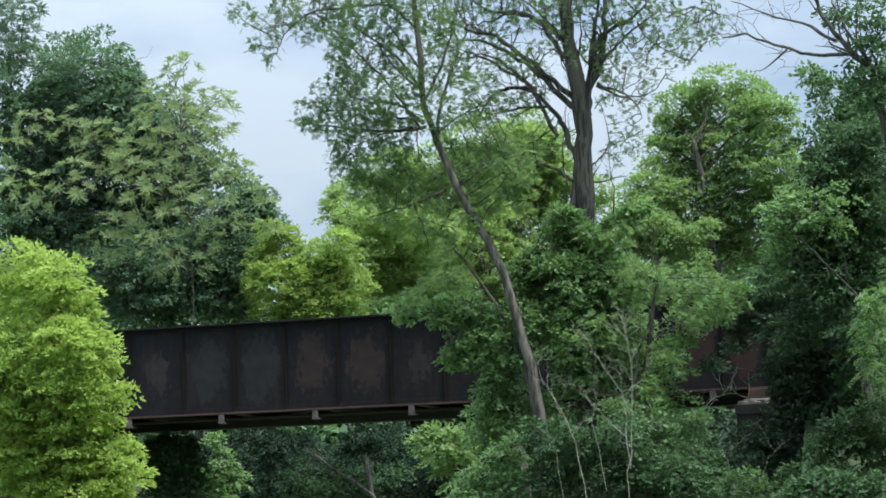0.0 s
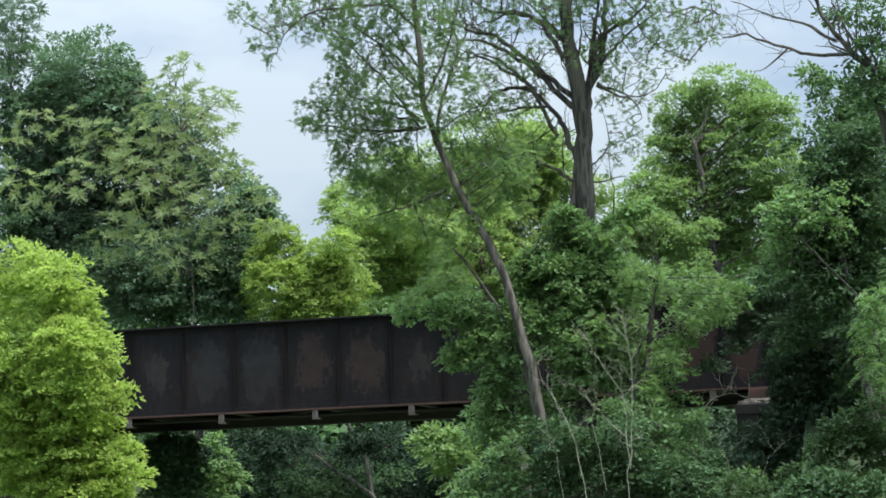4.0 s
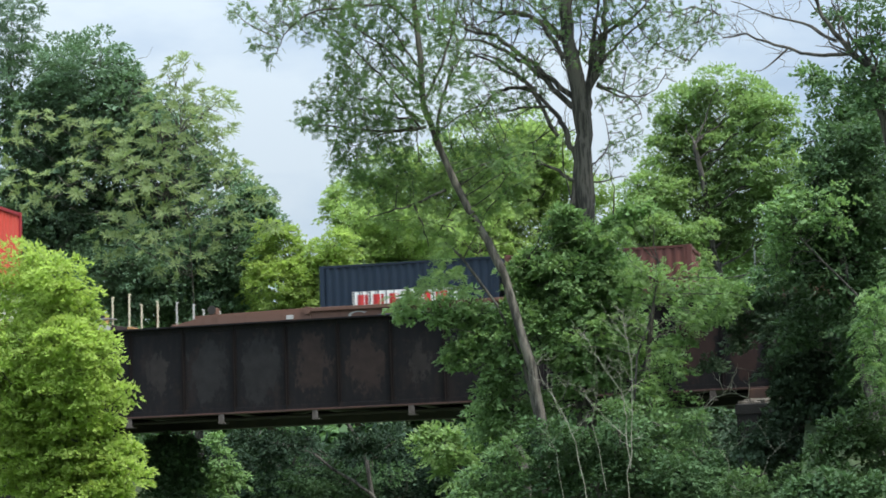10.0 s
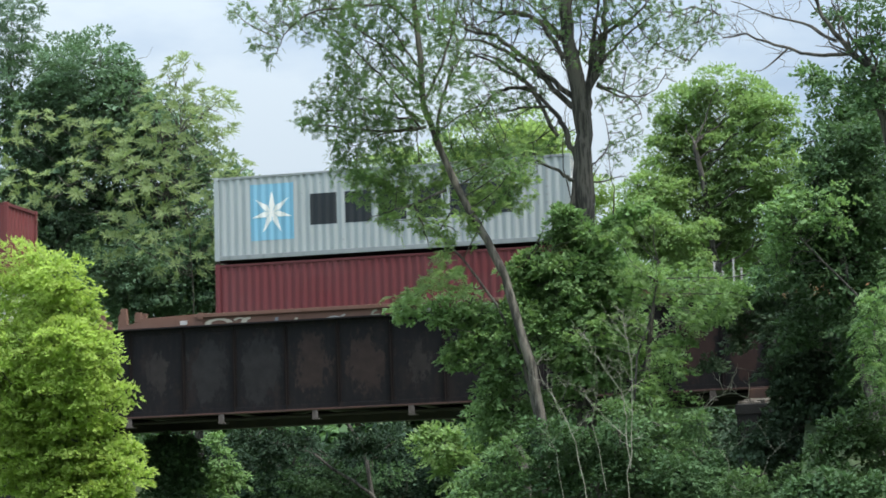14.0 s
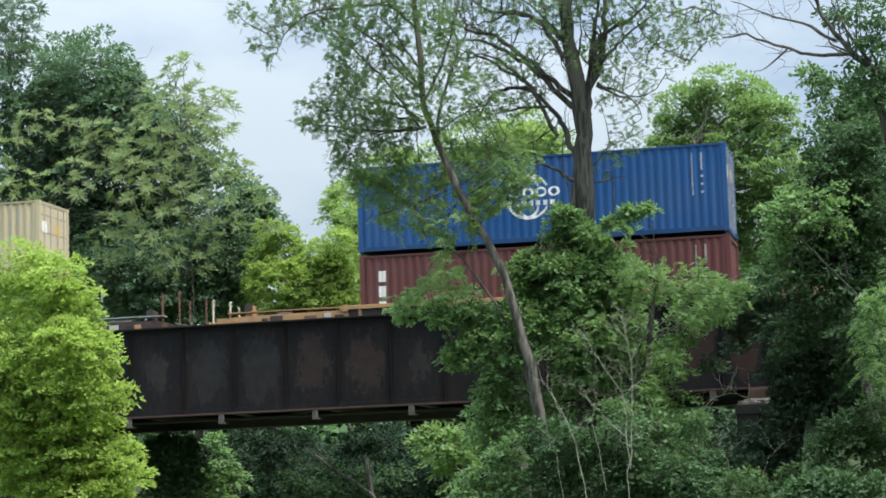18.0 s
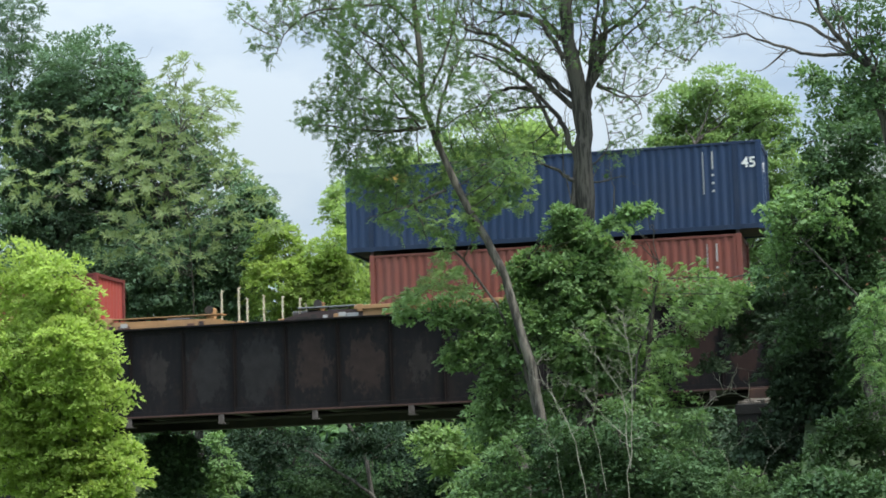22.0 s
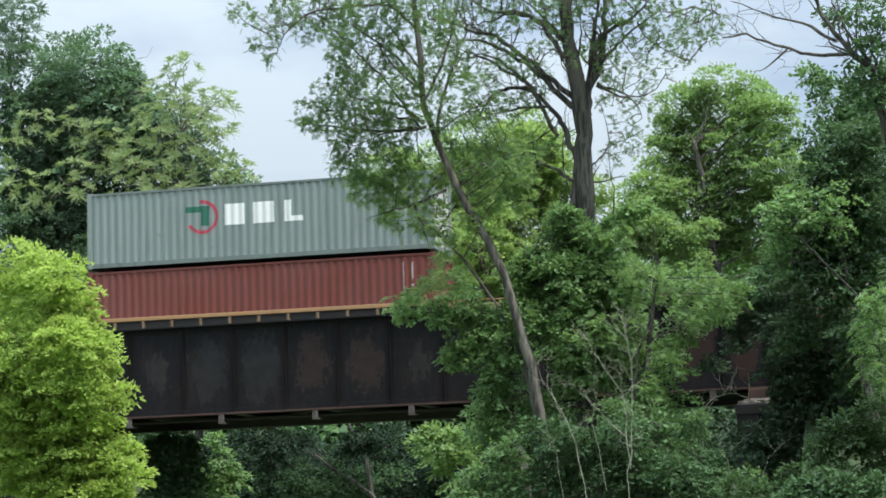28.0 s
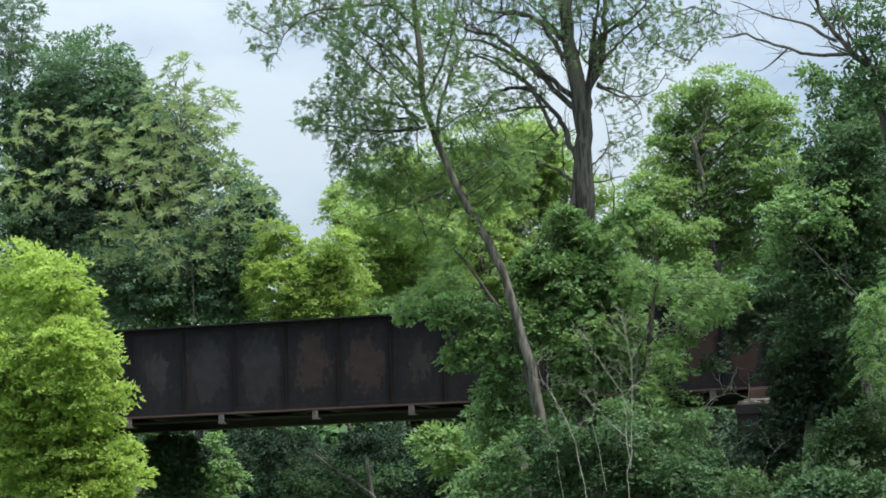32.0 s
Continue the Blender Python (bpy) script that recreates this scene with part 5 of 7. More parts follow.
# lower crown of the slender locust, its sunlit look put into the leaves
tree("locust_tree", "lower sprays of the slender locust as a separate brighter tree", "tree",
     [(-15.78, 56.07, 11.49, 0.58), (-14.82, 56.16, 11.35, 0.70), (-15.14, 56.62, 10.55, 0.55), (-13.64, 55.25, 10.18, 0.59), (-13.01, 55.02, 8.31, 0.43), (-14.41, 56.38, 8.06, 0.35), (-13.69, 55.50, 8.25, 0.37), (-14.77, 55.57, 7.77, 0.25), (-12.40, 56.37, 11.61, 0.57), (-11.22, 55.23, 10.87, 0.53), (-11.29, 56.54, 12.04, 0.48), (-12.14, 55.78, 10.70, 0.53), (-12.48, 55.03, 9.91, 0.43), (-12.67, 56.55, 10.94, 0.54), (-13.46, 55.93, 11.14, 0.54), (-12.98, 55.04, 9.24, 0.34)], L_LIT_LOCUST, (-10.93, 56.8), "lace", 37, trunk=[(-11.09, 56.8, 4.29), (-11.49, 56.8, 6.19), (-12.16, 56.8, 7.81), (-13.08, 56.8, 9.15), (-14.19, 56.8, 10.35)], radius=0.06, bark=M_BARK_DARK, cover=0.95, per=4, spread=0.08, length=0.30, pairs=5, size=0.105, droop=0.3, twigs=3, r_twig=0.0045, density=55)
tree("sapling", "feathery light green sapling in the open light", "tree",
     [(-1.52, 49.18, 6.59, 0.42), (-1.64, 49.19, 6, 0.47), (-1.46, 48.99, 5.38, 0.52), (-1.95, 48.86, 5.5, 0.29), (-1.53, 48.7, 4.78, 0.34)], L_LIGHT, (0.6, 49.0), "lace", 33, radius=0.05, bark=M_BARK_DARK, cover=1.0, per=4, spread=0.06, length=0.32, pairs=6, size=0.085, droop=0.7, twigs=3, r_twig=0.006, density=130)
# added brush: blocks light from behind so the gap at the bridge end is dark
tree("shrub", "added shade-dark brush filling the gap behind the bridge end", "shrub",
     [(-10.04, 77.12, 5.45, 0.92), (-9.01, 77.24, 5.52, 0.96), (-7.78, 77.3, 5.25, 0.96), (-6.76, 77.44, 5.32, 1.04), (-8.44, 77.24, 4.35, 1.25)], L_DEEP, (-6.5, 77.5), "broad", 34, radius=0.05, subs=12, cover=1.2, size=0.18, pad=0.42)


def dead_shrub():
    rng = np.random.default_rng(31)
    ob = new("dead_shrub")
    tagged(ob, "bare pale dead shrub with forking twigs", "shrub")
    for path, r in [([(-7.98, 52.0, 2.0), (-7.88, 52.0, 3.19), (-7.92, 52.0, 4.28), (-8.03, 52.0, 4.92), (-8.37, 52.0, 5.41), (-8.72, 52.0, 5.97), (-8.82, 52.0, 6.29)], 0.02), ([(-7.92, 52.2, 2.99), (-7.81, 52.2, 4.28), (-7.77, 52.2, 5.39), (-7.82, 52.2, 6.12), (-7.91, 52.2, 6.49), (-7.91, 52.2, 7.05)], 0.018), ([(-9.01, 52.0, 2.04), (-9.24, 52.0, 3.7), (-9.54, 52.0, 4.44), (-9.84, 52.0, 4.97), (-10.07, 52.0, 5.39), (-10.16, 52.0, 5.79)], 0.019), ([(-7.9, 51.8, 3.75), (-8.45, 51.8, 4.29), (-8.88, 51.8, 4.77), (-9.01, 51.8, 5.14)], 0.012), ([(-8.49, 51.9, 2.44), (-8.79, 51.9, 4.13), (-8.62, 51.9, 4.86), (-8.61, 51.9, 6.14)], 0.012), ([(-7.85, 52.0, 6.24), (-8.16, 52.0, 6.68), (-8.36, 52.0, 6.95)], 0.01), ([(-7.82, 52.0, 6.24), (-7.37, 52.0, 6.57), (-7.1, 52.0, 6.2)], 0.009), ([(-4.66, 50.0, 2.15), (-4.27, 50.0, 3.07), (-4.0, 50.0, 3.32)], 0.01), ([(-5.13, 50.0, 2.16), (-5.22, 50.0, 2.97), (-5.47, 50.0, 3.38)], 0.01), ([(-9.58, 52.0, 2.2), (-9.74, 52.0, 3.48), (-10.08, 52.0, 4.06)], 0.01), ([(-6.82, 58.0, 3.06), (-6.75, 58.0, 4.59), (-6.36, 58.0, 5.02), (-5.86, 58.0, 5.11), (-5.37, 58.0, 4.93)], 0.03)]:
        r *= 0.72
        runs = [(bent(rng, a, b, 3, 0.06), [r * (1 - 0.75 * (i + j / 3) / (len(path) - 1)) for j in range(4)]) for i, (a, b) in enumerate(zip(path, path[1:]))]
        for a, b in zip(path[1:], path[2:]):
            for _ in range(3):
                s = Vector(a).lerp(Vector(b), rng.uniform(0, 1))
                e = s + Vector((rng.uniform(-0.7, 0.7), rng.uniform(-0.5, 0.5), rng.uniform(0.05, 0.75)))
                fork = bent(rng, s, e, 4, 0.1)
                runs.append((fork, [r * 0.5, r * 0.4, r * 0.32, r * 0.25, r * 0.15]))
                runs.append((bent(rng, fork[2], fork[2] + Vector((rng.uniform(-0.3, 0.3), 0, rng.uniform(0.1, 0.5))), 3, 0.1), [r * 0.32, r * 0.25, r * 0.2, r * 0.12]))
        part("stem", tubes_mesh("stem", runs, M_TWIG, 5), None, ob)


dead_shrub()


def far_woods():
    """The wood behind everything, as leaf clumps on a long uneven bank, and the undergrowth at its foot."""
    rng = np.random.default_rng(41)
    lobes = []
    for i in range(64):
        x = -82 + 1.9 * i + rng.uniform(-1, 1)
        high = 18.3 + 1.4 * math.sin(x * 0.37)
        for k in range(6):
            lobes.append((x, 120 + rng.uniform(-6, 10), (0.5 + k) * high / 6 + rng.uniform(-0.6, 0.6), rng.uniform(1.7, 2.6)))
    q = pad_leaves(rng, lobes, 0.7, 0.9, 0.64, 1.2, 0.25)
    tagged(new("far_woods", quads_mesh("far_woods", q, L_FAR)), "distant green wood behind the railway", "woods", kind="stuff")
    # added bank that closes the low gaps; its leaf colour carries the shade
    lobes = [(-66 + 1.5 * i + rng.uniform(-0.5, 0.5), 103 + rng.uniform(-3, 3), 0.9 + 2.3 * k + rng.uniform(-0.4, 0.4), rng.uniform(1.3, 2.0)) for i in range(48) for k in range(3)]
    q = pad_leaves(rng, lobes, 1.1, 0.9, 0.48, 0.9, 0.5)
    tagged(new("undergrowth", quads_mesh("undergrowth", q, L_SHADE)), "added shade-dark undergrowth at the foot of the wood", "undergrowth", kind="stuff")


far_woods()


# ---- the train ----
SPEED = 27.0     # metres a second
MOVERS = []      # (thing, place along the train)

WHITE = (0.78, 0.78, 0.75)
P_WHITE = paint(WHITE, 0.12, 0.5)
P_FADED = paint((0.46, 0.45, 0.43), 0.3, 0.5)
P_BLACK = paint((0.0095, 0.0125, 0.016), 0.1, 0.36)
P_BLACK.node_tree.nodes["Principled BSDF"].inputs["Specular IOR Level"].default_value = 0.2
P_BLACK_TOP = paint((0.012, 0.0145, 0.018), 0.3, 0.5)
P_SLATE = paint((0.085, 0.09, 0.095), 0.3, 0.6)
P_POST = paint((0.23, 0.15, 0.08), 0.4, 0.7)
P_MARK = paint((0.60, 0.56, 0.45), 0.45, 0.5)
P_CREAM = paint((0.62, 0.55, 0.40), 0.2, 0.5)
P_TAN = paint((0.40, 0.22, 0.09), 0.5, 0.6)
P_BROWN = paint((0.15, 0.075, 0.05), 0.6, 0.7)
P_DARKBROWN = paint((0.055, 0.035, 0.032), 0.5, 0.6)
P_YELLOW = paint((0.62, 0.40, 0.08), 0.3, 0.5)
P_GREY = paint((0.30, 0.31, 0.31), 0.3, 0.5)


P_DARKGLASS = paint((0.02, 0.022, 0.025), 0.1, 0.3)


def glass_material():
    m, n, l, b = mat_nodes("cab_glass")
    b.inputs["Base Color"].default_value = (0.02, 0.025, 0.028, 1)
    b.inputs["Roughness"].default_value = 0.06
    b.inputs["Specular IOR Level"].default_value = 0.25
    return m


M_GLASS = glass_material()


def wave(x):
    """Depth of the pressed steel wall at x: trapezoid folds, 0.278 m apart."""
    u = (x / 0.278) % 1.0
    if u < 0.26:
        return 0.0
    if u < 0.5:
        return (u - 0.26) / 0.24
    if u < 0.76:
        return 1.0
    return (1.0 - u) / 0.24


def folded_wall(half, z0, z1, depth=0.036):
    """A pressed wall in the xz plane, facing -y, between -half and half."""
    xs = [-half]
    k = math.ceil(-half / 0.278) - 1
    while k * 0.278 < half:
        for u in (0.0, 0.26, 0.5, 0.76):
            x = (k + u) * 0.278
            if -half < x < half:
                xs.append(x)
        k += 1
    xs = sorted(set(xs + [half]))
    verts = [(x, depth * wave(x), z) for x in xs for z in (z0, z1)]
    faces = [(2 * i, 2 * i + 2, 2 * i + 3, 2 * i + 1) for i in range(len(xs) - 1)]
    return verts, faces


WALLS = {}


def shared(key, make, material):
    """One mesh for alike parts."""
    k = (key, material.name)
    if k not in WALLS:
        me = bpy.data.meshes.new(key[0])
        bm = make()
        bm.to_mesh(me)
        bm.free()
        me.materials.append(material)
        WALLS[k] = me
    return WALLS[k]


def wall_bm(half, z0, z1, depth=0.036):
    v, f = folded_wall(half, z0, z1, depth)
    bm = bmesh.new()
    vs = [bm.verts.new(p) for p in v]
    for q in f:
        bm.faces.new([vs[i] for i in q])
    return bm


def on_wall(shape, material, name, parent, length, y=-1.205, label="", joined=False):
    """Painted marks: flat shapes of (x, z) quads laid on the folds of the near wall, each its own piece unless joined."""
    verts, faces, made = [], [], None
    for quad in shape:
        (ax, az), (bx, bz), (cx, cz), (dx, dz) = quad
        steps = max(1, min(40, int(max(abs(bx - ax), abs(cx - dx)) / 0.034)))
        rows = max(1, min(24, int(max(abs(dx - ax), abs(cx - bx)) / 0.034)))
        first = len(verts)
        for i in range(steps + 1):
            u = i / steps
            p, q = (ax + (bx - ax) * u, az + (bz - az) * u), (dx + (cx - dx) * u, dz + (cz - dz) * u)
            for k in range(rows + 1):
                x, z = (p[j] + (q[j] - p[j]) * k / rows for j in (0, 1))
                verts.append((x, y + 0.036 * wave(x) - 0.006, z))
        w = rows + 1
        faces += [(first + w * i + k, first + w * (i + 1) + k, first + w * (i + 1) + k + 1, first + w * i + k + 1) for i in range(steps) for k in range(rows)]
        if not joined:
            made = part(name, mesh_of(name, verts, faces, material), None, parent, label)
            verts, faces = [], []
    if joined:
        me = mesh_of(name, verts, faces, material)
        bm = bmesh.new()
        bm.from_mesh(me)
        bmesh.ops.remove_doubles(bm, verts=bm.verts, dist=0.004)
        bm.to_mesh(me)
        bm.free()
        made = part(name, me, None, parent, label)
    return made


def bar(x, z, w, h, slant=0.0):
    return [(x, z), (x + w, z), (x + w + slant, z + h), (x + slant, z + h)]


def arc(cx, cz, rx, rz, a0, a1, width, n=18):
    out = []
    for i in range(n):
        p, q = radians(a0 + (a1 - a0) * i / n), radians(a0 + (a1 - a0) * (i + 1) / n)
        k = 1 - width
        out.append([(cx + rx * math.cos(q), cz + rz * math.sin(q)), (cx + rx * math.cos(p), cz + rz * math.sin(p)),
                    (cx + k * rx * math.cos(p), cz + k * rz * math.sin(p)), (cx + k * rx * math.cos(q), cz + k * rz * math.sin(q))])
    return out


def word(x, z, w, h, letters, weight=0.62):
    """Plain bars standing where a row of letters is painted."""
    step = w / letters
    return [bar(x + i * step, z, step * weight, h) for i in range(letters)]


def figures(text, x, z, size, material, name, parent, y, turn=0.0, thick=0.002):
    """Readable numbers in the built-in font, as a mesh."""
    cu = bpy.data.curves.new("figures", "FONT")
    cu.body, cu.size, cu.extrude, cu.align_x = text, size, thick, "LEFT"
    cu.resolution_u = 3
    cu.offset = size * 0.018
    tmp = bpy.data.objects.new("figures", cu)
    scene.collection.objects.link(tmp)
    me = bpy.data.meshes.new_from_object(tmp.evaluated_get(bpy.context.evaluated_depsgraph_get()))
    bpy.data.objects.remove(tmp)
    me.materials.clear()
    me.materials.append(material)
    return part(name, me, None, parent, "", Matrix.Translation((x, y, z)) @ Matrix.Rotation(turn, 4, "Z") @ Matrix.Rotation(math.pi / 2, 4, "X"))


def container(label, rgb, place, floor_z, length=12.192, height=2.84, doors=False, wear=0.3, lit_end_rgb=None, group="containers", dark_posts=False):
    """A freight container, its base at floor_z above the rail; the front end faces +x."""
    ob = new("freight_container")
    tagged(ob, label, "container", group)
    rgb = tuple(v * 0.88 for v in rgb)
    col = paint(rgb, wear, 0.48)
    dark = paint(tuple(v * 0.70 for v in rgb), min(0.85, wear + 0.35), 0.55)
    # sunlit ends: their extra brightness is put into a lighter colour
    ecol = paint(lit_end_rgb, wear, 0.5) if lit_end_rgb else col
    hl, w = length / 2, 1.219
    big = length > 13
    side_half = hl - 0.1
    me = shared(("side_wall", length, height), lambda: wall_bm(side_half, 0.16, height - 0.09), col)
    part("side_wall", me, None, ob, m=pose(0, -1.205, 0))
    part("side_wall", me, None, ob, m=pose(0, 1.205, 0, 0, 0, 180))
    part("top_rail", shared(("top_rail", length, height), lambda: box(-hl + 0.16, hl - 0.16, -w + 0.004, -w + 0.07, height - 0.09, height - 0.012, 0.006), dark), None, ob)
    part("top_rail", shared(("top_rail", length, height), lambda: box(0, 1, 0, 1, 0, 1), dark), None, ob, m=pose(0, 0, 0, 0, 0, 180))
    part("bottom_rail", shared(("bottom_rail", length), lambda: box(-hl + 0.16, hl - 0.16, -w + 0.004, -w + 0.07, 0.02, 0.17, 0.006), dark), None, ob)
    part("bottom_rail", shared(("bottom_rail", length), lambda: box(0, 1, 0, 1, 0, 1), dark), None, ob, m=pose(0, 0, 0, 0, 0, 180))
    roof = shared(("roof", length, height), lambda: box(-hl + 0.05, hl - 0.05, -w + 0.07, w - 0.07, height - 0.05, height - 0.02), dark)
    part("roof", roof, None, ob)
    part("floor", shared(("floor", length), lambda: box(-hl + 0.05, hl - 0.05, -w + 0.07, w - 0.07, 0.06, 0.16), M_UNDER), None, ob)
    posts = [hl, -hl] if not big else [hl, -hl, 6.096, -6.096]
    for px in posts:
        s = 1 if px > 0 else -1
        wide = 0.24 if dark_posts and abs(px) < 6.2 else 0.16
        for y in (-1, 1):
            lo, hi = (px - wide, px) if s > 0 else (px, px + wide)
            y0, y1 = (-w, -w + 0.12) if y < 0 else (w - 0.12, w)
            bm = box(lo, hi, y0, y1, 0.12, height - 0.12, 0.008)
            for z0, z1 in ((0.0, 0.12), (height - 0.12, height)):
                add_box(bm, lo - 0.002, hi + 0.002, y0 - 0.003, y1 + 0.003, z0, z1, 0.008)
            part("corner_post", bm, col if abs(px) > 6.2 or not big else P_SLATE if dark_posts else dark, ob)
    # ends: front wall at +x, doors or plain wall
    half_w = w - 0.12
    if doors:
        for y0, y1 in ((-half_w, -0.006), (0.006, half_w)):
            d = part("door", box(hl - 0.07, hl - 0.03, y0, y1, 0.14, height - 0.14, 0.01), ecol, ob)
            for yy in (y0 + (y1 - y0) * 0.28, y0 + (y1 - y0) * 0.74):
                part("locking_bar", cyl((hl - 0.012, yy, 0.12), (hl - 0.012, yy, height - 0.12), 0.02, 8), P_GREY, d)
            for zz in (0.55, 1.1, 1.75, height - 0.5):
                part("door_rib", box(hl - 0.03, hl - 0.022, y0 + 0.06, y1 - 0.06, zz, zz + 0.05), dark, d)
            part("handle", box(hl - 0.03, hl + 0.0, (y0 + y1) / 2 - 0.2, (y0 + y1) / 2 + 0.2, 1.02, 1.07, 0.01), P_GREY, d)
            part("door_plate", box(hl - 0.03, hl - 0.018, y0 + 0.15, y0 + 0.5, 1.75, 2.15), P_WHITE if y0 < 0 else P_YELLOW, d)
    else:
        me = shared(("end_wall", height), lambda: wall_bm(half_w, 0.14, height - 0.12, 0.055), ecol)
        part("end_wall", me, None, ob, m=pose(hl - 0.06, 0, 0, 0, 0, 90))
    me = shared(("end_wall", height), lambda: wall_bm(half_w, 0.14, height - 0.12, 0.055), ecol)
    part("end_wall", me, None, ob, m=pose(-hl + 0.06, 0, 0, 0, 0, -90))
    for px in (hl - 0.10, -hl + 0.02):
        part("end_sill", box(px, px + 0.08, -half_w, half_w, 0.0, 0.15, 0.006), dark, ob)
        part("end_header", box(px, px + 0.08, -half_w, half_w, height - 0.13, height - 0.01, 0.006), dark, ob)
    if floor_z > 1:
        for px in (-6.0, 6.0):
            for y in (-1.12, 1.12):
                part("twist_lock", shared(("twist_lock", floor_z), lambda: box(-0.05, 0.05, -0.05, 0.05, -0.116 if floor_z > 3.1 else -0.06, 0.0, 0.012), P_DARKBROWN), None, ob, m=pose(px, y, 0))
    # small painted registration and weight lines near the front end
    end = 6.0
    tone = P_FADED if sum(rgb) < 1.0 else P_GREY
    marks = [bar(end - 1.02, height * 0.42, 0.035, height * 0.48), bar(end - 0.72, height * 0.70, 0.045, height * 0.2)]
    marks += [bar(end - 0.74, height * (0.62 - 0.09 * i), 0.08, 0.07) for i in range(3)]
    on_wall(marks, tone, "registration_stencil", ob, length)
    MOVERS.append((ob, place, TRACK_Y, RAIL + floor_z))
    return ob


# painted shapes on the walls ----------------------------------------------------
def globe(ob, cz, h, length=12.192, mat=None, cx=-0.05):
    """A white globe of rings behind a word in plain bars."""
    mat = mat or P_WHITE
    for a0, a1 in ((28, 152), (208, 332)):
        on_wall(arc(cx, cz, h * 0.5, h * 0.5, a0, a1, 0.10), mat, "globe_ring", ob, length, joined=True)
        on_wall(arc(cx, cz, h * 0.28, h * 0.5, a0, a1, 0.16, 12), mat, "globe_ring", ob, length, joined=True)
    for i in range(5):
        x = cx - h * 0.57 + i * h * 0.285
        on_wall(arc(x, cz + h * 0.09, h * 0.125, h * 0.11, 0, 360, 0.42, 14), mat, "word_ring", ob, length, joined=True)
    on_wall(word(cx - h * 0.62, cz - h * 0.20, h * 1.26, h * 0.11, 8, 0.62), mat, "word_bar", ob, length)


def column(ob, x, z0, z1, n, w, mat, length=12.192, name="word_bar"):
    h = (z1 - z0) / n
    on_wall([bar(x, z0 + i * h, w, h * 0.72) for i in range(n)], mat, name, ob, length)


def label_squares(ob, x, z, size, length=12.192):
    """Three blue and white squares with a bar on each."""
    blue = paint((0.03, 0.06, 0.24), 0.15)
    on_wall([bar(x, z, size, size), bar(x + 2 * size, z, size, size)], blue, "logo_square", ob, length)
    on_wall([bar(x + size, z, size, size)], P_WHITE, "logo_square", ob, length)
    on_wall([bar(x + size * 0.25, z + size * 0.25, size * 0.5, size * 0.5), bar(x + size * 2.3, z + size * 0.25, size * 0.4, size * 0.5)], P_WHITE, "logo_bar", ob, length, -1.210)
    on_wall([bar(x + size * 1.28, z + size * 0.22, size * 0.44, size * 0.56)], blue, "logo_bar", ob, length, -1.210)


def block_word(ob, x, z, h, w, mat, length):
    """Three large plain shapes: a hollow square, a pair of posts and a stack of bars."""
    t = h * 0.2
    on_wall([bar(x, z, w, t), bar(x, z + h - t, w, t), bar(x, z + t, t, h - 2 * t), bar(x + w - t, z + t, t, h - 2 * t)], mat, "block_frame", ob, length, joined=True)
    s = []
    x1 = x + w * 1.16
    s += [bar(x1, z, w * 0.40, h), bar(x1 + w * 0.55, z, w * 0.40, h)]
    x2 = x1 + w * 1.12
    s += [bar(x2, z, w * 0.92, t * 1.1), bar(x2, z + h * 0.39, w * 0.86, t * 1.1), bar(x2, z + h - t * 1.1, w * 0.92, t * 1.1)]
    on_wall(s, mat, "block_mark", ob, length)


def serif_word(ob, x, z, h, mat, length):
    """One large and four smaller plain blocks with dots, where a name is painted."""
    s = [bar(x, z, h * 0.40, h), bar(x + h * 0.52, z, h * 0.40, h)]
    s += [bar(x - h * 0.38 + i * h * 0.16, z + h * 0.9, h * 0.10, h * 0.10) for i in range(2)] + [bar(x + h * 1.12 + i * h * 0.16, z + h * 0.9, h * 0.10, h * 0.10) for i in range(2)]
    s += word(x + h * 1.45, z + 0.02, h * 2.75, h * 0.66, 4, 0.62)
    on_wall(s, mat, "block_mark", ob, length)


def forty_five(ob, height, mat=None, z=0.0, plate=False):
    mat = mat or P_WHITE
    x = 6.2
    if plate:
        part("number_plate_panel", box(x - 0.02, x + 0.46, -1.212, -1.206, height - 0.95 + z, height - 0.42 + z), P_WHITE, ob)
        mat = paint((0.05, 0.05, 0.05), 0.1)
    figures("45", x + 0.02, height - 0.86 + z, 0.46, mat, "length_figures", ob, -1.218)
    figures("45", 6.858 - 0.04, height - 0.86, 0.42, mat, "length_figures", ob, -0.35, math.pi / 2)


# well cars ---------------------------------------------------------------------
def truck(parent, x):
    t = part("truck", box(x - 0.25, x + 0.25, -1.0, 1.0, 0.42, 0.70, 0.03), M_UNDER, parent)
    for y in (-1.0, 1.0):
        part("side_frame", prism([(x - 1.15, 0.40), (x - 0.6, 0.36), (x - 0.3, 0.22), (x + 0.3, 0.22), (x + 0.6, 0.36), (x + 1.15, 0.40), (x + 1.15, 0.56), (x + 0.4, 0.72), (x - 0.4, 0.72), (x - 1.15, 0.56)], y - 0.08, y + 0.08), M_UNDER, t)
    for dx in (-0.89, 0.89):
        bm = cyl((x + dx, -0.82, 0.46), (x + dx, 0.82, 0.46), 0.07, 8)
        for y in (-0.755, 0.755):
            add_cyl(bm, (x + dx, y - 0.065, 0.46), (x + dx, y + 0.065, 0.46), 0.455, 18)
            add_cyl(bm, (x + dx, y - 0.085 * (1 if y > 0 else -1), 0.46), (x + dx, y - 0.06 * (1 if y > 0 else -1), 0.46), 0.49, 18)
        part("wheelset", bm, M_WHEEL, t)


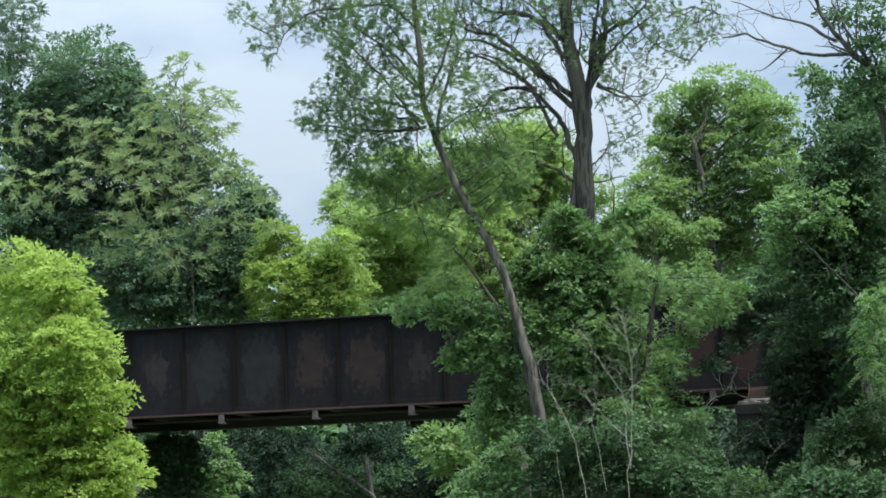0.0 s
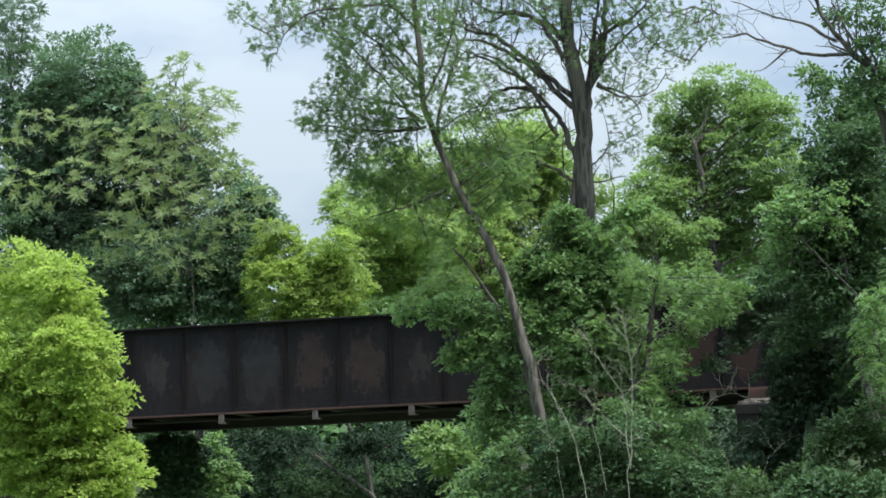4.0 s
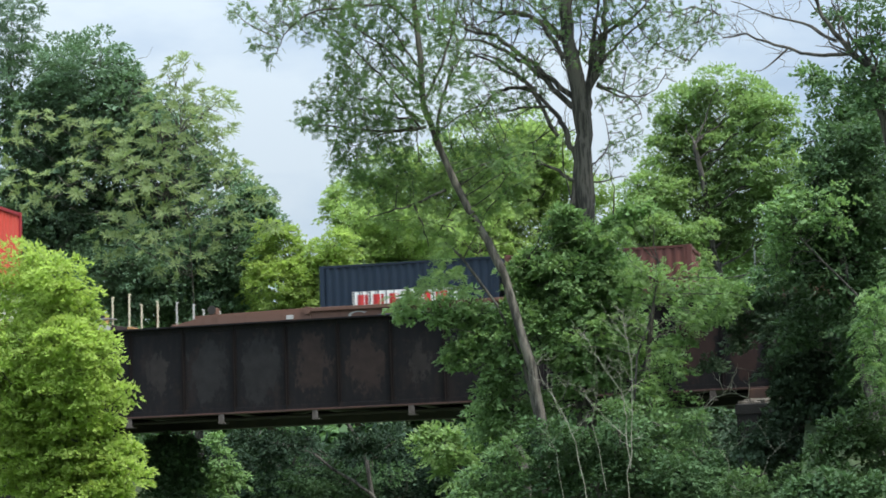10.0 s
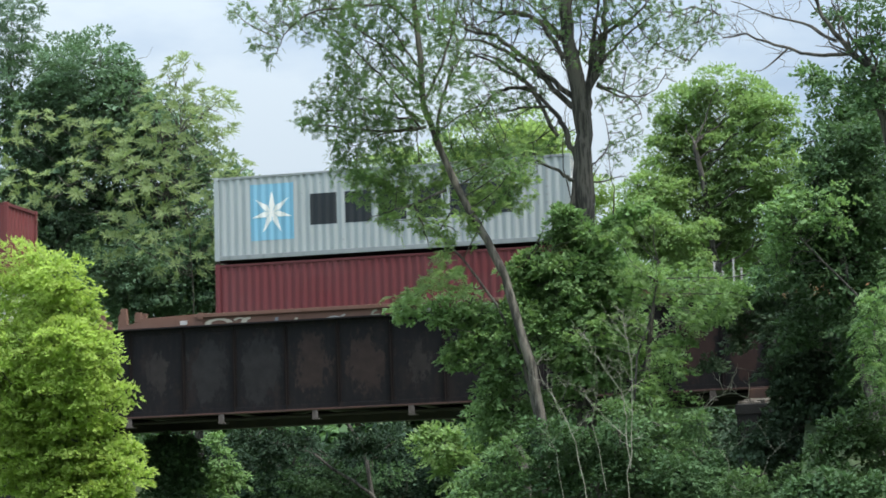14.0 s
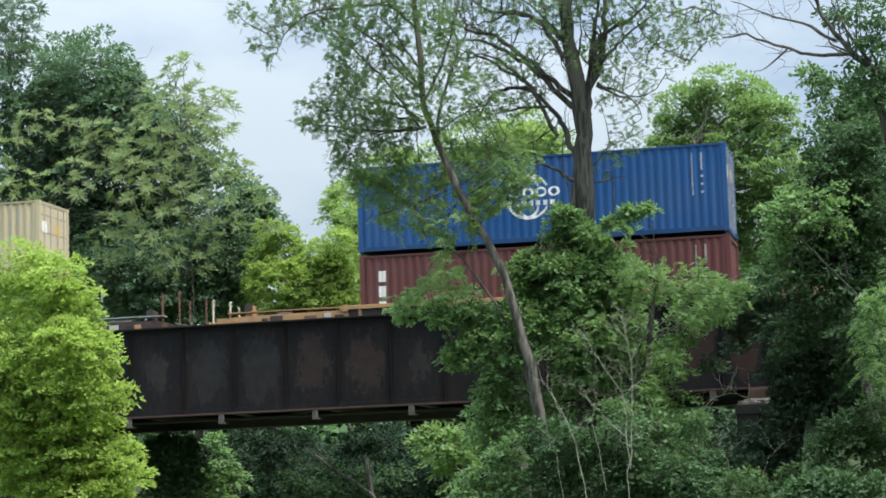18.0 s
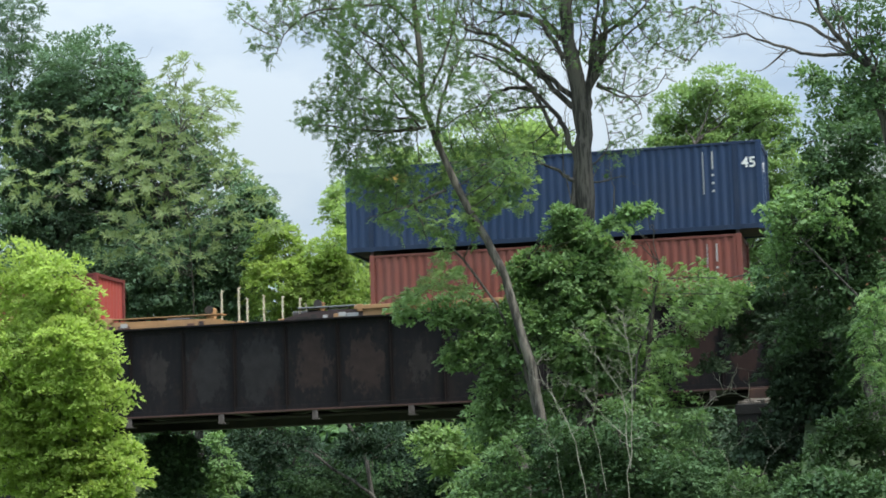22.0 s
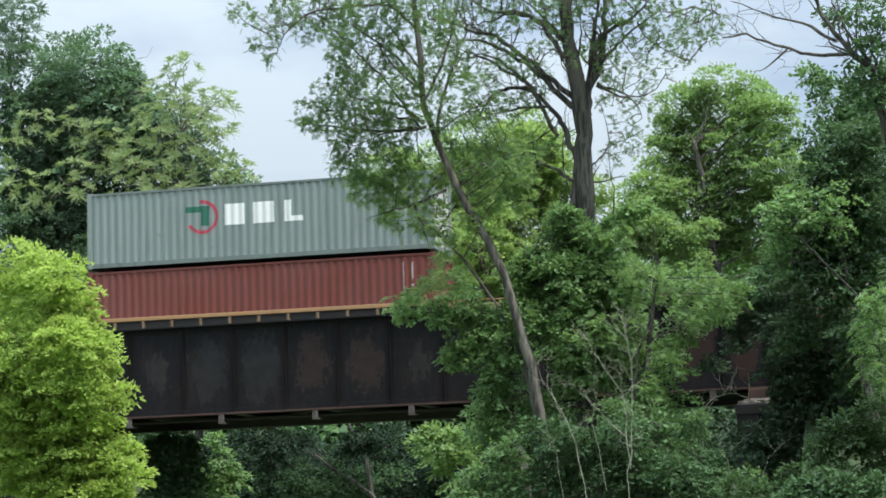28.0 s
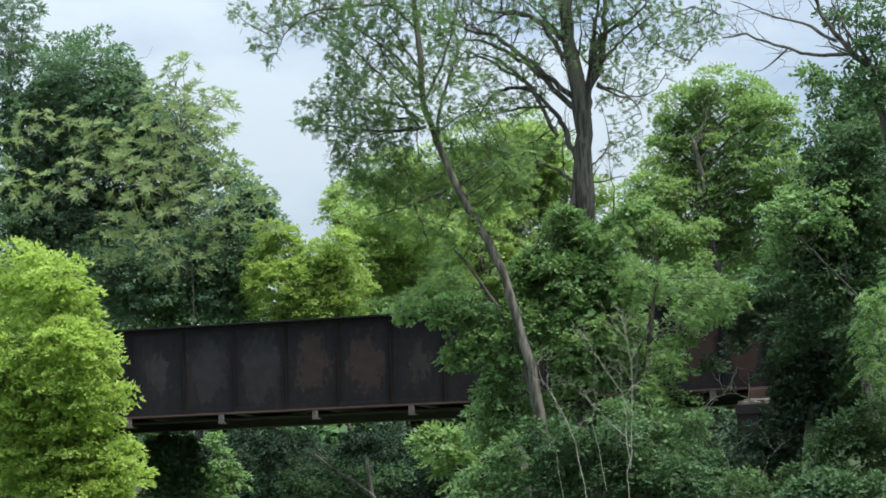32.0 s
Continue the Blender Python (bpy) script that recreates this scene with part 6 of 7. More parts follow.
def well_car(label, place, col, pitch, well, ribs=False, last=False, first=False, graffiti=False, reflectors=False, tons=False, seed=0):
    """One well unit of an intermodal car: side sills, well floor, end platforms, trucks."""
    rnd = random.Random(seed)
    ob = new("well_car")
    tagged(ob, label, "freight car", "well cars")
    h = well / 2
    top = 1.50
    for y in (-1, 1):
        o = 1.42 * y
        # ribbed sides: the dark plate stands for the shadow below the chord
        s = part("side_sill", box(-h, h, min(o, o - 0.05 * y), max(o, o - 0.05 * y), 0.32, top - 0.1), M_UNDER if ribs else col, ob)
        part("top_chord", box(-h - 0.3, h + 0.3, min(o + 0.07 * y, o - 0.09 * y), max(o + 0.07 * y, o - 0.09 * y), top - 0.13, top, 0.015), col, s)
        part("bottom_chord", box(-h, h, min(o + 0.03 * y, o - 0.12 * y), max(o + 0.03 * y, o - 0.12 * y), 0.26, 0.36, 0.01), col, s)
        if ribs:
            x = -h + 0.4
            while x < h:
                part("side_post", box(x - 0.045, x + 0.045, min(o + 0.07 * y, o), max(o + 0.07 * y, o), 0.36, top - 0.14, 0.01), P_POST, s)
                x += 1.02
        if graffiti and y < 0:
            for k in range(16):
                x = rnd.uniform(-h + 0.3, h - 1.2)
                cz = rnd.uniform(1.02, 1.2)
                a = rnd.uniform(0, 200)
                shade = paint(rnd.choice([(0.45, 0.45, 0.42), (0.30, 0.31, 0.22), (0.5, 0.45, 0.35), (0.2, 0.22, 0.25)]), 0.4)
                q = arc(x, cz, rnd.uniform(0.2, 0.6), rnd.uniform(0.12, 0.18), a, a + rnd.uniform(110, 260), rnd.uniform(0.2, 0.6), 8)
                verts, faces = [], []
                for f in q:
                    b = len(verts)
                    verts += [(px, o - 0.004, pz) for px, pz in f]
                    faces.append((b, b + 1, b + 2, b + 3))
                part("graffiti_stroke", mesh_of("graffiti_stroke", verts, faces, shade), None, s)
        if reflectors and y < 0:
            x = -h + 0.6
            while x < h:
                part("reflector", box(x, x + 0.5, o - 0.078, o - 0.072, top - 0.11, top - 0.03), P_YELLOW, s)
                x += 2.15
    part("well_floor", box(-h, h, -1.30, 1.30, 0.20, 0.285), M_UNDER, ob)
    bits = [P_TAN, P_BROWN, P_DARKBROWN, P_TAN] if ribs else [P_FADED, P_TAN, P_BROWN, M_UNDER, P_DARKBROWN, P_GREY, P_TAN]
    for sgn in (-1, 1):
        outer = (sgn > 0 and first) or (sgn < 0 and last)
        e = pitch / 2 + (1.65 if outer else 0)      # the ends of a set reach out to the couplers
        x0, x1 = sorted((sgn * h, sgn * (e - 0.25)))
        run = e - h
        at = lambda d: sgn * (h + d)
        part("end_bulkhead", box(sgn * h - 0.06, sgn * h + 0.06, -1.36, 1.36, 0.30, top - 0.16, 0.01), col, ob)
        part("end_platform", prism([(x0, 0.95), (x1, 0.95), (x1, 1.16), (x0, 1.16)], -0.62, 0.62), P_DARKBROWN, ob)
        part("center_sill", box(x0, x1, -0.32, 0.32, 0.72, 0.95, 0.02), M_UNDER, ob)
        part("corner_bracket", box(at(0.10) - 0.09, at(0.10) + 0.09, -1.50, -1.36, 1.30, top + 0.03, 0.012), col, ob)
        part("corner_bracket", box(at(0.10) - 0.09, at(0.10) + 0.09, 1.36, 1.50, 1.30, top + 0.03, 0.012), col, ob)
        for y in (-1.38, 1.38):
            # the sill goes on past the well, stepping down to the truck
            low = 0.03 if ribs else 0.0
            arm = part("end_arm", prism([(at(0), 1.0), (at(run - 0.45), 0.95), (at(run - 0.45), 1.20 - low), (at(run - 1.2), 1.36 - low), (at(0), 1.40 - low)], y - 0.07, y + 0.07), col if ribs or graffiti else P_DARKBROWN, ob)
            if graffiti:
                part("end_beam", prism([(at(0.02), 1.40), (at(run - 0.9), 1.36), (at(run - 0.9), 1.46), (at(0.02), 1.54)], y * 0.86 - 0.06, y * 0.86 + 0.06), col, arm)
            elif y < 0:
                d = 0.15
                while d < run - 0.75:
                    wd = rnd.uniform(0.14, 0.5)
                    part("equipment_plate", box(at(d + wd / 2) - wd / 2, at(d + wd / 2) + wd / 2, y - 0.10, y - 0.074, rnd.uniform(1.08, 1.14), rnd.uniform(1.20, 1.30), 0.008), rnd.choice(bits), arm)
                    d += wd + rnd.uniform(0.05, 0.3)
        part("cross_tie", box(at(1.4) - 0.12, at(1.4) + 0.12, -1.30, 1.30, 1.0, 1.22, 0.02), P_DARKBROWN, ob)
        if not graffiti:
            wz = 1.50 if not ribs else 1.45
            walk_way = part("walkway_grating", box(min(at(0.25), at(run - 0.9)), max(at(0.25), at(run - 0.9)), -1.46, -1.02, wz, wz + 0.035), P_GREY if not ribs else col, ob)
            for d in (0.5, 1.2, 1.9):
                part("walkway_leg", box(at(d) - 0.03, at(d) + 0.03, -1.40, -1.34, 1.2, wz), M_UNDER, walk_way)
        part("brake_cylinder", cyl((at(0.7), -0.95, 1.34), (at(1.3), -0.95, 1.34), 0.13, 12), M_UNDER, ob)
        part("valve_box", box(at(1.75) - 0.2, at(1.75) + 0.2, -1.22, -0.9, 1.18, 1.46, 0.02), M_UNDER, ob)
        part("air_tank", cyl((at(1.9), -0.45, 1.36), (at(2.7), -0.45, 1.36), 0.17, 12), M_UNDER, ob)
        if tons and sgn < 0:
            figures("125 T", at(0.75) - 0.42, 1.14, 0.26, P_WHITE, "load_figures", ob, -1.50)
            part("stencil_plate", box(at(0.75) - 0.55, at(0.75) + 0.55, -1.49, -1.47, 1.06, 1.36), P_BLACK, ob)
        else:
            part("stencil_plate", box(at(0.7) - 0.12, at(0.7) + 0.12, -1.495, -1.465, 1.16, 1.30), P_FADED, ob)
        part("train_line", cyl((at(0.1), -0.75, 1.40), (sgn * (e - 0.3), -0.72, 1.24), 0.025, 6), M_UNDER, ob)
        if outer:
            part("end_sill", box(sgn * (e - 0.3) - 0.1, sgn * (e - 0.3) + 0.1, -1.4, 1.4, 0.85, 1.2, 0.02), col, ob)
            part("coupler", box(min(sgn * (e - 0.3), sgn * (e + 0.35)), max(sgn * (e - 0.3), sgn * (e + 0.35)), -0.14, 0.14, 0.74, 1.02, 0.03), M_UNDER, ob)
            for y in (-1.3, 1.3):
                for dx, hh in ((0.35, 2.32 if sgn > 0 else 1.95), (0.95, 2.25 if sgn > 0 else 1.85)):
                    bm = cyl((sgn * (e - dx), y, 1.1), (sgn * (e - dx), y, hh), 0.03, 6)
                    add_cyl(bm, (sgn * (e - dx), y, hh), (sgn * (e - dx), y - 0.14 * (1 if y > 0 else -1), hh), 0.022, 6)
                    part("grab_post", bm, P_BROWN if reflectors else P_FADED if graffiti else P_CREAM, ob)
            part("brake_stand", box(sgn * (e - 1.5) - 0.14, sgn * (e - 1.5) + 0.14, -0.95, -0.65, 1.16, 1.74, 0.03), col, ob)
            part("brake_wheel", cyl((sgn * (e - 1.5) - 0.03, -0.96, 1.66), (sgn * (e - 1.5) - 0.03, -1.0, 1.66), 0.15, 14), M_UNDER, ob)
            part("angle_cock", cyl((sgn * (e - 0.2), -0.5, 1.1), (sgn * (e - 0.05), -0.5, 0.8), 0.035, 6), M_UNDER, ob)
        else:
            part("connector", box(min(sgn * (e - 0.3), sgn * e), max(sgn * (e - 0.3), sgn * e), -0.25, 0.25, 0.72, 1.0, 0.04), M_UNDER, ob)
            for d, hh, y in ((0.42, 1.86, -1.02), (0.42, 1.86, 0.78), (0.98, 1.70, -1.10), (0.98, 1.66, 0.9)):
                part("guide_casting", prism([(sgn * (e - d) - 0.15, 1.1), (sgn * (e - d) + 0.15, 1.1), (sgn * (e - d) + 0.09, hh), (sgn * (e - d) - 0.09, hh)], y - 0.09, y + 0.09), P_TAN if not graffiti else P_BROWN, ob)
            for d in (1.55, 2.15):
                x = sgn * (e - d)
                hoop = cyl((x - 0.09, -1.36, 1.3), (x - 0.09, -1.36, 1.78), 0.014, 6)
                add_cyl(hoop, (x + 0.09, -1.36, 1.3), (x + 0.09, -1.36, 1.78), 0.014, 6)
                add_cyl(hoop, (x - 0.09, -1.36, 1.78), (x + 0.09, -1.36, 1.78), 0.014, 6)
                if ribs:
                    part("hand_hold", hoop, P_FADED, ob)
                else:
                    hoop.free()
    truck(ob, -(pitch / 2 - 0.05) if not last else -(pitch / 2 - 0.25))
    if first:
        truck(ob, pitch / 2 - 0.25)
    MOVERS.append((ob, place, TRACK_Y, RAIL))
    return ob


# locomotives -------------------------------------------------------------------
def locomotive(label, number, place, flip, stripes_x, mark_x):
    """A six-axle road engine; the cab end faces +x before turning."""
    ob = new("locomotive")
    tagged(ob, label, "locomotive", "locomotives")
    w = 1.5
    frm = part("underframe", box(-10.6, 10.6, -w, w, 1.28, 1.62, 0.02), P_BLACK, ob)
    for y in (-1, 1):
        x = -10.3
        while x < 10.2:
            part("sill_stripe", box(x, x + 1.25, min(y * (w + 0.004), y * (w + 0.012)), max(y * (w + 0.004), y * (w + 0.012)), 1.52, 1.59), P_FADED, frm)
            x += 1.42
    part("fuel_tank", prism([(-3.6, 0.45), (3.2, 0.45), (3.6, 0.7), (3.6, 1.27), (-3.9, 1.27), (-3.9, 0.7)], -1.35, 1.35, 0.05), P_BLACK, ob)
    # cab and nose
    cab = part("cab", prism([(6.4, 1.62), (8.75, 1.62), (8.75, 3.62), (8.42, 4.46), (8.15, 4.62), (6.4, 4.66)], -w, w, 0.03), P_BLACK, ob)
    part("cab_roof", prism([(6.32, 4.66), (8.2, 4.63), (8.55, 4.46), (8.6, 4.50), (8.25, 4.71), (6.32, 4.74)], -w - 0.05, w + 0.05), P_SLATE, cab)
    part("brow", prism([(8.30, 4.42), (8.62, 4.36), (8.60, 4.62), (8.30, 4.74)], -1.2, 1.2, 0.03), P_CREAM if not flip else P_SLATE, cab)
    part("number_board", box(8.56, 8.66, -0.55, 0.55, 4.44, 4.60), P_DARKGLASS, cab)
    part("nose", prism([(8.76, 1.62), (9.85, 1.62), (9.85, 3.34), (9.74, 3.46), (8.76, 3.66)], -1.1, 1.1, 0.04), P_BLACK, ob)
    part("front_platform", box(9.86, 10.6, -1.35, 1.35, 1.622, 1.66), P_BLACK_TOP, ob)
    for k in range(5):
        part("nose_stripe", box(9.853, 9.862, -1.06, 1.06, 2.17 + 0.18 * k, 2.28 + 0.18 * k), P_CREAM if not flip else P_WHITE, ob)
    for y in (-1, 1):
        for x0, x1 in ((6.7, 7.12), (7.2, 7.9), (7.98, 8.42)):
            win = part("side_window", box(x0, x1, min(y * (w + 0.002), y * (w + 0.02)), max(y * (w + 0.002), y * (w + 0.02)), 3.50, 4.22), M_GLASS, cab)
            bm = bmesh.new()
            ya, yb = sorted((y * (w + 0.004), y * (w + 0.035)))
            for a, b, c, d in ((x0 - 0.035, x0, 3.465, 4.255), (x1, x1 + 0.035, 3.465, 4.255), (x0, x1, 3.465, 3.50), (x0, x1, 4.22, 4.255)):
                add_box(bm, a, b, ya, yb, c, d)
            part("window_frame", bm, P_WHITE, win)
        part("windshield", prism([(8.72, 3.70), (8.77, 3.70), (8.53, 4.30), (8.48, 4.30)], *sorted((y * 0.12, y * 1.25))), M_GLASS, cab)
        visor = bmesh.new()
        a = [visor.verts.new(p) for p in ((6.75, y * w, 4.50), (8.35, y * w, 4.50), (8.35, y * (w + 0.34), 4.30), (6.75, y * (w + 0.34), 4.30))]
        b = [visor.verts.new(p) for p in ((6.75, y * w, 4.53), (8.35, y * w, 4.53), (8.35, y * (w + 0.34), 4.33), (6.75, y * (w + 0.34), 4.33))]
        visor.faces.new(a)
        visor.faces.new(b[::-1])
        for k in range(4):
            visor.faces.new((a[k], a[(k + 1) % 4], b[(k + 1) % 4], b[k]))
        part("sun_visor", visor, P_SLATE, cab)
        part("mirror", box(8.50, 8.56, min(y * (w + 0.02), y * (w + 0.2)), max(y * (w + 0.02), y * (w + 0.2)), 3.75, 4.05), P_GREY, cab)
    part("headlight", cyl((8.75, 0, 4.44), (8.5, 0, 4.44), 0.16, 12), P_GREY, cab)
    part("ditch_light", cyl((10.55, -0.9, 1.75), (10.66, -0.9, 1.75), 0.1, 10), P_GREY, ob)
    part("ditch_light", cyl((10.55, 0.9, 1.75), (10.66, 0.9, 1.75), 0.1, 10), P_GREY, ob)
    # hoods
    part("equipment_hood", prism([(2.2, 1.62), (6.38, 1.62), (6.38, 4.2), (2.2, 4.2)], -1.44, 1.44, 0.03), P_BLACK, ob)
    part("blower_box", prism([(0.0, 4.15), (6.36, 4.15), (6.36, 4.60), (0.1, 4.60), (0.0, 4.52)], -1.1, 1.1, 0.03), P_BLACK, ob)
    for y in (-1, 1):
        for i in range(3):
            x0 = 2.95 + 0.98 * i
            g = part("brake_grid", box(x0, x0 + 0.86, min(y * 1.10, y * 1.16), max(y * 1.10, y * 1.16), 3.82, 4.54, 0.01), P_BLACK_TOP, ob)
            for k in range(4):
                part("louvre", box(x0 + 0.04, x0 + 0.82, min(y * 1.15, y * 1.18), max(y * 1.15, y * 1.18), 3.88 + 0.16 * k, 3.95 + 0.16 * k), P_BLACK_TOP, g)
            for xx in (x0 - 0.02, x0 + 0.84):
                part("grid_frame", box(xx, xx + 0.045, min(y * 1.12, y * 1.22), max(y * 1.12, y * 1.22), 3.80, 4.58), P_MARK if flip else P_SLATE, g)
            part("grid_lintel", box(x0 - 0.02, x0 + 0.885, min(y * 1.12, y * 1.21), max(y * 1.12, y * 1.21), 4.565, 4.60), P_SLATE, g)
        for i in range(9):
            x0 = -4.9 + 0.80 * i
            part("hood_door", box(x0, x0 + 0.76, min(y * 1.05, y * 1.075), max(y * 1.05, y * 1.075), 1.95, 3.55, 0.01), P_BLACK, ob)
        for i in range(4):
            x0 = 2.3 + 1.02 * i
            part("access_panel", box(x0, x0 + 0.98, min(y * 1.43, y * 1.455), max(y * 1.43, y * 1.455), 1.75, 3.3, 0.01), P_BLACK, ob)
        for i in range(5):
            x0 = -9.8 + 0.92 * i
            part("radiator_screen", box(x0, x0 + 0.84, min(y * 1.34, y * 1.365), max(y * 1.34, y * 1.365), 3.35, 3.98, 0.01), P_BLACK, ob)
        for dx, dz in ((5.2, 2.3), (4.1, 3.7), (1.6, 3.6), (0.4, 2.2), (-3.9, 3.7), (-6.3, 2.7), (-7.6, 3.2), (-8.5, 2.4)):
            part("data_plate", box(dx, dx + 0.13, min(y * 1.45, y * 1.458) if dx > 2.2 else min(y * 1.10, y * 1.112), max(y * 1.45, y * 1.458) if dx > 2.2 else max(y * 1.10, y * 1.112), dz, dz + 0.08), P_FADED, ob)
        hr = cyl((-9.9, y * 1.42, 2.55), (6.0, y * 1.42, 2.55), 0.02, 6)
        for i in range(12):
            add_cyl(hr, (-9.9 + 1.44 * i, y * 1.42, 1.62), (-9.9 + 1.44 * i, y * 1.42, 2.55), 0.018, 6)
        part("handrail", hr, P_BLACK_TOP, ob)
        for sx in (-1, 1):
            gr = cyl((sx * 10.45, y * 1.4, 0.75), (sx * 10.45, y * 1.4, 2.6), 0.028, 6)
            add_cyl(gr, (sx * 9.75, y * 1.4, 1.62), (sx * 9.75, y * 1.4, 2.6), 0.028, 6)
            part("grab_rail", gr, P_CREAM, ob)
            st = bmesh.new()
            for k in range(4):
                add_box(st, sx * 10.15 - 0.32, sx * 10.15 + 0.32, min(y * 1.1, y * 1.48), max(y * 1.1, y * 1.48), 0.45 + 0.3 * k, 0.48 + 0.3 * k)
            part("step", st, P_CREAM, ob)
    part("engine_hood", prism([(-5.2, 1.62), (2.18, 1.62), (2.18, 4.18), (-5.2, 4.18)], -1.05, 1.05, 0.06), P_BLACK, ob)
    part("radiator_hood", prism([(-10.0, 1.62), (-5.22, 1.62), (-5.22, 4.42), (-5.5, 4.55), (-9.9, 4.55), (-10.0, 4.45)], -1.1, 1.1, 0.03), P_BLACK, ob)
    part("radiator_wing", prism([(-10.02, 4.0), (-5.2, 4.0), (-5.2, 4.42), (-5.45, 4.52), (-10.02, 4.52)], -1.42, 1.42, 0.03), P_BLACK_TOP, ob)
    for y in (-1, 1):
        for dx, z0, z1, wd in ((-6.1, 2.2, 3.0, 0.55), (-7.0, 2.2, 3.0, 0.55), (-7.9, 1.9, 2.6, 0.6), (-8.9, 2.2, 2.9, 0.5), (-5.7, 3.2, 3.7, 0.7)):
            vent = part("hood_vent", box(dx, dx + wd, min(y * 1.10, y * 1.112), max(y * 1.10, y * 1.112), z0, z1), P_DARKGLASS, ob)
            for k in range(4):
                part("slat", box(dx, dx + wd, min(y * 1.112, y * 1.125), max(y * 1.112, y * 1.125), z0 + (z1 - z0) * (k + 0.35) / 4, z0 + (z1 - z0) * (k + 0.6) / 4), P_BLACK, vent)
        part("roof_rail", cyl((2.3, y * 1.40, 4.24), (6.3, y * 1.40, 4.24), 0.02, 6), P_SLATE, ob)
        ladder = cyl((2.05, y * 1.30, 1.62), (2.05, y * 1.30, 3.4), 0.03, 6)
        add_cyl(ladder, (1.75, y * 1.30, 1.62), (1.75, y * 1.30, 3.4), 0.03, 6)
        part("ladder", ladder, P_SLATE, ob)
        for k in range(11):
            x = -8.9 + 1.7 * k
            part("sill_light", box(x, x + 0.14, min(y * 1.49, y * 1.50), max(y * 1.49, y * 1.50), 1.66, 1.74), P_FADED, ob)
        for sx in (-1, 1):
            for k in range(3):
                part("air_hose", cyl((sx * (10.62 + 0.05 * k), y * (0.45 + 0.16 * k), 1.25), (sx * (10.85 + 0.05 * k), y * (0.40 + 0.16 * k), 0.78), 0.03, 6), M_UNDER, ob)
            part("end_rail", cyl((sx * 10.5, y * 0.3, 1.66), (sx * 10.5, y * 0.3, 2.7), 0.03, 6), P_BLACK_TOP, ob)
            part("end_rail", cyl((sx * 10.5, y * 0.3, 2.68), (sx * 10.5, y * 1.3, 2.68), 0.025, 6), P_BLACK_TOP, ob)
        part("toolbox", box(8.85, 9.35, min(y * 1.12, y * 1.42), max(y * 1.12, y * 1.42), 1.63, 1.95, 0.03), P_MARK if not flip else P_BLACK_TOP, ob)
    for sx in (-1, 1):
        part("anticlimber", box(min(sx * 10.6, sx * 10.82), max(sx * 10.6, sx * 10.82), -1.0, 1.0, 1.32, 1.56, 0.03), P_BLACK_TOP, ob)
        part("uncoupling_lever", cyl((sx * 10.86, -1.3, 1.28), (sx * 10.86, 1.3, 1.28), 0.022, 6), P_CREAM, ob)
    part("exhaust_stack", box(-1.6, -0.9, -0.35, 0.35, 4.18, 4.42, 0.03), P_BLACK_TOP, ob)
    part("horn", cyl((5.6, 0.3, 4.68), (6.1, 0.3, 4.72), 0.05, 8, 0.1), P_GREY, ob)
    # paintwork: hood stripes, badge, road number, nose and rear chevrons
    for y in (-1, 1):
        yy = y * 1.086
        view = -1 if flip else 1          # which way the wall reads
        v = []

        def pieces(name, pts, mat):
            for i in range(0, len(pts), 4):
                part(name, mesh_of(name, pts[i:i + 4], [(0, 1, 2, 3)], mat), None, ob)

        def lay(quad, out=0.0):
            v.extend((x, yy + y * out, z) for x, z in quad)
        for k in range(6):
            z = 2.92 + 0.115 * k
            lay([(stripes_x - view * (1.25 - 0.05 * k), z), (stripes_x + view * (1.05 + 0.06 * k), z), (stripes_x + view * (1.07 + 0.06 * k), z + 0.075), (stripes_x - view * (1.25 - 0.05 * k), z + 0.075)])
        pieces("hood_stripe", v, P_MARK)
        v = []
        m0 = mark_x
        for dx, wd, ht in ((-0.55, 0.42, 0.62), (0.0, 0.5, 0.62), (0.58, 0.36, 0.62)):
            lay([(m0 + view * (dx - 0.1), 3.0), (m0 + view * (dx + wd - 0.1), 3.0), (m0 + view * (dx + wd + 0.06), 3.0 + ht), (m0 + view * (dx + 0.06), 3.0 + ht)])
        for row in range(2):
            for i in range(7):
                lay([(m0 + view * (-0.75 + 0.25 * i), 2.62 - 0.3 * row), (m0 + view * (-0.57 + 0.25 * i), 2.62 - 0.3 * row), (m0 + view * (-0.52 + 0.25 * i), 2.82 - 0.3 * row), (m0 + view * (-0.70 + 0.25 * i), 2.82 - 0.3 * row)])
        pieces("badge_bar", v, P_MARK)
        v = []
        yy = y * 1.122
        for k in range(5):
            z = 2.17 + 0.18 * k
            lay([(9.83, z), (9.02 - 0.06 * k, z), (8.99 - 0.06 * k, z + 0.11), (9.83, z + 0.11)])
            lay([(-9.96, z), (-9.30 + 0.06 * k, z), (-9.27 + 0.06 * k, z + 0.11), (-9.96, z + 0.11)], 0.012)
        pieces("chevron", v, P_CREAM if not flip else P_MARK)
        turn = 0 if y < 0 else math.pi
        for i in range(9 if not flip else 3):
            x = (6.72 if not flip else 6.9) + 0.19 * i
            part("small_word_mark", box(x, x + 0.14, min(y * (w + 0.004), y * (w + 0.008)), max(y * (w + 0.004), y * (w + 0.008)), 2.66, 2.74), P_FADED, cab)
        for px in (9.9, 10.2, 10.5):
            part("front_stanchion", cyl((px, y * 1.05, 1.66), (px, y * 1.05, 2.72), 0.022, 6), P_BLACK_TOP, ob)
        part("front_rail", cyl((9.875, y * 1.05, 2.72), (10.5, y * 1.05, 2.72), 0.022, 6), P_BLACK_TOP, ob)
        figures(number, 6.85 if y < 0 else 8.45, 2.88, 0.56, P_WHITE, "road_number", cab, y * (w + 0.008), turn)
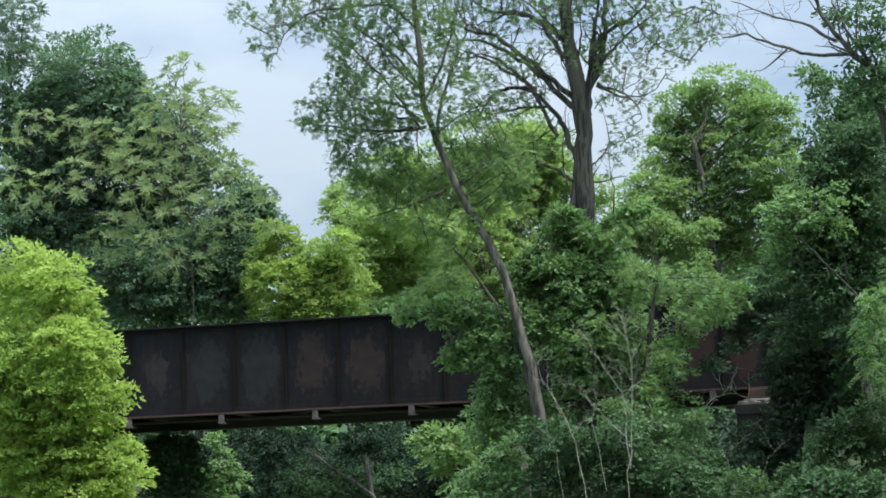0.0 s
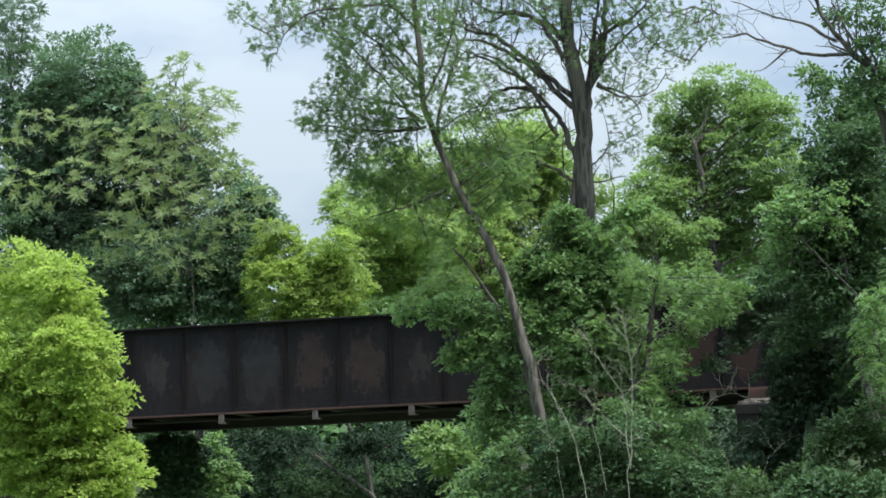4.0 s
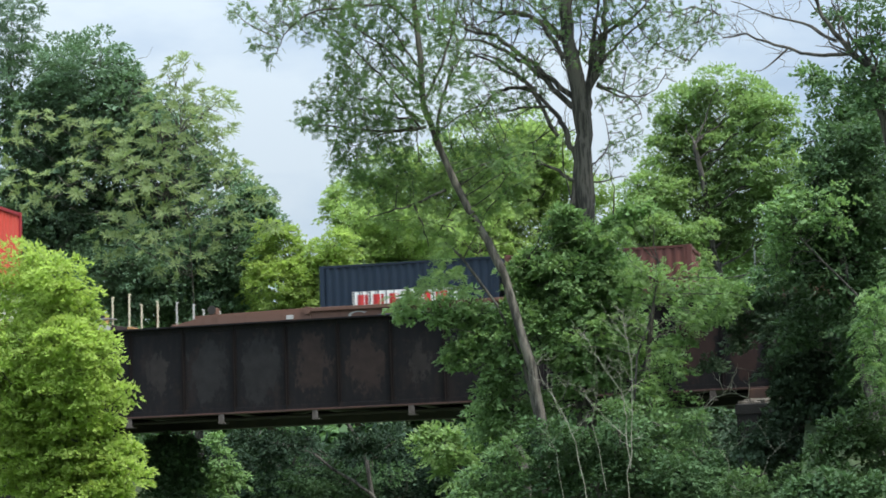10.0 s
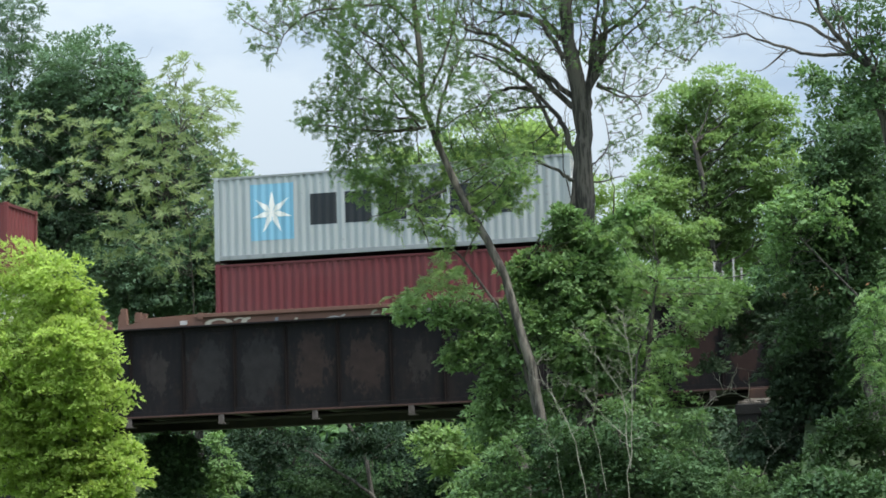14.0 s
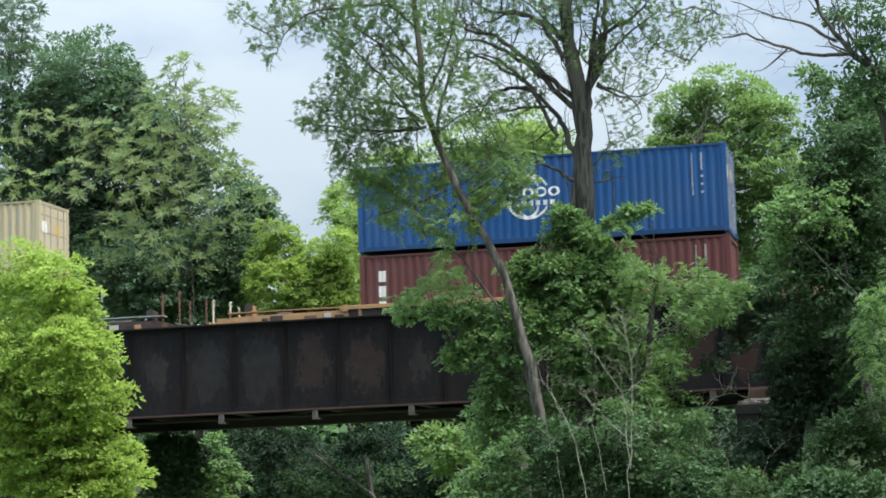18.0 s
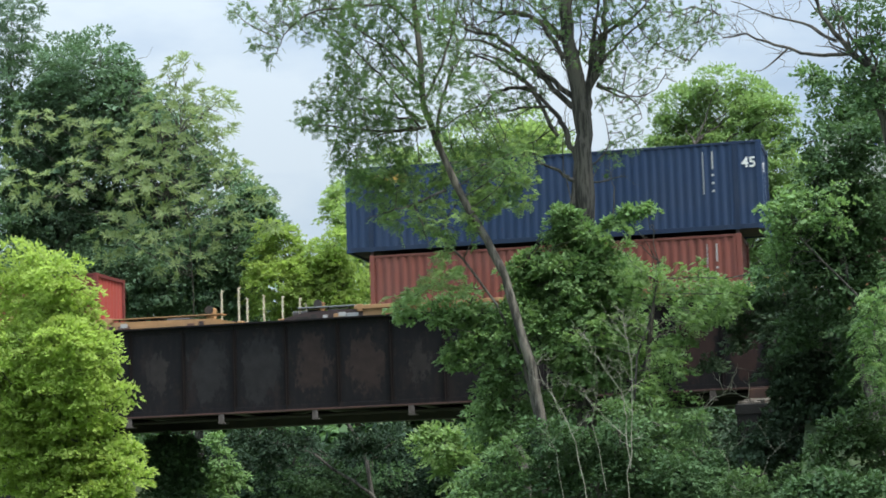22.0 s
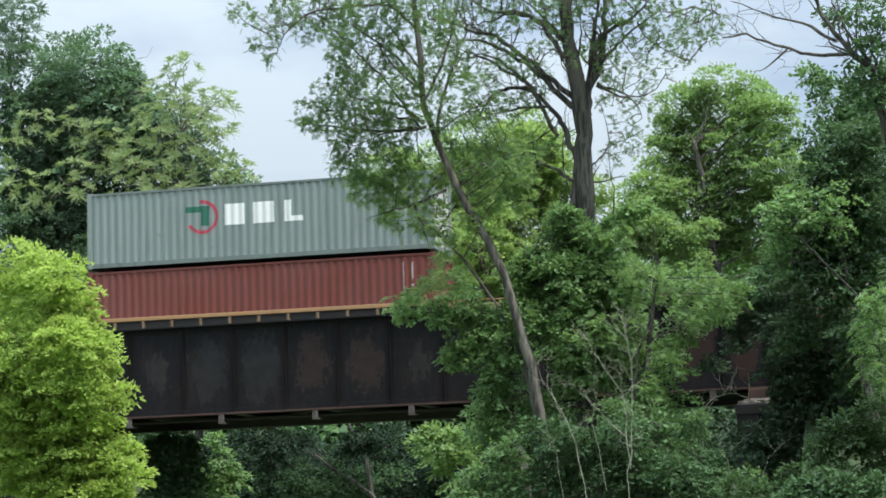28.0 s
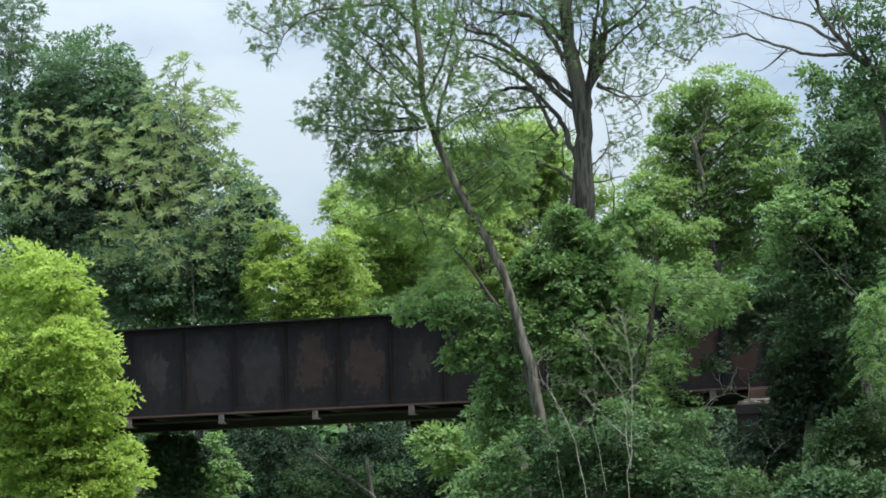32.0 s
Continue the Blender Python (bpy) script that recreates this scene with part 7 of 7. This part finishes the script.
        figures(number, -9.98 if y < 0 else -9.42, 3.72, 0.24, P_WHITE, "road_number", ob, y * 1.43, turn)
    part("pilot", prism([(10.6, 0.25), (10.75, 0.25), (10.62, 1.3), (10.5, 1.3)], -1.4, 1.4), P_BLACK, ob)
    part("pilot", prism([(-10.6, 0.25), (-10.75, 0.25), (-10.62, 1.3), (-10.5, 1.3)], -1.4, 1.4), P_BLACK, ob)
    for sx in (-1, 1):
        part("coupler", box(min(sx * 10.6, sx * 11.5), max(sx * 10.6, sx * 11.5), -0.16, 0.16, 0.72, 1.02, 0.04), M_UNDER, ob)
        cx = sx * 6.7
        t = part("truck", box(cx - 2.2, cx + 2.2, -0.9, 0.9, 0.62, 1.0, 0.05), M_UNDER, ob)
        for y in (-1.08, 1.08):
            part("side_frame", prism([(cx - 2.6, 0.5), (cx - 1.0, 0.35), (cx + 1.0, 0.35), (cx + 2.6, 0.5), (cx + 2.6, 0.85), (cx - 2.6, 0.85)], y - 0.1, y + 0.1, 0.03), M_UNDER, t)
        for dx in (-1.9, 0.0, 1.9):
            bm = cyl((cx + dx, -0.8, 0.53), (cx + dx, 0.8, 0.53), 0.09, 8)
            for y in (-0.755, 0.755):
                add_cyl(bm, (cx + dx, y - 0.065, 0.53), (cx + dx, y + 0.065, 0.53), 0.525, 20)
            part("wheelset", bm, M_WHEEL, t)
    MOVERS.append((ob, place, TRACK_Y, RAIL, 180 if flip else 0))
    return ob


locomotive("black diesel locomotive with white stripes and cream handrails, cab leading", "4084", -237.25, False, -3.6, -1.12)
locomotive("black diesel locomotive with white stripes, running long hood forward", "4406", -260.17, True, -1.55, -3.45)

# colours
MAROON = (0.115, 0.026, 0.030)
RED_BROWN = (0.20, 0.050, 0.038)
RED = (0.36, 0.018, 0.030)
ORANGE_RED = (0.36, 0.085, 0.045)
PINK = (0.60, 0.062, 0.175)
BLUE = (0.004, 0.085, 0.27)
NAVY = (0.014, 0.029, 0.055)
SEA_GREEN = (0.08, 0.25, 0.195)
PALE_GREY = (0.48, 0.51, 0.455)
GREY_GREEN = (0.245, 0.295, 0.275)
OFF_WHITE = (0.55, 0.54, 0.46)
BEIGE = (0.56, 0.455, 0.29)
L45, H86 = 13.716, 2.591
LOW = 0.30                       # floor of the well above the rail
UP96, UP86 = LOW + 2.956, LOW + 2.651
P_REDMARK = paint((0.55, 0.03, 0.03), 0.1)
P_DARK = paint((0.02, 0.025, 0.03), 0.1)


def set_of(places, label, col, pitch=19.75, well=12.9, stencilled=-1, **kw):
    return [well_car(label, p, col, pitch, well, first=i == 0, last=i == len(places) - 1, seed=int(-p), tons=i == stencilled, **kw) for i, p in enumerate(places)]


# first car: two short containers in a rusty well
set_of([-283.85], "rusty brown well car with graffiti along its side", P_BROWN, graffiti=True)
c = container("faded red-brown twenty-foot container with white marks", (0.16, 0.055, 0.045), -280.72, LOW, 6.058, H86)
column(c, -2.75, 1.15, 2.3, 3, 0.22, P_WHITE, 6.058)
c = container("navy twenty-foot container with a white label panel", NAVY, -287.0, LOW, 6.058, H86)
on_wall([bar(-1.9, 1.05, 3.6, 0.62)], P_WHITE, "label_panel", c, 6.058)
on_wall(word(-1.75, 1.18, 3.2, 0.38, 6, 0.7), P_REDMARK, "word_bar", c, 6.058, -1.210)

set_of([-307.9, -327.77, -347.7], "yellow-tan articulated well car with plain sides", P_TAN)
c = container("bright red forty-foot high container with a small white emblem", RED, -307.9, UP86, wear=0.2, lit_end_rgb=(0.5, 0.05, 0.03))
on_wall(arc(-5.35, 2.40, 0.15, 0.26, 0, 360, 0.7, 10), P_WHITE, "emblem", c, 12.19, joined=True)
on_wall(word(-5.05, 2.2, 0.9, 0.26, 4, 0.7) + [bar(-5.05, 2.08, 0.9, 0.05)], P_WHITE, "word_bar", c, 12.19)
c = container("off-white twenty-foot container with a red wordmark", OFF_WHITE, -304.88, LOW, 6.058, H86)
on_wall(word(-2.2, 1.62, 1.1, 0.30, 4, 0.75), P_REDMARK, "word_bar", c, 6.058)
on_wall([bar(-1.7, 1.15, 0.6, 0.4)], P_GREY, "stencil_panel", c, 6.058)
container("plain off-white twenty-foot container", OFF_WHITE, -310.96, LOW, 6.058, H86)
c = container("pale grey-beige forty-foot container with a red wordmark", (0.39, 0.352, 0.268), -327.77, UP96, doors=True, lit_end_rgb=(0.56, 0.54, 0.44))
on_wall(word(-5.1, 2.2, 1.35, 0.36, 4, 0.78), P_REDMARK, "word_bar", c, 12.19)
c = container("blue forty-foot container with a white globe mark", BLUE, -327.77, LOW, lit_end_rgb=(0.02, 0.13, 0.45))
column(c, -5.7, 1.0, 2.1, 4, 0.2, P_WHITE)
globe(c, 1.8, 1.5)
c = container("blue forty-foot high container with a white globe mark", BLUE, -347.7, UP96, doors=True, wear=0.2)
column(c, -5.6, 1.1, 2.3, 4, 0.2, P_WHITE)
globe(c, 1.5, 1.5)
c = container("blue forty-foot container, lower of the stack, with globe mark", BLUE, -347.7, LOW, wear=0.25)
globe(c, 1.42, 1.5)

set_of([-371.6], "tan well car with ribbed sides", P_TAN, ribs=True)
c = container("dark red forty-foot high container with a small black-and-white badge", MAROON, -371.6, UP86)
on_wall([bar(-5.45, 2.3, 0.36, 0.42)], P_WHITE, "badge_panel", c, 12.19)
on_wall([bar(-5.41, 2.36, 0.28, 0.22, 0.0)], P_DARK, "badge_mark", c, 12.19, -1.210)
c = container("faded brick-red forty-foot container with a small badge", RED_BROWN, -371.6, LOW, height=H86, wear=0.4)
on_wall([bar(-5.35, 1.98, 0.36, 0.42)], P_WHITE, "badge_panel", c, 12.19)
on_wall([bar(-5.31, 2.04, 0.28, 0.22)], P_DARK, "badge_mark", c, 12.19, -1.210)
on_wall([bar(-0.3, 1.35, 0.36, 0.6)], P_GREY, "repair_patch", c, 12.19)

set_of([-395.57, -415.3, -435.1], "rust-brown articulated well car with graffiti", P_BROWN, graffiti=True)
c = container("pale grey forty-foot container with a light blue star panel", (0.40, 0.44, 0.45), -395.57, UP96, doors=True, lit_end_rgb=(0.55, 0.55, 0.50))
on_wall([bar(-4.82, 0.62, 1.52, 1.9)], paint((0.17, 0.42, 0.58), 0.2), "star_panel", c, 12.19)
star = []
for i in range(7):
    a = 2 * math.pi * i / 7 + math.pi / 2
    star.append([(-4.06, 1.55), (-4.06 + 0.26 * math.cos(a - 0.4), 1.55 + 0.26 * math.sin(a - 0.4)), (-4.06 + 0.74 * math.cos(a), 1.55 + 0.74 * math.sin(a)), (-4.06 + 0.26 * math.cos(a + 0.4), 1.55 + 0.26 * math.sin(a + 0.4))])
on_wall(star, P_WHITE, "star", c, 12.19, -1.211, joined=True)
on_wall(word(-2.72, 1.04, 7.17, 1.05, 6, 0.76), P_DARK, "word_bar", c, 12.19)
container("dark red forty-foot container, lower of the stack", (0.16, 0.03, 0.035), -395.57, LOW)
c = container("red-brown forty-foot container with white upright lettering marks", (0.17, 0.035, 0.035), -415.3, UP86, wear=0.3)
column(c, -5.5, 0.85, 2.35, 6, 0.26, P_WHITE)
c = container("off-white forty-foot container with a red wordmark", OFF_WHITE, -415.3, LOW, height=H86)
on_wall(word(-5.3, 1.5, 1.25, 0.36, 4, 0.78), P_REDMARK, "word_bar", c, 12.19)
container("plain red-brown forty-foot container on a stack", RED_BROWN, -435.1, UP86, height=H86)
container("dark blue forty-foot container, lower of the stack", NAVY, -435.1, LOW, height=H86)

set_of([-458.9, -478.65, -498.55], "tan articulated well car with ribbed sides", P_TAN, ribs=True)
c = container("blue forty-foot high container with a white globe mark", (0.005, 0.072, 0.20), -458.9, UP96)
column(c, -5.45, 0.9, 1.9, 4, 0.2, P_WHITE)
globe(c, 1.5, 1.5)
c = container("off-white forty-foot container with a red wordmark", OFF_WHITE, -458.9, LOW)
on_wall(word(-4.9, 1.97, 1.45, 0.40, 4, 0.78), P_REDMARK, "word_bar", c, 12.19)
c = container("sea-green forty-five-foot container with a white lettered strip", SEA_GREEN, -478.7, UP96, L45, dark_posts=True)
forty_five(c, 2.84)
on_wall([bar(-5.55, 0.35, 0.5, 2.2)], P_WHITE, "strip_panel", c, L45)
on_wall([bar(-5.44, 0.45 + 0.24 * i, 0.28, 0.16) for i in range(8)], P_DARK, "strip_mark", c, L45, -1.210)
c = container("blue forty-foot container with a white globe mark", BLUE, -478.65, LOW)
column(c, -5.6, 0.9, 1.9, 4, 0.2, P_WHITE)
globe(c, 1.42, 1.5)
c = container("blue forty-foot high container with globe mark and latched doors", (0.004, 0.078, 0.25), -498.55, UP96, doors=True, wear=0.2)
globe(c, 1.5, 1.5, cx=-0.35)
c = container("red-brown forty-foot container with white upright marks", (0.14, 0.042, 0.040), -498.55, LOW)
column(c, -5.45, 0.95, 2.45, 3, 0.24, P_WHITE)

set_of([-522.1], "dark brown well car with yellow reflectors", P_DARKBROWN, reflectors=True)
c = container("weathered beige forty-foot container with a faded red wordmark", BEIGE, -522.1, UP86, doors=True, wear=0.5)
on_wall(word(-5.1, 2.15, 1.45, 0.36, 4, 0.78), paint((0.50, 0.12, 0.08), 0.4), "word_bar", c, 12.19)
part("side_post", box(2.45, 2.55, -1.213, -1.2, 0.17, 2.80), P_DARKBROWN, c)
container("navy twenty-foot container with white marks", NAVY, -525.2, LOW, 6.058, H86)
c = container("navy twenty-foot container with an orange lettered strip", NAVY, -519.05, LOW, 6.058, H86)
on_wall([bar(-2.35, 0.7, 0.42, 1.55)], paint((0.55, 0.30, 0.16), 0.2), "strip_panel", c, 6.058)
on_wall([bar(-2.24, 0.8 + 0.3 * i, 0.22, 0.2) for i in range(5)], P_REDMARK, "strip_mark", c, 6.058, -1.210)

five = set_of([-543.9, -559.5, -575.05, -590.6, -606.2], "five-unit yellow-tan articulated well car", P_TAN, 15.6, 12.6, stencilled=1)
for gx, gw in ((-5.1, 0.75), (-4.3, 0.5), (-3.7, 0.6), (-3.05, 0.28)):
    blob = [(gx + 0.12, -1.496, 1.12), (gx + gw, -1.496, 1.12), (gx + gw + 0.03, -1.496, 1.40), (gx + 0.25, -1.496, 1.47), (gx + 0.05, -1.496, 1.36)]
    part("graffiti_blot", mesh_of("graffiti_blot", blob, [(0, 1, 2, 3, 4)], P_WHITE), None, five[1], "sprayed white graffiti")
c = container("magenta forty-five-foot container with large white block letters", PINK, -543.9, UP96, L45, wear=0.15)
block_word(c, -1.3, 1.06, 1.45, 1.05, P_WHITE, L45)
on_wall([bar(-1.3, 0.72, 3.4, 0.14)], P_WHITE, "small_word_mark", c, L45)
forty_five(c, 2.84)
c = container("grey-green forty-foot container with blue and white squares", GREY_GREEN, -543.9, LOW)
label_squares(c, -5.17, 2.1, 0.42)
c = container("red forty-five-foot container with a white wordmark", (0.35, 0.017, 0.034), -559.5, UP96, L45, wear=0.15, lit_end_rgb=(0.5, 0.02, 0.02))
serif_word(c, -2.2, 0.95, 0.9, P_WHITE, L45)
forty_five(c, 2.84)
figures("45", -6.55, 2.0, 0.46, P_WHITE, "length_figures", c, -1.216)
c = container("magenta forty-foot container with large white block letters", PINK, -559.5, LOW, wear=0.2)
block_word(c, -2.05, 1.12, 1.42, 1.28, P_WHITE, 12.19)
c = container("maroon forty-foot container with white upright marks", MAROON, -575.05, UP86)
column(c, -5.5, 1.2, 2.5, 3, 0.22, P_WHITE)
on_wall([bar(5.0, 0.95, 0.36, 0.22)], P_YELLOW, "yellow_sticker", c, 12.19)
c = container("orange-red forty-foot container with a faded white wordmark", ORANGE_RED, -575.05, LOW, height=H86, wear=0.3)
serif_word(c, -2.15, 0.95, 0.78, P_CREAM, 12.19)
on_wall([bar(-5.6, 1.55, 0.55, 0.4)], P_CREAM, "label_panel", c, 12.19)
on_wall(word(2.6, 1.95, 1.7, 0.14, 10, 0.7), P_CREAM, "small_word_mark", c, 12.19)
c = container("pale grey forty-five-foot container with blue and white squares", PALE_GREY, -590.6, UP96, L45)
label_squares(c, -5.25, 2.2, 0.44, L45)
container("dark red forty-foot container, lower of the stack", (0.15, 0.03, 0.035), -590.6, LOW)
c = container("navy forty-five-foot container with an orange and white mark", (0.018, 0.045, 0.11), -606.2, UP96, L45)
on_wall(word(-6.0, 2.25, 1.3, 0.30, 5, 0.8), P_YELLOW, "word_bar", c, L45)
on_wall([bar(-5.7, 2.0, 0.9, 0.08)], P_WHITE, "small_word_mark", c, L45)
forty_five(c, 2.84)
container("rust-red forty-foot container, lower of the stack", (0.24, 0.07, 0.05), -606.2, LOW, wear=0.4)

set_of([-628.0, -647.8, -667.5], "tan articulated well car with ribbed sides", P_TAN, ribs=True)
c = container("red-brown forty-foot container with white upright lettering marks", (0.20, 0.035, 0.03), -628.0, LOW, lit_end_rgb=(0.33, 0.05, 0.035))
column(c, -5.45, 0.75, 2.4, 6, 0.28, P_WHITE)
c = container("magenta forty-foot container with large white block letters", PINK, -647.8, LOW)
block_word(c, -1.65, 1.0, 1.4, 1.28, P_WHITE, 12.19)
c = container("pale blue-grey forty-foot container with blue and white squares", (0.30, 0.36, 0.36), -667.5, LOW, height=H86, lit_end_rgb=(0.55, 0.58, 0.55))
label_squares(c, -5.3, 1.62, 0.42)

set_of([-691.25], "tan well car with ribbed sides", P_TAN, ribs=True)
c = container("maroon forty-five-foot container with blue and white squares", (0.12, 0.035, 0.04), -691.25, UP96, L45)
label_squares(c, -5.45, 2.15, 0.42, L45)
forty_five(c, 2.84)
c = container("maroon forty-foot container with white upright marks", MAROON, -691.25, LOW)
column(c, -5.35, 1.25, 2.5, 3, 0.28, P_WHITE)

set_of([-714.95, -734.7, -754.45], "rust-brown articulated well car with faded graffiti", P_BROWN, graffiti=True)
c = container("crimson forty-five-foot container with a white wordmark", (0.30, 0.02, 0.04), -714.95, UP96, L45, wear=0.15, lit_end_rgb=(0.5, 0.05, 0.04))
serif_word(c, -1.8, 0.95, 0.87, P_WHITE, L45)
forty_five(c, 2.84, plate=True)
on_wall([bar(4.95, 0.85, 0.34, 0.34)], P_YELLOW, "yellow_sticker", c, L45)
container("rust-orange forty-foot container, lower of the stack", (0.26, 0.095, 0.06), -714.95, LOW, wear=0.5)
container("plain grey-green forty-foot container on a stack", GREY_GREEN, -734.7, UP86, height=H86)
container("red-brown forty-foot container, lower of the stack", RED_BROWN, -734.7, LOW, height=H86)
c = container("navy forty-foot container with a red and white mark", (0.016, 0.04, 0.095), -754.45, LOW)
on_wall(word(-5.5, 2.3, 0.5, 0.3, 3, 0.8), P_REDMARK, "word_bar", c, 12.19)
on_wall(word(-5.0, 2.3, 1.25, 0.32, 5, 0.8), P_WHITE, "word_bar", c, 12.19)

set_of([-778.15], "orange-tan well car with ribbed sides", P_TAN, ribs=True)
c = container("grey-green forty-foot container with a round red and green emblem", GREY_GREEN, -778.15, UP96, height=H86, lit_end_rgb=(0.42, 0.44, 0.42), wear=0.5)
on_wall(arc(-1.95, 1.55, 0.58, 0.58, -150, 100, 0.2, 18), paint((0.45, 0.05, 0.08), 0.2), "emblem_ring", c, 12.19, joined=True)
on_wall([bar(-2.55, 1.72, 0.85, 0.2), bar(-2.0, 1.25, 0.28, 0.5)], paint((0.02, 0.13, 0.08), 0.2), "emblem_bar", c, 12.19)
on_wall([bar(-1.15, 1.22, 0.7, 0.72), bar(-0.15, 1.22, 0.75, 0.72), bar(0.95, 1.22, 0.25, 0.72), bar(1.2, 1.22, 0.4, 0.18)], P_WHITE, "word_bar", c, 12.19)
container("red-brown forty-foot container, lower of the stack", RED_BROWN, -778.15, LOW)

set_of([-801.85, -821.65, -841.25], "tan articulated well car with ribbed sides", P_TAN, ribs=True)
c = container("orange-red forty-foot container with white upright lettering marks", (0.43, 0.13, 0.08), -801.85, LOW)
column(c, -5.45, 0.75, 2.35, 6, 0.28, P_WHITE)
c = container("maroon forty-foot container with a round blue sticker", (0.13, 0.03, 0.035), -821.65, LOW, lit_end_rgb=(0.22, 0.05, 0.045))
on_wall(arc(-5.0, 1.9, 0.2, 0.2, 0, 360, 0.98, 14), paint((0.12, 0.40, 0.62), 0.1), "round_sticker", c, 12.19, joined=True)
c = container("red forty-five-foot container with a white wordmark", (0.42, 0.068, 0.066), -841.25, UP96, L45, lit_end_rgb=(0.5, 0.08, 0.05))
on_wall(word(-5.55, 2.2, 0.95, 0.38, 3, 0.78), P_WHITE, "word_bar", c, L45)
on_wall([bar(4.95, 0.45, 0.3, 0.4)], P_YELLOW, "yellow_sticker", c, L45)
forty_five(c, 2.84)
c = container("crimson forty-foot container with a white wordmark", (0.34, 0.018, 0.035), -841.25, LOW)
serif_word(c, -2.0, 1.35, 1.15, P_WHITE, 12.19)


# ---- how the train goes ----
def motions():
    for thing, place, y, z, *turn in MOVERS:
        rz = turn[0] if turn else 0
        tip = -GRADE if rz else GRADE
        walk(thing, [(t, pose(place + SPEED * t, y, z + rise(place + SPEED * t), 0, tip, rz)) for t in (0.0, 16.0, 32.0)])


motions()
